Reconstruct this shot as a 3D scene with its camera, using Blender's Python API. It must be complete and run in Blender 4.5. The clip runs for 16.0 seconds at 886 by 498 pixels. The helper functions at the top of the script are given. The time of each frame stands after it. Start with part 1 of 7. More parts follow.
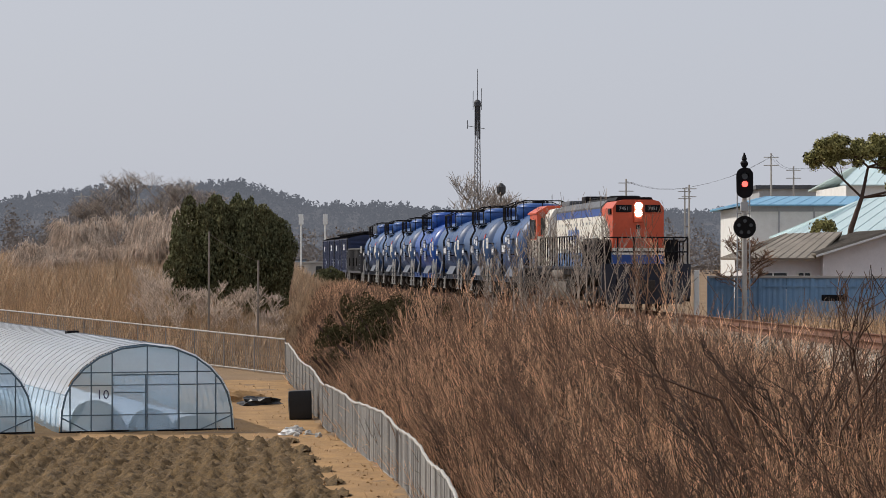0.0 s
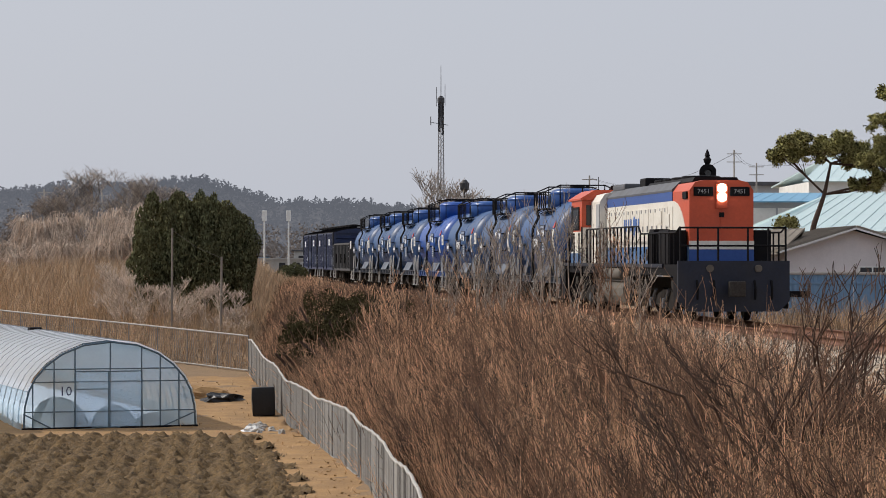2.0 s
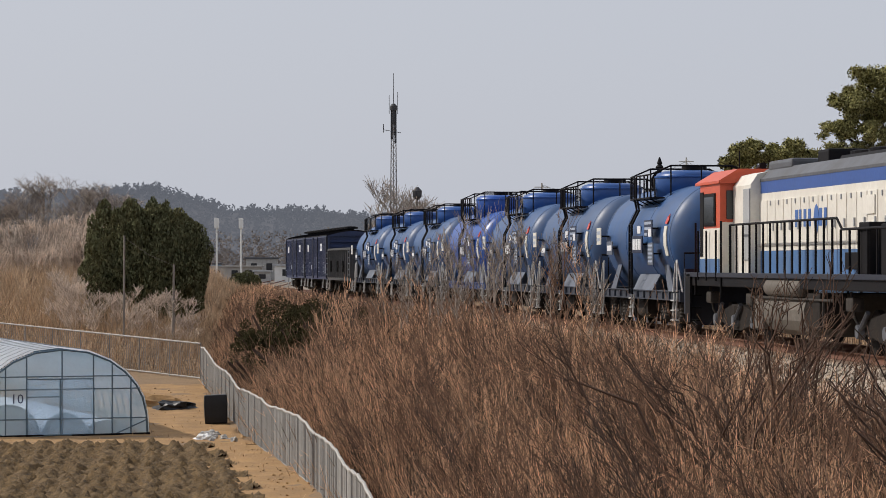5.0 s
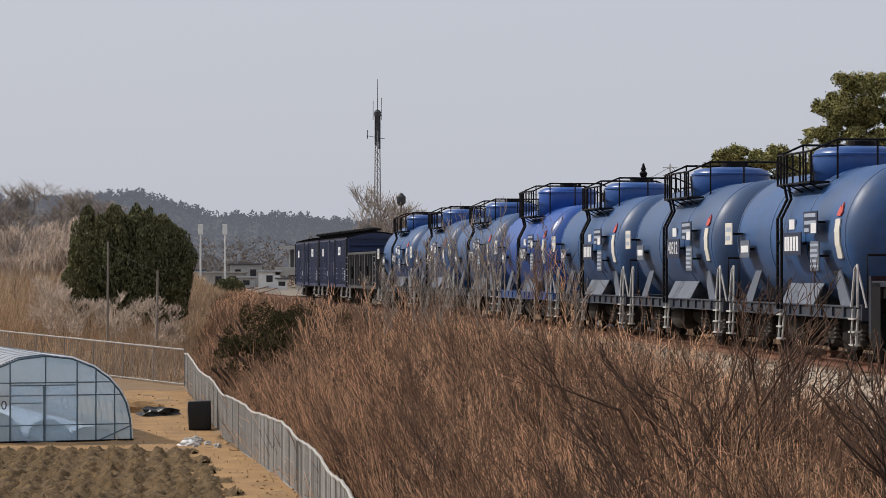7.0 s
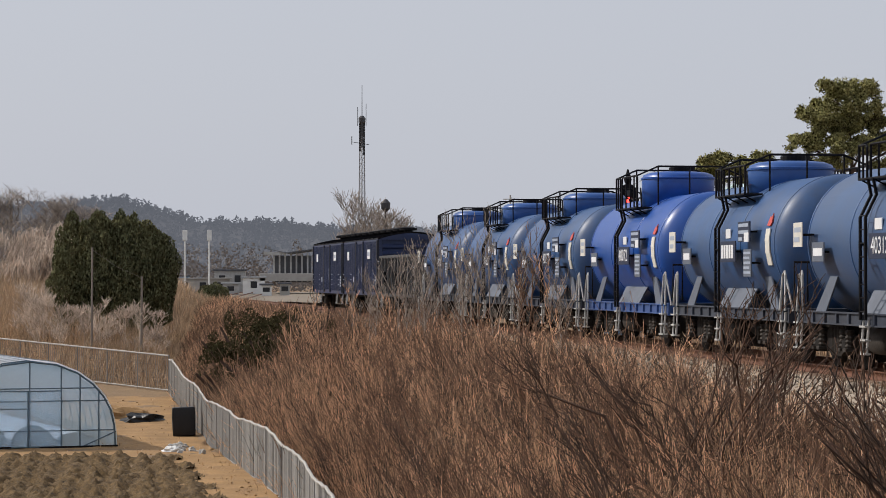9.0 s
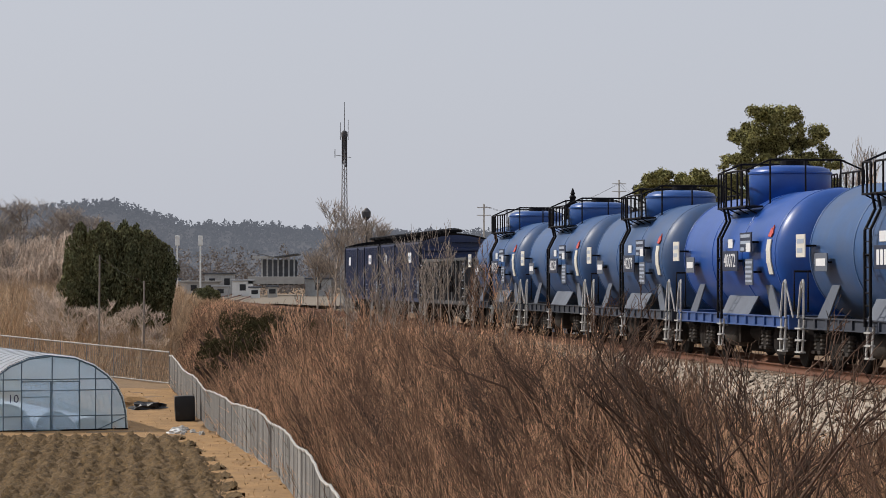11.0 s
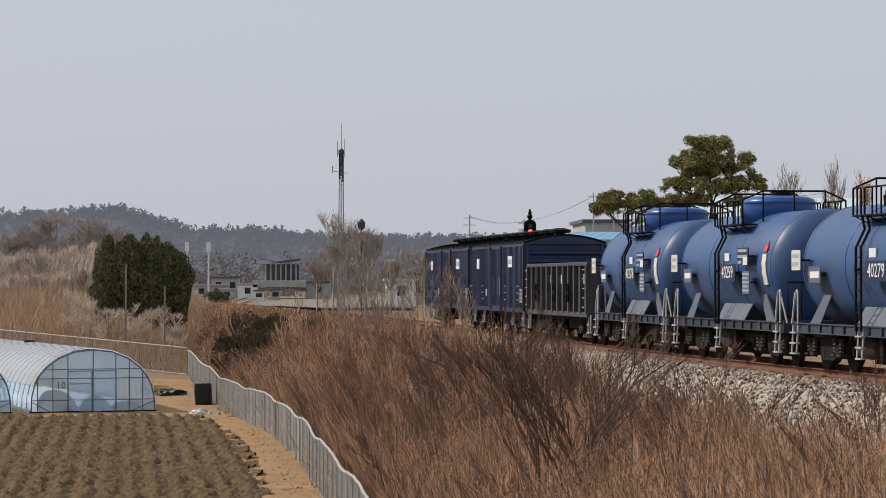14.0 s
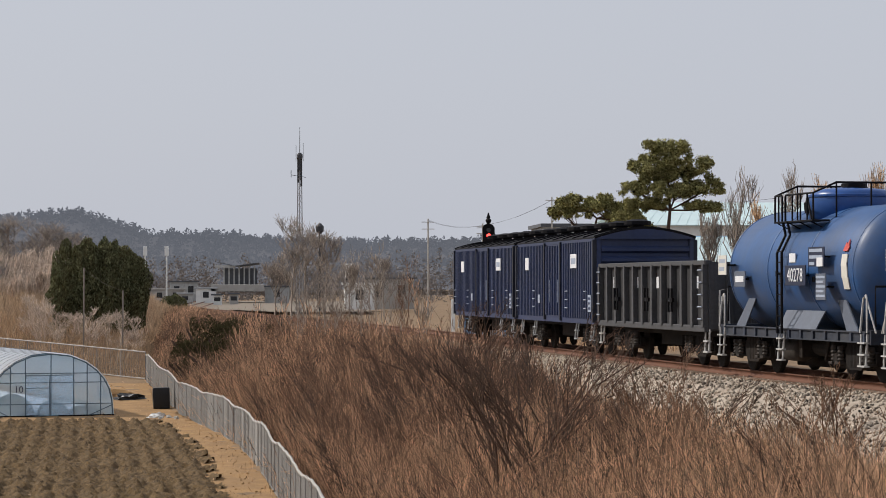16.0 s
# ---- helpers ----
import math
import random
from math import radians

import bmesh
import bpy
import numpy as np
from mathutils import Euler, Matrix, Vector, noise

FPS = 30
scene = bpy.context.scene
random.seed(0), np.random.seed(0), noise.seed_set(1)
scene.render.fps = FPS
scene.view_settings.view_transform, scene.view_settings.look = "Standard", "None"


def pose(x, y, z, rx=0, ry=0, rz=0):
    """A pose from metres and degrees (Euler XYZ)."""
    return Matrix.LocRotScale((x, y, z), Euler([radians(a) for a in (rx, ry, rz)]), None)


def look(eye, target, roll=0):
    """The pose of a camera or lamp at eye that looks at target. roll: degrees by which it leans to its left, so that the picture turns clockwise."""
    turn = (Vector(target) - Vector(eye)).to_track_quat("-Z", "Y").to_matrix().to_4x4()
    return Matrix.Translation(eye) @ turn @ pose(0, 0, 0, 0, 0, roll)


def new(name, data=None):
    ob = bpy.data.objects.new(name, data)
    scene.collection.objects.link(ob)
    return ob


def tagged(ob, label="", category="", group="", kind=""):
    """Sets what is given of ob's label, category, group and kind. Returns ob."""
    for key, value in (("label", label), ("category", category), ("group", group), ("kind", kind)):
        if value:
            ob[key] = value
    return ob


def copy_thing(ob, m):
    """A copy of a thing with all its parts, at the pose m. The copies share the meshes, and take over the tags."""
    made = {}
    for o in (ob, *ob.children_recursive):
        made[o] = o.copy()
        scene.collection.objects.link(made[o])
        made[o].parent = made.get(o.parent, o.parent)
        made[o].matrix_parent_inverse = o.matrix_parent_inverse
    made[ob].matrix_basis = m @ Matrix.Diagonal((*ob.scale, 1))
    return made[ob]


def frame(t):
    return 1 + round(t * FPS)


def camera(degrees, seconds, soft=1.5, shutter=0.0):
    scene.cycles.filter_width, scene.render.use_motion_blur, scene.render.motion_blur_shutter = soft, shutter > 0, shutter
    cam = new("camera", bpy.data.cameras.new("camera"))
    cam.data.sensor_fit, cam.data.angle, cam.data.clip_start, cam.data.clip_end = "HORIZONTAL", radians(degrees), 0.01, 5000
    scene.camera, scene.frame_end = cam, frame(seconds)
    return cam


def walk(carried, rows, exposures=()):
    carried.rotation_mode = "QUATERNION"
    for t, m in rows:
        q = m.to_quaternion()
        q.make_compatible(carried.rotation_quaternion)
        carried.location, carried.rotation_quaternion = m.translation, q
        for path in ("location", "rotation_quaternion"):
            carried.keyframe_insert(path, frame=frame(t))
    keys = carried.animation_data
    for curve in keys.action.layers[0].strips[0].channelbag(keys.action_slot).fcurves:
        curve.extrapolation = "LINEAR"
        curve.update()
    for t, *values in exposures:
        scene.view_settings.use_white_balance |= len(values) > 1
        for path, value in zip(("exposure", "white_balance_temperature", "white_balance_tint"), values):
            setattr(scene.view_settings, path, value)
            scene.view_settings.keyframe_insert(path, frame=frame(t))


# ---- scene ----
cam = camera(18.55, 16.0, soft=0.6)
# seconds, x, y, z, turn to the right, tilt up (degrees)
PATH = [
    (0.0, 0.00, 0.00, 1.70, 0.000, 0.262), (0.5, 0.00, 0.00, 1.70, 0.202, 0.225),
    (1.0, 0.00, 0.00, 1.70, 0.448, 0.213), (1.5, 0.00, 0.00, 1.70, 0.600, 0.210),
    (2.0, 0.00, 0.00, 1.70, 0.772, 0.187), (2.5, 0.00, 0.00, 1.70, 0.896, 0.245),
    (3.0, 0.00, 0.00, 1.70, 0.875, 0.251), (3.5, 0.00, 0.00, 1.70, 1.059, 0.250),
    (4.0, 0.00, 0.00, 1.70, 1.219, 0.307), (4.5, 0.00, 0.00, 1.70, 1.476, 0.373),
    (5.0, 0.00, 0.00, 1.70, 1.773, 0.346), (7.5, 0.00, 0.00, 1.70, 2.326, 0.490),
    (8.0, 0.00, 0.00, 1.70, 2.565, 0.472), (8.5, 0.00, 0.00, 1.70, 2.453, 0.541),
    (9.0, 0.00, 0.00, 1.70, 2.440, 0.601), (9.2, 0.01, -0.20, 1.70, 2.470, 0.605),
    (11.5, 0.21, -17.10, 1.87, 2.782, 0.674), (12.0, 0.24, -20.10, 1.89, 2.869, 0.707),
    (12.5, 0.30, -24.50, 1.94, 2.902, 0.688), (13.0, 0.35, -28.80, 1.98, 2.702, 0.654),
    (13.5, 0.39, -32.40, 2.01, 2.520, 0.681), (14.0, 0.40, -33.00, 2.02, 2.657, 0.686),
    (14.5, 0.40, -33.00, 2.02, 2.876, 0.729), (15.0, 0.40, -33.00, 2.02, 3.112, 0.737),
    (15.5, 0.40, -33.00, 2.02, 3.314, 0.762), (16.0, 0.40, -33.00, 2.02, 3.533, 0.772),
]
walk(cam, [(t, pose(x, y, z, 90 + up, 0, -turn)) for t, x, y, z, turn, up in PATH])

# ---- world and sun ----
SUN_AZ, SUN_EL = radians(-66), radians(38)  # azimuth from +y towards +x
world = bpy.data.worlds.new("hazy_sky")
scene.world = world
world.use_nodes = True
wn = world.node_tree
wn.nodes.clear()
w_out = wn.nodes.new("ShaderNodeOutputWorld")
w_bg = wn.nodes.new("ShaderNodeBackground")
w_sky = wn.nodes.new("ShaderNodeTexSky")
w_sky.sky_type = "NISHITA"
w_sky.sun_disc = False
w_sky.sun_elevation, w_sky.sun_rotation = SUN_EL, SUN_AZ
w_sky.air_density, w_sky.dust_density, w_sky.ozone_density = 1.0, 4.0, 1.0
w_mix = wn.nodes.new("ShaderNodeMix")
w_mix.data_type = "RGBA"
w_mix.inputs[0].default_value = 0.86  # thin uniform haze over the whole sky
w_mix.inputs[7].default_value = (5.75, 6.02, 6.78, 1)
wn.links.new(w_sky.outputs[0], w_mix.inputs[6])
wn.links.new(w_mix.outputs[2], w_bg.inputs[0])
w_bg.inputs[1].default_value = 0.1
wn.links.new(w_bg.outputs[0], w_out.inputs[0])

sun = new("sun", bpy.data.lights.new("sun", "SUN"))
sun.data.energy, sun.data.angle, sun.data.color = 3.5, radians(1.5), (1.0, 0.93, 0.84)
SUN_DIR = Vector((math.sin(SUN_AZ) * math.cos(SUN_EL), math.cos(SUN_AZ) * math.cos(SUN_EL), math.sin(SUN_EL)))
sun.matrix_world = look(SUN_DIR * 50, (0, 0, 0))


# ---- materials ----
def mat(name, color, rough=0.6, metal=0.0, var=0.15, scale=3.0, fine=40.0, bump=0.0, alt=None, alt_amount=0.0,
        island=0.0, each=0.0, spec=0.4, coord="Object", emit=0.0, other=None):
    """A surface with variation at two scales, stains of the colour alt and fine relief."""
    m = bpy.data.materials.new(name)
    m.use_nodes = True
    n, l = m.node_tree.nodes, m.node_tree.links
    b = n["Principled BSDF"]
    b.inputs["Roughness"].default_value = rough
    b.inputs["Metallic"].default_value = metal
    b.inputs["Specular IOR Level"].default_value = spec
    tc = n.new("ShaderNodeTexCoord")
    big, small = n.new("ShaderNodeTexNoise"), n.new("ShaderNodeTexNoise")
    for node, s, d in ((big, scale, 4), (small, fine, 3)):
        node.inputs["Scale"].default_value = s
        node.inputs["Detail"].default_value = d
        l.new(tc.outputs[coord], node.inputs["Vector"])
    add = n.new("ShaderNodeMath")
    add.operation = "MULTIPLY_ADD"
    add.inputs[1].default_value = 0.5
    l.new(small.outputs[0], add.inputs[0])
    half = n.new("ShaderNodeMath")
    half.operation = "MULTIPLY"
    half.inputs[1].default_value = 0.5
    l.new(big.outputs[0], half.inputs[0])
    l.new(half.outputs[0], add.inputs[2])
    last = add.outputs[0]
    for source, amount in (("island", island), ("each", each)):
        if amount:
            if source == "island":
                rnd = n.new("ShaderNodeNewGeometry").outputs["Random Per Island"]
            else:
                rnd = n.new("ShaderNodeObjectInfo").outputs["Random"]
            ma = n.new("ShaderNodeMath")
            ma.operation = "MULTIPLY_ADD"
            ma.inputs[1].default_value = amount
            l.new(rnd, ma.inputs[0])
            l.new(last, ma.inputs[2])
            sub = n.new("ShaderNodeMath")
            sub.operation = "SUBTRACT"
            sub.inputs[1].default_value = amount / 2
            l.new(ma.outputs[0], sub.inputs[0])
            last = sub.outputs[0]
    ramp = n.new("ShaderNodeMapRange")
    ramp.inputs[1].default_value, ramp.inputs[2].default_value = 0.3, 0.7
    ramp.inputs[3].default_value, ramp.inputs[4].default_value = 1 - var, 1 + var
    ramp.clamp = False
    l.new(last, ramp.inputs[0])
    mul = n.new("ShaderNodeVectorMath")
    mul.operation = "SCALE"
    mul.inputs[0].default_value = color
    l.new(ramp.outputs[0], mul.inputs["Scale"])
    col = mul.outputs[0]
    if other:  # a second shade, mixed in by a chance that is one for each object
        om = n.new("ShaderNodeMix")
        om.data_type = "RGBA"
        l.new(n.new("ShaderNodeObjectInfo").outputs["Random"], om.inputs[0])
        l.new(col, om.inputs[6])
        om.inputs[7].default_value = (*other, 1)
        col = om.outputs[2]
    if alt:
        st = n.new("ShaderNodeTexNoise")
        st.inputs["Scale"].default_value = scale * 0.7
        st.inputs["Detail"].default_value = 6
        st.inputs["Roughness"].default_value = 0.7
        l.new(tc.outputs[coord], st.inputs["Vector"])
        mr = n.new("ShaderNodeMapRange")
        mr.inputs[1].default_value, mr.inputs[2].default_value = 0.42, 0.68
        mr.inputs[4].default_value = alt_amount
        l.new(st.outputs[0], mr.inputs[0])
        mx = n.new("ShaderNodeMix")
        mx.data_type = "RGBA"
        l.new(mr.outputs[0], mx.inputs[0])
        l.new(col, mx.inputs[6])
        mx.inputs[7].default_value = (*alt, 1)
        col = mx.outputs[2]
    l.new(col, b.inputs["Base Color"])
    if bump:
        bp = n.new("ShaderNodeBump")
        bp.inputs["Strength"].default_value = bump
        bp.inputs["Distance"].default_value = 0.02
        l.new(small.outputs[0], bp.inputs["Height"])
        l.new(bp.outputs[0], b.inputs["Normal"])
    if emit:
        b.inputs["Emission Color"].default_value = (*color, 1)
        b.inputs["Emission Strength"].default_value = emit
    return m


def film_mat(name, color, clear):
    """Polythene sheet: part lets light through, part scatters it, with a soft gloss."""
    m = mat(name, color, 0.35, 0, 0.06, 1.5, 12, 0.15)
    n, l = m.node_tree.nodes, m.node_tree.links
    b, out = n["Principled BSDF"], n["Material Output"]
    tr, mix = n.new("ShaderNodeBsdfTransparent"), n.new("ShaderNodeMixShader")
    tr.inputs[0].default_value = (0.93, 0.96, 1.0, 1)
    tl, mix2 = n.new("ShaderNodeBsdfTranslucent"), n.new("ShaderNodeMixShader")
    tl.inputs[0].default_value = (*color, 1)
    mix2.inputs[0].default_value = 0.5
    l.new(b.outputs[0], mix2.inputs[1])
    l.new(tl.outputs[0], mix2.inputs[2])
    mix.inputs[0].default_value = clear
    l.new(mix2.outputs[0], mix.inputs[1])
    l.new(tr.outputs[0], mix.inputs[2])
    l.new(mix.outputs[0], out.inputs[0])
    return m


M = {
    "soil": mat("soil", (0.094, 0.058, 0.024), 0.95, 0, 0.95, 5.0, 24, 1.3, (0.175, 0.112, 0.047), 0.6),
    "path": mat("dry_path_earth", (0.33, 0.195, 0.082), 0.95, 0, 0.35, 1.1, 14, 0.8, (0.23, 0.14, 0.068), 0.75),
    "ground": mat("dry_grass_ground", (0.22, 0.145, 0.080), 0.95, 0, 0.35, 0.35, 14, 0.6, (0.16, 0.10, 0.06), 0.6),
    "ballast": mat("ballast_stone", (0.335, 0.285, 0.230), 0.9, 0, 0.45, 2.0, 18, 0.8, (0.22, 0.155, 0.11), 0.45, island=0.8),
    "rail": mat("rusty_rail", (0.125, 0.050, 0.026), 0.7, 0.3, 0.25, 2, 30),
    "sleeper": mat("sleeper_concrete", (0.25, 0.17, 0.12), 0.9, 0, 0.2, 2, 30, each=0.5),
    "blue": mat("tank_blue_paint", (0.013, 0.080, 0.245), 0.46, 0, 0.28, 0.7, 5, 0.05, (0.055, 0.080, 0.140), 0.75, spec=0.4, other=(0.040, 0.088, 0.195)),
    "freshblue": mat("fresh_blue_paint", (0.008, 0.070, 0.330), 0.36, 0, 0.15, 0.7, 5, 0.04, (0.02, 0.07, 0.22), 0.4, spec=0.5),
    "frameblue": mat("fresh_blue_frame_paint", (0.03, 0.085, 0.27), 0.5, 0, 0.2, 0.9, 8, 0.05, (0.05, 0.06, 0.1), 0.5),
    "bluedome": mat("dome_blue_paint", (0.022, 0.080, 0.27), 0.35, 0, 0.12, 0.9, 6, 0.04, each=0.3),
    "navy": mat("boxcar_navy_paint", (0.021, 0.034, 0.092), 0.5, 0, 0.25, 1.2, 10, 0.1, (0.045, 0.052, 0.080), 0.5),
    "gondoladark": mat("dark_gondola_panel", (0.016, 0.016, 0.019), 0.7, 0, 0.3, 2, 14, 0.15, (0.035, 0.032, 0.03), 0.4),
    "black": mat("black_steel", (0.007, 0.007, 0.009), 0.6, 0.0, 0.3, 2, 20, 0.1, (0.022, 0.016, 0.012), 0.35, spec=0.1),
    "under": mat("grimy_running_gear", (0.016, 0.014, 0.013), 0.85, 0.0, 0.4, 2.5, 20, 0.2, (0.05, 0.034, 0.024), 0.4, spec=0.15),
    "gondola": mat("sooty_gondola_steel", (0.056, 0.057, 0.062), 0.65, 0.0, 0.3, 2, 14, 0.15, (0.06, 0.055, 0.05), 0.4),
    "springsteel": mat("dusty_spring_steel", (0.045, 0.040, 0.036), 0.75, 0.2, 0.4, 2.5, 20, 0.2, (0.05, 0.034, 0.024), 0.4, spec=0.2),
    "framegrey": mat("grimy_frame_blue", (0.026, 0.034, 0.054), 0.75, 0, 0.35, 1.2, 10, 0.1, (0.055, 0.055, 0.058), 0.6, each=0.4),
    "navyblack": mat("dark_navy_end_paint", (0.008, 0.012, 0.027), 0.55, 0, 0.3, 1.5, 12, 0.08, (0.03, 0.028, 0.028), 0.4),
    "numberblue": mat("number_board_blue", (0.012, 0.02, 0.05), 0.5, 0, 0.1),
    "card": mat("pale_card", (0.62, 0.60, 0.54), 0.6, 0, 0.06),
    "white": mat("white_paint", (0.74, 0.74, 0.72), 0.55, 0, 0.08, 2, 20, 0.03, (0.5, 0.48, 0.43), 0.3),
    "dullwhite": mat("dirty_white_paint", (0.44, 0.44, 0.43), 0.6, 0, 0.2, 3, 20, 0.03, (0.25, 0.22, 0.19), 0.5),
    "bracket": mat("faded_blue_grey_paint", (0.112, 0.132, 0.172), 0.6, 0, 0.2, 2, 14, 0.05, (0.09, 0.10, 0.13), 0.5),
    "grey": mat("grey_paint", (0.36, 0.37, 0.38), 0.6, 0, 0.12, 2, 20),
    "sign": mat("sign_white", (0.72, 0.73, 0.75), 0.5, 0, 0.05, 3, 20),
    "signgrey": mat("sign_pale_grey", (0.33, 0.38, 0.47), 0.5, 0, 0.1, 3, 20),
    "red": mat("flame_red", (0.50, 0.065, 0.05), 0.6, 0, 0.15),
    "orange": mat("loco_orange_paint", (0.56, 0.088, 0.036), 0.42, 0, 0.10, 1.5, 12, 0.04, (0.42, 0.07, 0.035), 0.35),
    "cream": mat("loco_white_paint", (0.74, 0.71, 0.64), 0.45, 0, 0.08, 1.2, 12, 0.04, (0.50, 0.44, 0.36), 0.4),
    "royal": mat("loco_blue_paint", (0.030, 0.085, 0.30), 0.45, 0, 0.12, 1.5, 12, 0.04),
    "pale_blue": mat("loco_sill_blue", (0.062, 0.150, 0.330), 0.55, 0, 0.15, 1.5, 12, 0.05, (0.14, 0.17, 0.22), 0.4),
    "roofgrey": mat("loco_roof_grey", (0.095, 0.102, 0.118), 0.6, 0.1, 0.2, 1.5, 12, 0.08, (0.06, 0.055, 0.05), 0.6),
    "glassdark": mat("dark_cab_glass", (0.012, 0.015, 0.018), 0.12, 0, 0.05, spec=0.6),
    "lamp": mat("lit_headlamp", (1.0, 0.97, 0.88), 0.3, 0, 0.01, emit=14.0),
    "redlamp": mat("lit_red_signal_lamp", (1.0, 0.05, 0.04), 0.3, 0, 0.01, emit=5.0),
    "fuel": mat("dusty_fuel_tank", (0.135, 0.118, 0.100), 0.8, 0.1, 0.3, 1.5, 14, 0.08, (0.07, 0.058, 0.046), 0.6),
    "hoop": mat("galvanised_pipe", (0.10, 0.15, 0.19), 0.45, 0.5, 0.15, 3, 30),
    "film": film_mat("clear_film", (0.64, 0.84, 0.96), 0.56),
    "door_film": film_mat("thin_door_film", (0.72, 0.85, 0.93), 0.80),
    "roof_film": film_mat("white_roof_film", (0.78, 0.80, 0.83), 0.24),
    "fleece": mat("white_fleece", (0.80, 0.84, 0.88), 0.8, 0, 0.10, 2, 15, 0.2),
    "mesh": mat("weathered_fence_slat", (0.24, 0.232, 0.22), 0.7, 0.0, 0.2, 2, 20, 0.05, each=0.4),
    "fencetop": mat("pale_fence_rail", (0.38, 0.36, 0.335), 0.7, 0.0, 0.12, 2, 20),
    "blackbag": mat("black_plastic_sheet", (0.008, 0.008, 0.009), 0.45, 0, 0.2, 3, 14, 0.6),
    "concrete": mat("weathered_concrete", (0.40, 0.385, 0.36), 0.85, 0, 0.15, 1.5, 20, 0.15, (0.25, 0.23, 0.21), 0.4),
    "wood": mat("weathered_pole_wood", (0.22, 0.19, 0.16), 0.85, 0, 0.2, 3, 25, 0.2),
    "twig": mat("red_brown_twig", (0.375, 0.222, 0.137), 0.85, 0, 0.6, 0.6, 8, 0, (0.45, 0.30, 0.185), 0.6, island=1.3),
    "tan": mat("dead_grass_blade", (0.49, 0.33, 0.20), 0.9, 0, 0.40, 0.5, 8, 0, (0.34, 0.205, 0.11), 0.6, island=0.9),
    "reed": mat("dry_reed", (0.52, 0.375, 0.245), 0.9, 0, 0.30, 0.22, 6, 0, (0.38, 0.265, 0.165), 0.7, island=0.8),
    "greytwig": mat("grey_brown_twig", (0.27, 0.225, 0.19), 0.9, 0, 0.3, 0.6, 8, 0, island=0.8),
    "darktwig": mat("dark_bark_twig", (0.165, 0.092, 0.056), 0.9, 0, 0.4, 1, 8, 0, (0.20, 0.125, 0.08), 0.4, island=0.6),
    "stemdark": mat("dark_shrub_stem", (0.078, 0.044, 0.030), 0.9, 0, 0.4, 1, 8, 0, (0.16, 0.10, 0.065), 0.4, island=0.7),
    "paletwig": mat("pale_willow_twig", (0.60, 0.49, 0.40), 0.9, 0, 0.3, 0.6, 8, 0, (0.34, 0.24, 0.17), 0.4, island=0.7),
    "pinebark": mat("pine_bark", (0.085, 0.055, 0.042), 0.95, 0, 0.3, 3, 20, 0.4),
    "pine": mat("pine_needles", (0.255, 0.240, 0.098), 0.9, 0, 0.45, 0.8, 10, 0, (0.27, 0.245, 0.10), 0.5, island=1.0, spec=0.1),
    "juniper": mat("juniper_leaves", (0.118, 0.122, 0.066), 0.95, 0, 0.4, 0.6, 10, 0, (0.17, 0.135, 0.062), 0.5, island=0.7, spec=0.0),
    "bramble": mat("dark_bramble_leaf", (0.060, 0.056, 0.028), 0.95, 0, 0.4, 0.6, 10, 0, (0.095, 0.07, 0.04), 0.6, island=0.7, spec=0.0),
    "hillwood": mat("haze_glow_hill_wood", (0.045, 0.043, 0.045), 1.0, 0, 0.25, 0.03, 0.3, 0, (0.085, 0.074, 0.066), 0.6, island=0.5, spec=0.0),
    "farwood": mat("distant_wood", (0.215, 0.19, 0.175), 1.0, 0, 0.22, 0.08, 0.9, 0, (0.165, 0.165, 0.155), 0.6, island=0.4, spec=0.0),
    "bluewall": mat("blue_sheet_fence", (0.15, 0.29, 0.47), 0.55, 0.0, 0.10, 0.8, 12, 0.05, (0.25, 0.33, 0.42), 0.4, each=0.25),
    "plaster": mat("pale_house_plaster", (0.70, 0.665, 0.67), 0.85, 0, 0.07, 0.8, 16, 0.08, (0.46, 0.44, 0.43), 0.35),
    "tile": mat("brown_grey_roof_sheet", (0.23, 0.20, 0.165), 0.8, 0, 0.2, 1.2, 12, 0.2, (0.16, 0.14, 0.12), 0.5, each=0.4),
    "teal": mat("teal_sheet_roof", (0.54, 0.67, 0.68), 0.5, 0.0, 0.08, 0.8, 14, 0.05, each=0.15),
    "skyroof": mat("sky_blue_sheet_roof", (0.16, 0.36, 0.53), 0.5, 0.0, 0.08, 0.8, 14, 0.05),
    "window": mat("dark_window_glass", (0.03, 0.032, 0.036), 0.15, 0, 0.1),
    "tower": mat("galvanised_tower_steel", (0.30, 0.30, 0.31), 0.5, 0.5, 0.1, 2, 20),
    "antenna": mat("dark_antenna", (0.05, 0.05, 0.055), 0.6, 0.1, 0.1),
    "yard": mat("dusty_yard", (0.21, 0.175, 0.135), 0.95, 0, 0.15, 0.3, 10, 0.3, (0.24, 0.19, 0.14), 0.5),
    "digit": mat("dark_lettering", (0.02, 0.035, 0.08), 0.6, 0, 0.05),
    "emblem": mat("blue_emblem_paint", (0.05, 0.13, 0.36), 0.5, 0, 0.05),
}

# far backdrop hills: haze is put into the material as a faint glow
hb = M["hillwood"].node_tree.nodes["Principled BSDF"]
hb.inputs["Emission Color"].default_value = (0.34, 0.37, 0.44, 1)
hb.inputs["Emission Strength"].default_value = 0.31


# ---- mesh helpers ----
def finish(name, bm, material, parent=None, label="", smooth=False):
    me = bpy.data.meshes.new(name)
    bm.to_mesh(me)
    bm.free()
    if smooth:
        for p in me.polygons:
            p.use_smooth = True
    me.materials.append(M[material])
    ob = new(name, me)
    if parent:
        ob.parent = parent
    if label:
        ob["label"] = label
    return ob


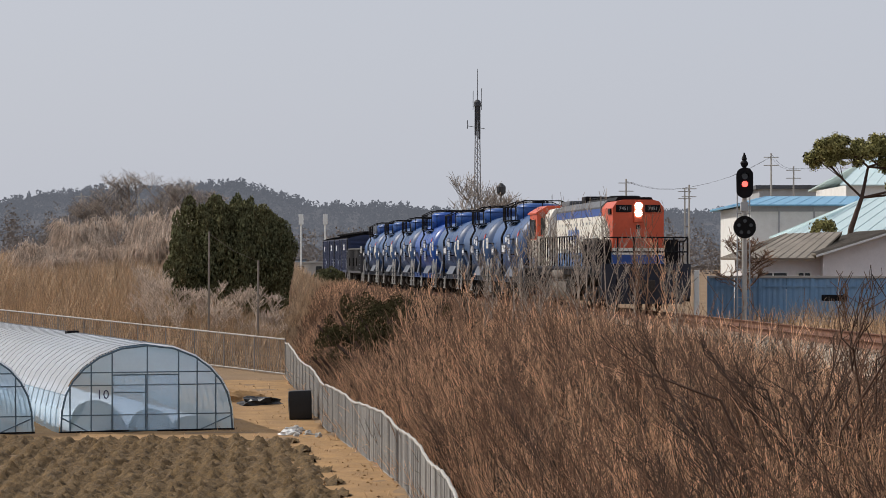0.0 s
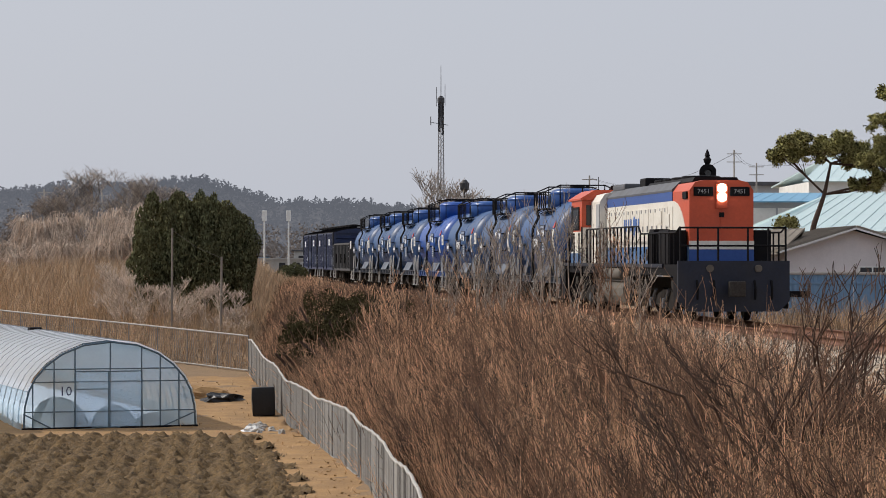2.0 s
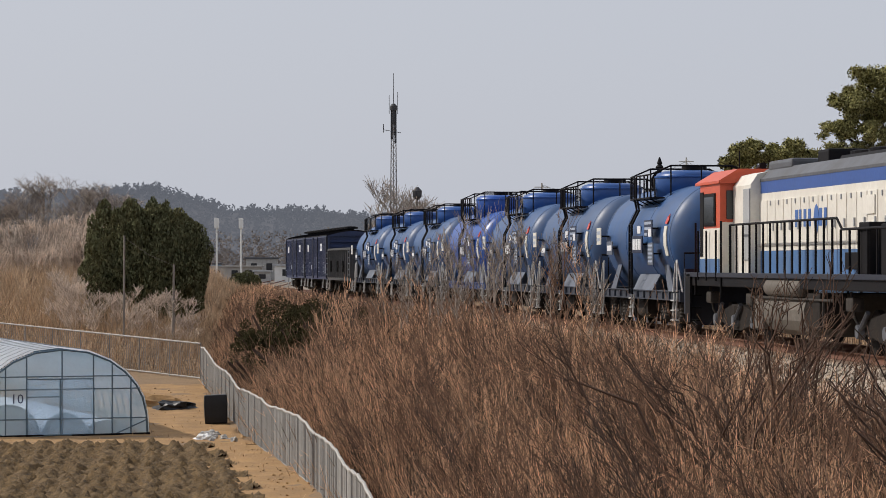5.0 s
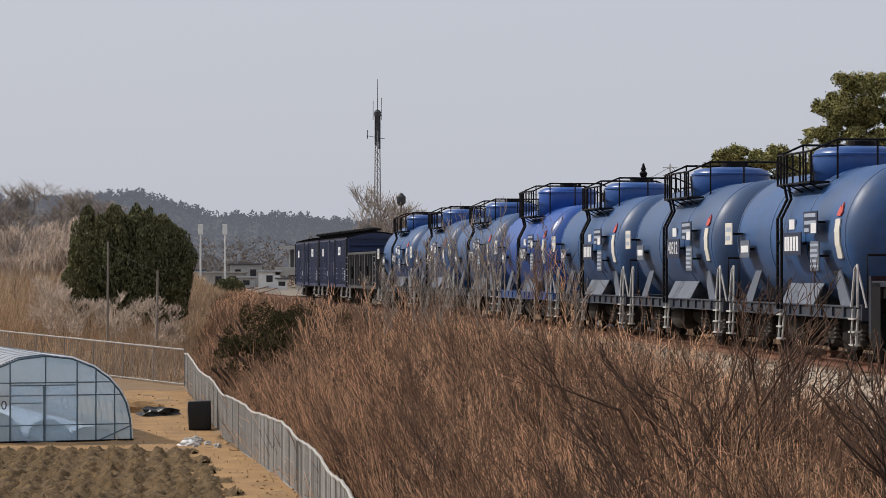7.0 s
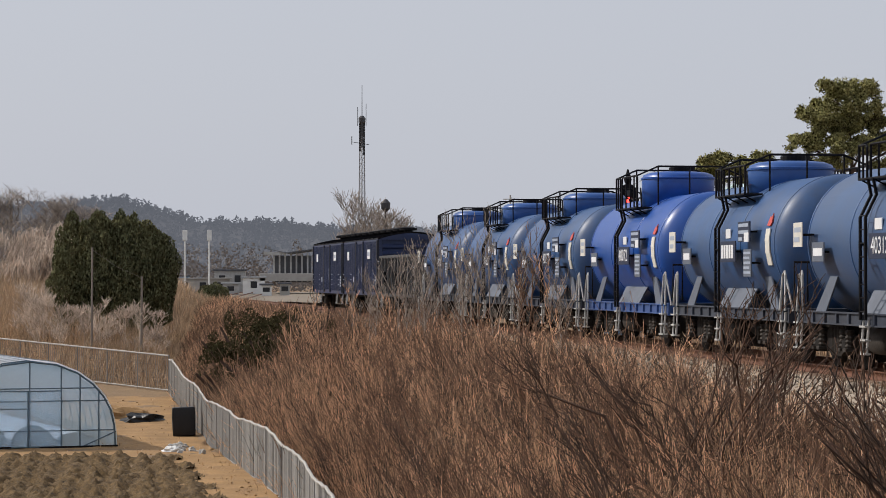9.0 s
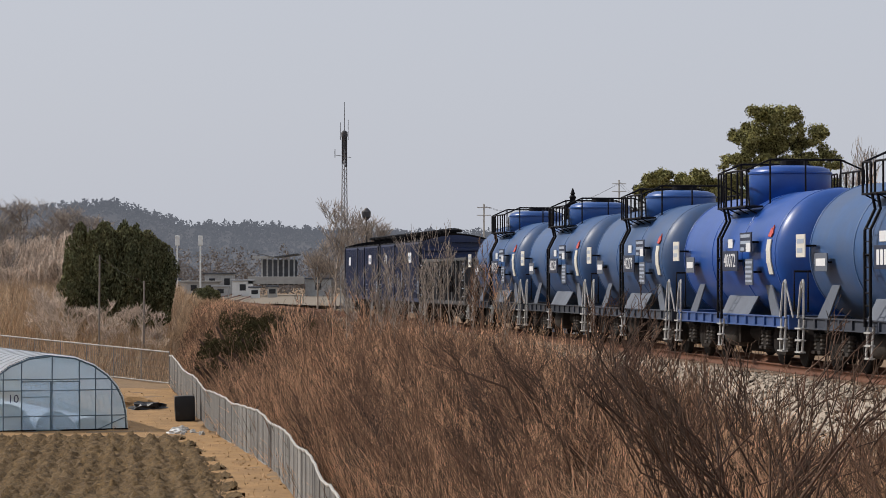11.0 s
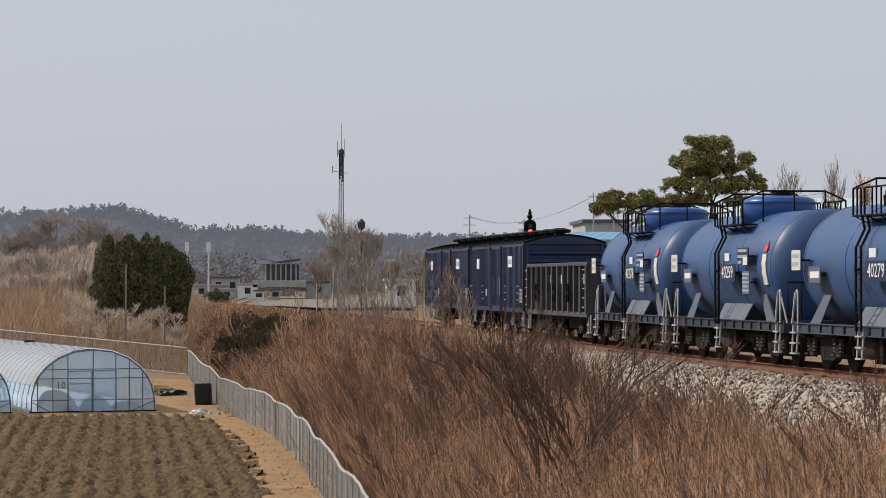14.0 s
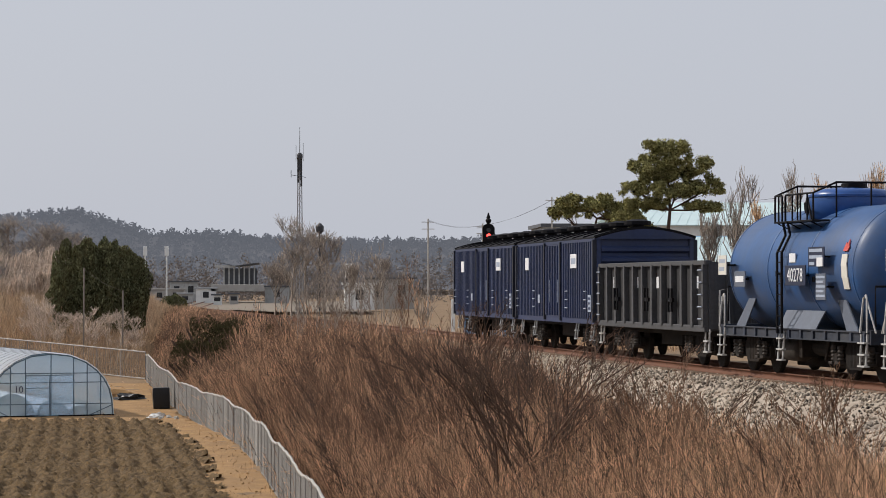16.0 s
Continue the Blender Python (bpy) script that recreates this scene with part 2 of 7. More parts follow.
def part(name, bm, material, parent, label="", smooth=False):
    return finish(name, bm, material, parent, label, smooth)


def share(name, me, parent, x=0, y=0, z=0, rz=0):
    """One more object on the mesh me, under parent."""
    ob = new(name, me)
    ob.parent = parent
    ob.matrix_basis = pose(x, y, z, 0, 0, rz)
    return ob


def box(bm, x0, x1, y0, y1, z0, z1, bevel=0.0):
    vs = [bm.verts.new(v) for v in ((x0, y0, z0), (x1, y0, z0), (x1, y1, z0), (x0, y1, z0),
                                    (x0, y0, z1), (x1, y0, z1), (x1, y1, z1), (x0, y1, z1))]
    fs = [bm.faces.new([vs[i] for i in f]) for f in
          ((3, 2, 1, 0), (4, 5, 6, 7), (0, 1, 5, 4), (1, 2, 6, 5), (2, 3, 7, 6), (3, 0, 4, 7))]
    if bevel:
        edges = list({e for f in fs for e in f.edges})
        bmesh.ops.bevel(bm, geom=edges, offset=bevel, segments=2, affect="EDGES", profile=0.6)
    return bm


def boxed(*a, bevel=0.0):
    return box(bmesh.new(), *a, bevel=bevel)


def rod(bm, a, b, r0, r1=None, sides=6, caps=True):
    """A tapered round bar from a to b."""
    a, b = Vector(a), Vector(b)
    r1 = r0 if r1 is None else r1
    d = (b - a).normalized()
    u = d.orthogonal().normalized()
    v = d.cross(u)
    rings = []
    for c, r in ((a, r0), (b, r1)):
        rings.append([bm.verts.new(c + (u * math.cos(k * math.tau / sides) + v * math.sin(k * math.tau / sides)) * r)
                      for k in range(sides)])
    for k in range(sides):
        j = (k + 1) % sides
        bm.faces.new((rings[0][k], rings[0][j], rings[1][j], rings[1][k]))
    if caps and sides > 2:
        bm.faces.new(rings[0][::-1])
        bm.faces.new(rings[1])
    return bm


def tube(bm, pts, r, sides=6):
    """One bent round bar through the points."""
    pts = [Vector(p) for p in pts]
    rings = []
    u = (pts[1] - pts[0]).orthogonal().normalized()
    for k, p in enumerate(pts):
        d = (pts[min(k + 1, len(pts) - 1)] - pts[max(k - 1, 0)]).normalized()
        u = (u - d * u.dot(d)).normalized()
        v = d.cross(u)
        rings.append([bm.verts.new(p + (u * math.cos(j * math.tau / sides) + v * math.sin(j * math.tau / sides)) * r) for j in range(sides)])
    for a, b in zip(rings, rings[1:]):
        for k in range(sides):
            j = (k + 1) % sides
            bm.faces.new((a[k], a[j], b[j], b[k]))
    bm.faces.new(rings[0][::-1])
    bm.faces.new(rings[-1])
    return bm


def lathe(bm, rows, axis="z", segs=32, centre=(0, 0, 0)):
    """A body turned round an axis: rows of (along, radius)."""
    rings = []
    for h, r in rows:
        ring = []
        for k in range(segs):
            c, s = r * math.cos(k * math.tau / segs), r * math.sin(k * math.tau / segs)
            p = (c, s, h) if axis == "z" else ((s, h, c) if axis == "y" else (h, c, s))
            ring.append(bm.verts.new(Vector(p) + Vector(centre)))
        rings.append(ring)
    for r0, r1 in zip(rings, rings[1:]):
        for k in range(segs):
            j = (k + 1) % segs
            bm.faces.new((r0[k], r0[j], r1[j], r1[k]))
    bm.faces.new(rings[0][::-1])
    bm.faces.new(rings[-1])
    bmesh.ops.recalc_face_normals(bm, faces=bm.faces)
    return bm


def prism(bm, outline, axis, a, b):
    """An outline of 2D points pulled along an axis from a to b."""
    def at(p, h):
        return {"x": (h, p[0], p[1]), "y": (p[0], h, p[1]), "z": (p[0], p[1], h)}[axis]
    lo = [bm.verts.new(at(p, a)) for p in outline]
    hi = [bm.verts.new(at(p, b)) for p in outline]
    fs = [bm.faces.new(lo), bm.faces.new(hi[::-1])]
    for k in range(len(outline)):
        j = (k + 1) % len(outline)
        fs.append(bm.faces.new((lo[k], hi[k], hi[j], lo[j])))
    bmesh.ops.recalc_face_normals(bm, faces=fs)
    return bm


def lettering(name, text, size, material, parent, m):
    """Raised characters in the built-in font, centred at the pose m."""
    cu = bpy.data.curves.new(name, "FONT")
    cu.body, cu.size, cu.align_x, cu.align_y, cu.extrude = text, size, "CENTER", "CENTER", 0.004
    cu.resolution_u = 2
    tmp = bpy.data.objects.new(name, cu)
    me = bpy.data.meshes.new_from_object(tmp)
    bpy.data.objects.remove(tmp)
    me.name = name
    me.materials.clear()
    me.materials.append(M[material])
    ob = new(name, me)
    ob.parent = parent
    ob.matrix_basis = m
    return ob


def thing(name, m=None, label="", category="", group="", kind=""):
    ob = new(name)
    ob.empty_display_size = 0.2
    if m is not None:
        ob.matrix_basis = m
    return tagged(ob, label, category, group, kind)


def mesh_from(name, verts, faces, material, smooth=False):
    """A mesh object from arrays of vertices and equal-sided faces."""
    verts, faces = np.asarray(verts, np.float32), np.asarray(faces, np.int32)
    me = bpy.data.meshes.new(name)
    k = faces.shape[1]
    me.vertices.add(len(verts))
    me.vertices.foreach_set("co", verts.ravel())
    me.loops.add(faces.size)
    me.loops.foreach_set("vertex_index", faces.ravel())
    me.polygons.add(len(faces))
    me.polygons.foreach_set("loop_start", np.arange(0, faces.size, k, dtype=np.int32))
    me.polygons.foreach_set("loop_total", np.full(len(faces), k, dtype=np.int32))
    me.update(calc_edges=True)
    if smooth:
        me.polygons.foreach_set("use_smooth", np.ones(len(faces), dtype=bool))
    me.materials.append(M[material])
    return new(name, me)


rng = np.random.default_rng(7)


def twigs(starts, ends, r0, r1, bend=0.15, straight=False):
    """Arrays for many thin three-sided tapered twigs, each bent once unless straight."""
    starts, ends = np.asarray(starts, float), np.asarray(ends, float)
    n = len(starts)
    r0, r1 = np.broadcast_to(r0, n), np.broadcast_to(r1, n)
    d = ends - starts
    length = np.linalg.norm(d, axis=1, keepdims=True) + 1e-9
    mid = starts + d * 0.55 + rng.normal(0, 1, (n, 3)) * length * bend * 0.4
    up = np.tile([[0.31, 0.87, 0.38]], (n, 1))
    u = np.cross(d / length, up)
    u /= np.linalg.norm(u, axis=1, keepdims=True) + 1e-9
    v = np.cross(d / length, u)
    rings = []
    for c, r in ((starts, r0), (ends, r1)) if straight else ((starts, r0), (mid, (r0 + r1) / 2), (ends, r1)):
        for a in (0, math.tau / 3, 2 * math.tau / 3):
            rings.append(c + (u * math.cos(a) + v * math.sin(a)) * r[:, None])
    verts = np.stack(rings, 1).reshape(-1, 3)
    f = []
    for s in (0,) if straight else (0, 3):
        for k in range(3):
            j = (k + 1) % 3
            f.append((s + k, s + j, s + 3 + j, s + 3 + k))
    f = np.array(f)
    faces = (np.arange(n)[:, None, None] * (6 if straight else 9) + f[None]).reshape(-1, 4)
    return verts, faces


def blades(base, height, lean, width):
    """Arrays for many narrow dead-grass blades (two crossed strips are one narrow kite)."""
    n = len(base)
    a = rng.uniform(0, math.tau, n)
    side = np.stack([np.cos(a), np.sin(a), np.zeros(n)], 1) * np.broadcast_to(width, n)[:, None] / 2
    dirn = np.stack([np.cos(a + 1.3), np.sin(a + 1.3), np.zeros(n)], 1) * np.broadcast_to(lean, n)[:, None]
    tip = base + dirn + np.array([0, 0, 1.0]) * np.broadcast_to(height, n)[:, None]
    mid = base + dirn * 0.4 + np.array([0, 0, 0.6]) * np.broadcast_to(height, n)[:, None]
    verts = np.stack([base - side, base + side, mid + side * 0.8, mid - side * 0.8, tip + side * 0.2, tip - side * 0.2], 1).reshape(-1, 3)
    f = np.array([(0, 1, 2, 3), (3, 2, 4, 5)])
    return verts, (np.arange(n)[:, None, None] * 6 + f[None]).reshape(-1, 4)


def leaves(centres, size, upright=1.0, rise=1.0):
    """Arrays for small leaf clumps: one bent quad each, turned at random (upright below 1: standing across the view)."""
    n = len(centres)
    q = rng.normal(0, 1, (n, 3)) * (1, upright, rise)
    u = q / np.linalg.norm(q, axis=1, keepdims=True)
    v = np.cross(u, rng.normal(0, 1, (n, 3)) * (upright, 1, upright))
    v /= np.linalg.norm(v, axis=1, keepdims=True)
    s = np.broadcast_to(size, n)[:, None]
    w = np.cross(u, v)
    verts = np.stack([centres - u * s, centres + v * s * 0.45 + w * s * 0.2, centres + u * s, centres - v * s * 0.45 + w * s * 0.2], 1).reshape(-1, 3)
    return verts, np.arange(n * 4).reshape(n, 4)


def join_arrays(*sets):
    vs, fs, o = [], [], 0
    for v, f in sets:
        vs.append(v)
        fs.append(f + o)
        o += len(v)
    return np.concatenate(vs), np.concatenate(fs)


def under(ob, parent, label=""):
    ob.parent = parent
    if label:
        ob["label"] = label
    return ob


# ---- plan of the ground ----
def track_x(y):
    y = np.asarray(y, float)
    bend = np.clip(48 - y, 0, 45)  # the curve tightens towards the viewer
    far = np.clip(y - 140, 0, 120)  # and eases in the distance
    return 11.7 - 0.0833 * (y - 37.2) - 0.000167 * (y - 37.2) ** 2 + .0002 * far ** 2 + .048 * np.clip(y - 260, 0, None) + .0014 * bend ** 2 + .126 * np.clip(3 - y, 0, None)


FENCE = [(10, 2.0), (36, 0.68), (45.3, 0.23), (57, -0.4), (67, -1.2), (75, -2.2), (85, -3.54), (96, -4.85), (110.4, -6.42)]
FY, FX = [p[0] for p in FENCE], [p[1] for p in FENCE]


def fence_x(y):
    return np.interp(y, FY, FX) + np.clip(np.asarray(y) - 110.4, 0, None) * -0.02


def field_z(y):
    return np.interp(y, [0, 86, 110, 128, 160, 220, 300, 700], [-3.7, -3.7, -3.0, -1.9, -0.2, 0.4, 1.6, 2.4])


def ground_z(x, y):
    """Height of the ground: low field, bank up to the railway, level land beyond it."""
    x, y = np.asarray(x, float), np.asarray(y, float)
    low = field_z(y)
    beyond = np.clip(y - np.interp(x, [-31, -6.42], [137, 110.4]), 0, None)  # behind the wire fence
    low = low + np.interp(beyond, [0, 3, 13, 40], [0, 0.5, 1.4, 1.6]) * np.interp(y, [150, 200], [1, 0.35]) * np.interp(x, [-11, -7], [1, 0.15])
    fx, tx = fence_x(y) + 0.3, track_x(y)
    toe = tx - 4.3
    wide = np.maximum(toe - fx, 3.0)
    k = np.clip((x - (toe - wide)) / wide, 0, 1)
    bank_top = np.interp(y, [0, 70, 110, 160], [-1.45, -1.3, -1.0, -0.7])
    hump = np.sin(k * math.pi) * 0.35
    bank = low + (bank_top - low) * (k ** 0.85) + hump * (k > 0) * (k < 1)
    k2 = np.clip((x - toe) / 2.2, 0, 1)
    z = np.where(k < 1, bank, bank_top + (-0.42 - bank_top) * k2)
    far = np.clip((x - tx - 3.0) / 3.0, 0, 1)
    return z + far * -0.1 + np.clip((y - 200) / 500, 0, 1) * 0.8 * far


# ---- ground ----
def sheet(name, xs, ys, zfun, material, smooth=True):
    gx, gy = np.meshgrid(xs, ys)
    v = np.stack([gx, gy, zfun(gx, gy)], -1).reshape(-1, 3)
    nx, ny = len(xs), len(ys)
    i = (np.arange(ny - 1)[:, None] * nx + np.arange(nx - 1)[None]).ravel()
    return mesh_from(name, v, np.stack([i, i + 1, i + nx + 1, i + nx], 1), material, smooth)


def rough(x, y, scale, amount):
    return np.array([noise.noise((a * scale, b * scale, 3.1)) for a, b in zip(np.ravel(x), np.ravel(y))]).reshape(np.shape(x)) * amount


gxs = np.concatenate([[-900, -500, -300, -200, -140, -100, -80, -60, -50, -40, -32], np.arange(-26, 30, 0.8), [31, 34, 38, 44, 52, 64, 80, 110, 160, 240, 400, 900]])
gys = np.concatenate([[-300, -150, -80, -50], np.arange(-32, 150, 1.6), np.arange(150, 230, 5), [240, 260, 300, 360, 450, 600, 900, 1500, 2600]])
ground = sheet("ground", gxs, gys, lambda x, y: ground_z(x, y) + rough(x, y, 0.5, 0.14), "ground")
tagged(ground, "dry brown grassy land with a railway bank", "ground", kind="structure")

# ploughed field: clods in furrows, and the bare path round it
FIELD_TURN = radians(4)


def clods(x, y):
    z = np.full(x.shape, -3.62)
    row = x * math.cos(FIELD_TURN) + y * math.sin(FIELD_TURN)
    z += 0.045 * np.sin(row * math.tau / 0.64 + rough(x, y, 1.3, 2.2)) * (1 + rough(x + 9, y, .25, .9))
    lumps = np.clip(rough(x, y * 1.3, 3.1, 1.0), -.15, 1) * .09 + np.clip(rough(x, y * 1.6 + 30, 5.1, 1.0), -.1, 1) * .13 + np.clip(rough(x + 40, y * 1.7, 7.6, 1.0), -.1, 1) * .15
    return z + lumps + rough(x, y, 11.0, 0.05) + rough(x, y, 0.6, 0.08)


field = sheet("ploughed_field", np.arange(-20, 0.4, 0.075), np.arange(15, 81.3, 0.13), clods, "soil", False)
# cut the field back from the path beside the fence
fbm = bmesh.new()
fbm.from_mesh(field.data)
bmesh.ops.delete(fbm, geom=[v for v in fbm.verts if v.co.x > fence_x(v.co.y) - 1.5 - 0.22 * math.sin(v.co.y * 1.7)], context="VERTS")
fbm.to_mesh(field.data)
fbm.free()
tagged(field, "ploughed brown soil with rough clods and furrows", "field", kind="structure")


def path_z(x, y):
    return field_z(y) + 0.055 + rough(x, y, 1.1, 0.05) + rough(x, y, 3.5, 0.03)


p1 = sheet("earth_path", np.arange(-30, 1.9, 0.35), np.arange(81.0, 108, 0.4), path_z, "path")
p2 = sheet("earth_path", np.arange(-2.2, 0.01, 0.2), np.arange(12, 81.2, 0.5), path_z, "path")
for v in p2.data.vertices:
    v.co.x += float(fence_x(v.co.y)) - 0.06
for v in p1.data.vertices:
    v.co.x = min(v.co.x, float(fence_x(v.co.y)) - 0.06)
tagged(p1, "bare ochre earth round the plastic greenhouses", "path", kind="structure")
tagged(p2, "bare ochre earth path along the fence", "path", kind="structure")

n = 500
ty = np.where(rng.random(n) < .5, rng.uniform(81.5, 108, n), rng.uniform(36, 82, n))
tx = np.where(ty > 81.5, fence_x(ty) - rng.random(n) ** 1.6 * 9, fence_x(ty) - rng.uniform(.1, 1.9, n))
tz = path_z(tx, ty)
th = rng.uniform(.03, .13, n)
tufts = mesh_from("path_grass", *blades(np.stack([tx, ty, tz - .01], 1), th, th * .8, .02), "tan")
tagged(tufts, "short dead grass on the bare path", "grass", kind="stuff")
n = 350
py = rng.uniform(36, 106, n)
px = np.where(py > 81, fence_x(py) - rng.random(n) * 6, fence_x(py) - rng.uniform(.05, 1.9, n))
pc = np.stack([px, py, path_z(px, py)], 1)
pv = np.array([(1, 0, 0), (0, 1, 0), (-1, 0, 0), (0, -1, 0), (0, 0, .8), (0, 0, -.5)], float)[None] * rng.uniform(.015, .05, (n, 1, 1)) * rng.uniform(.6, 1.3, (n, 6, 1)) + pc[:, None]
pf = np.array([(0, 1, 4), (1, 2, 4), (2, 3, 4), (3, 0, 4), (1, 0, 5), (2, 1, 5), (3, 2, 5), (0, 3, 5)])
crumbs = mesh_from("path_clods", pv.reshape(-1, 3), (np.arange(n)[:, None, None] * 6 + pf[None]).reshape(-1, 3), "path")
tagged(crumbs, "crumbs of dry earth on the path", "soil", kind="stuff")

# ---- railway track ----
track = thing("railway_track", None, "single ballasted track with rusty rails", "railway track", kind="structure")
TY = np.arange(-45, 420, 2.5)


def along(y):
    d = Vector((float(track_x(y + .5) - track_x(y - .5)), 1, 0)).normalized()
    return d, Vector((d.y, -d.x, 0))


def strip(profile, ys=TY):
    """A profile of (across, height) drawn along the track."""
    v = []
    for y in ys:
        _, r = along(y)
        for a, h in profile:
            v.append((track_x(y) + r.x * a, y + r.y * a, h))
    k, f = len(profile), []
    for i in range(len(ys) - 1):
        for j in range(k - 1):
            o = i * k + j
            f.append((o, o + 1, o + k + 1, o + k))
    return v, f


v, f = strip([(-4.4, -1.62), (-3.6, -1.05), (-2.2, -0.34), (-1.7, -0.22), (-0.4, -0.20), (0.4, -0.20), (1.7, -0.22), (2.2, -0.34), (3.4, -0.62)])
bed = mesh_from("ballast_bed", v, f, "ballast", True)
under(bed, track, "pale grey ballast shoulder")
for side in (-1, 1):
    c = side * 0.75
    v, f = strip([(c - .07, -.17), (c - .07, -.14), (c - .01, -.12), (c - .01, -.04), (c - .037, -.03), (c - .037, 0),
                  (c + .037, 0), (c + .037, -.03), (c + .01, -.04), (c + .01, -.12), (c + .07, -.14), (c + .07, -.17)])
    under(mesh_from("rail", v, f, "rail"), track)
sleeper_me = boxed(-1.25, 1.25, -.12, .12, -.34, -.165, bevel=0.02)
me = bpy.data.meshes.new("sleeper")
sleeper_me.to_mesh(me)
sleeper_me.free()
me.materials.append(M["sleeper"])
for y in np.arange(4, 150, 0.6):
    d, r = along(y)
    share("sleeper", me, track, track_x(y), y, 0, -math.degrees(math.atan2(d.x, d.y)))

# loose stones over the near shoulder
n = 42000
sy = 2 + 105 * rng.random(n) ** 1.15
sa = rng.uniform(-4.4, 2.2, n)
sh = np.interp(sa, [-4.4, -3.6, -2.2, -1.7, 1.7, 2.2], [-1.62, -1.05, -.34, -.22, -.22, -.34])
size = rng.uniform(0.022, 0.058, n)
keep = ~((np.abs(np.abs(sa) - 0.75) < 0.14))
sy, sa, sh, size = sy[keep], sa[keep], sh[keep], size[keep]
n = len(sy)
c = np.stack([track_x(sy) + sa, sy + sa * 0.1, sh + 0.012], 1)
octa = np.array([(1, 0, 0), (0, 1, 0), (-1, 0, 0), (0, -1, 0), (0, 0, 1), (0, 0, -1)], float)
ov = octa[None] * (size[:, None, None] * rng.uniform(0.6, 1.3, (n, 6, 1))) + rng.normal(0, 0.006, (n, 6, 3)) + c[:, None]
of = np.array([(0, 1, 4), (1, 2, 4), (2, 3, 4), (3, 0, 4), (1, 0, 5), (2, 1, 5), (3, 2, 5), (0, 3, 5)])
stones = mesh_from("loose_ballast", ov.reshape(-1, 3), (np.arange(n)[:, None, None] * 6 + of[None]).reshape(-1, 3), "ballast")
under(stones, track)
tagged(stones, kind="stuff")


# ---- the train ----
def wheel_set(parent, y):
    bm = bmesh.new()
    for x in (-0.75, 0.75):
        lathe(bm, [(x - .065, .40), (x - .06, .43), (x + .05, .43), (x + .065, .40)], "x", 20, (0, y, 0.43))
    rod(bm, (-.8, y, .43), (.8, y, .43), .08)
    part("wheelset", bm, "under", parent)


def bogie(parent, y, axles=(-0.9, 0.9)):
    for a in axles:
        wheel_set(parent, y + a)
    lo, hi = min(axles), max(axles)
    for s in (-1, 1):
        bm = bmesh.new()
        x0, x1 = (0.93, 1.07) if s > 0 else (-1.07, -0.93)
        prism(bm, [(y + lo - .35, .36), (y + lo - .35, .62), (y + lo + .25, .66), (y - .4, .82), (y + .4, .82), (y + hi - .25, .66),
                   (y + hi + .35, .62), (y + hi + .35, .36), (y + hi - .3, .40), (y + .35, .24), (y - .35, .24), (y + lo + .3, .40)], "x", x0, x1)
        part("bogie_side_frame", bm, "under", parent)
        for a in axles:
            bm = bmesh.new()
            lathe(bm, [(x1 - .02 if s > 0 else x0 - .12, .16), (x1 + .12 if s > 0 else x0 + .02, .13)], "x", 12, (0, y + a, .45))
            part("axle_box", bm, "roofgrey" if len(axles) > 2 else "under", parent)
            if len(axles) > 2:
                bm = bmesh.new()
                rod(bm, (s * 1.14, y + a + .12, .5), (s * 1.12, y + a + .55, .82), .05)
                part("damper", bm, "roofgrey", parent)
        for k in (-.22, 0, .22):
            bm = bmesh.new()
            lathe(bm, [(.3, .09), (.42, .1), (.54, .09), (.66, .1), (.78, .09)], "z", 8, (s * 1.0, y + k, 0))
            part("bogie_spring", bm, "under", parent)
        if len(axles) == 2:
            for a in axles:
                for k in (-.2, .2):
                    bm = bmesh.new()
                    lathe(bm, [(.40, .07), (.44, .095), (.48, .07), (.52, .095), (.56, .07), (.60, .095), (.64, .07), (.68, .095), (.74, .08)], "z", 8, (s * 1.13, y + a + k, 0))
                    box(bm, s * 1.13 - .11, s * 1.13 + .11, y + a + k - .11, y + a + k + .11, .34, .40, .01)
                    part("axle_spring", bm, "springsteel", parent)
                bm = bmesh.new()
                rod(bm, (s * 1.02, y + a * .45, .34), (s * 1.02, y + a * .62, .92), .035)
                rod(bm, (s * 1.02, y + a * .45, .34), (s * .75, y + a * .48, .30), .04)
                part("brake_hanger", bm, "springsteel", parent)
    part("bogie_bolster", boxed(-1.0, 1.0, y - .2, y + .2, .55, .85, bevel=.03), "under", parent)


def coupler(parent, y, s):
    bm = boxed(-.12, .12, min(y, y + s * .55), max(y, y + s * .55), .78, 1.0, bevel=.02)
    box(bm, -.2, .2, min(y + s * .4, y + s * .55), max(y + s * .4, y + s * .55), .72, 1.05, .03)
    part("coupler", bm, "under", parent)


def plate(parent, name, x, y, z, w, h, material, lean=0.0, m2=None, bars=0):
    """A sign plate held off the side at x, facing +x."""
    bm = boxed(-.012, .012, -w / 2, w / 2, -h / 2, h / 2, bevel=.004)
    ob = part(name, bm, material, parent)
    s = 1 if x > 0 else -1
    ob.matrix_basis = pose(x, y, z, 0, -lean * s, 0)
    if bars:
        b2 = bmesh.new()
        for k in range(bars):
            zz = h * (0.5 - (k + 0.75) / (bars + 0.5))
            box(b2, s * .012, s * .017, -w * .38, w * (.38 - .14 * (k % 2)), zz - h * .10 / bars * 2, zz + h * .10 / bars * 2)
        part("lettering_block", b2, m2 or "digit", ob)
    return ob


TANK_R, TANK_Z = 1.40, 2.36
DOME_Y = 0.25  # the dome and its walkway sit a little forward


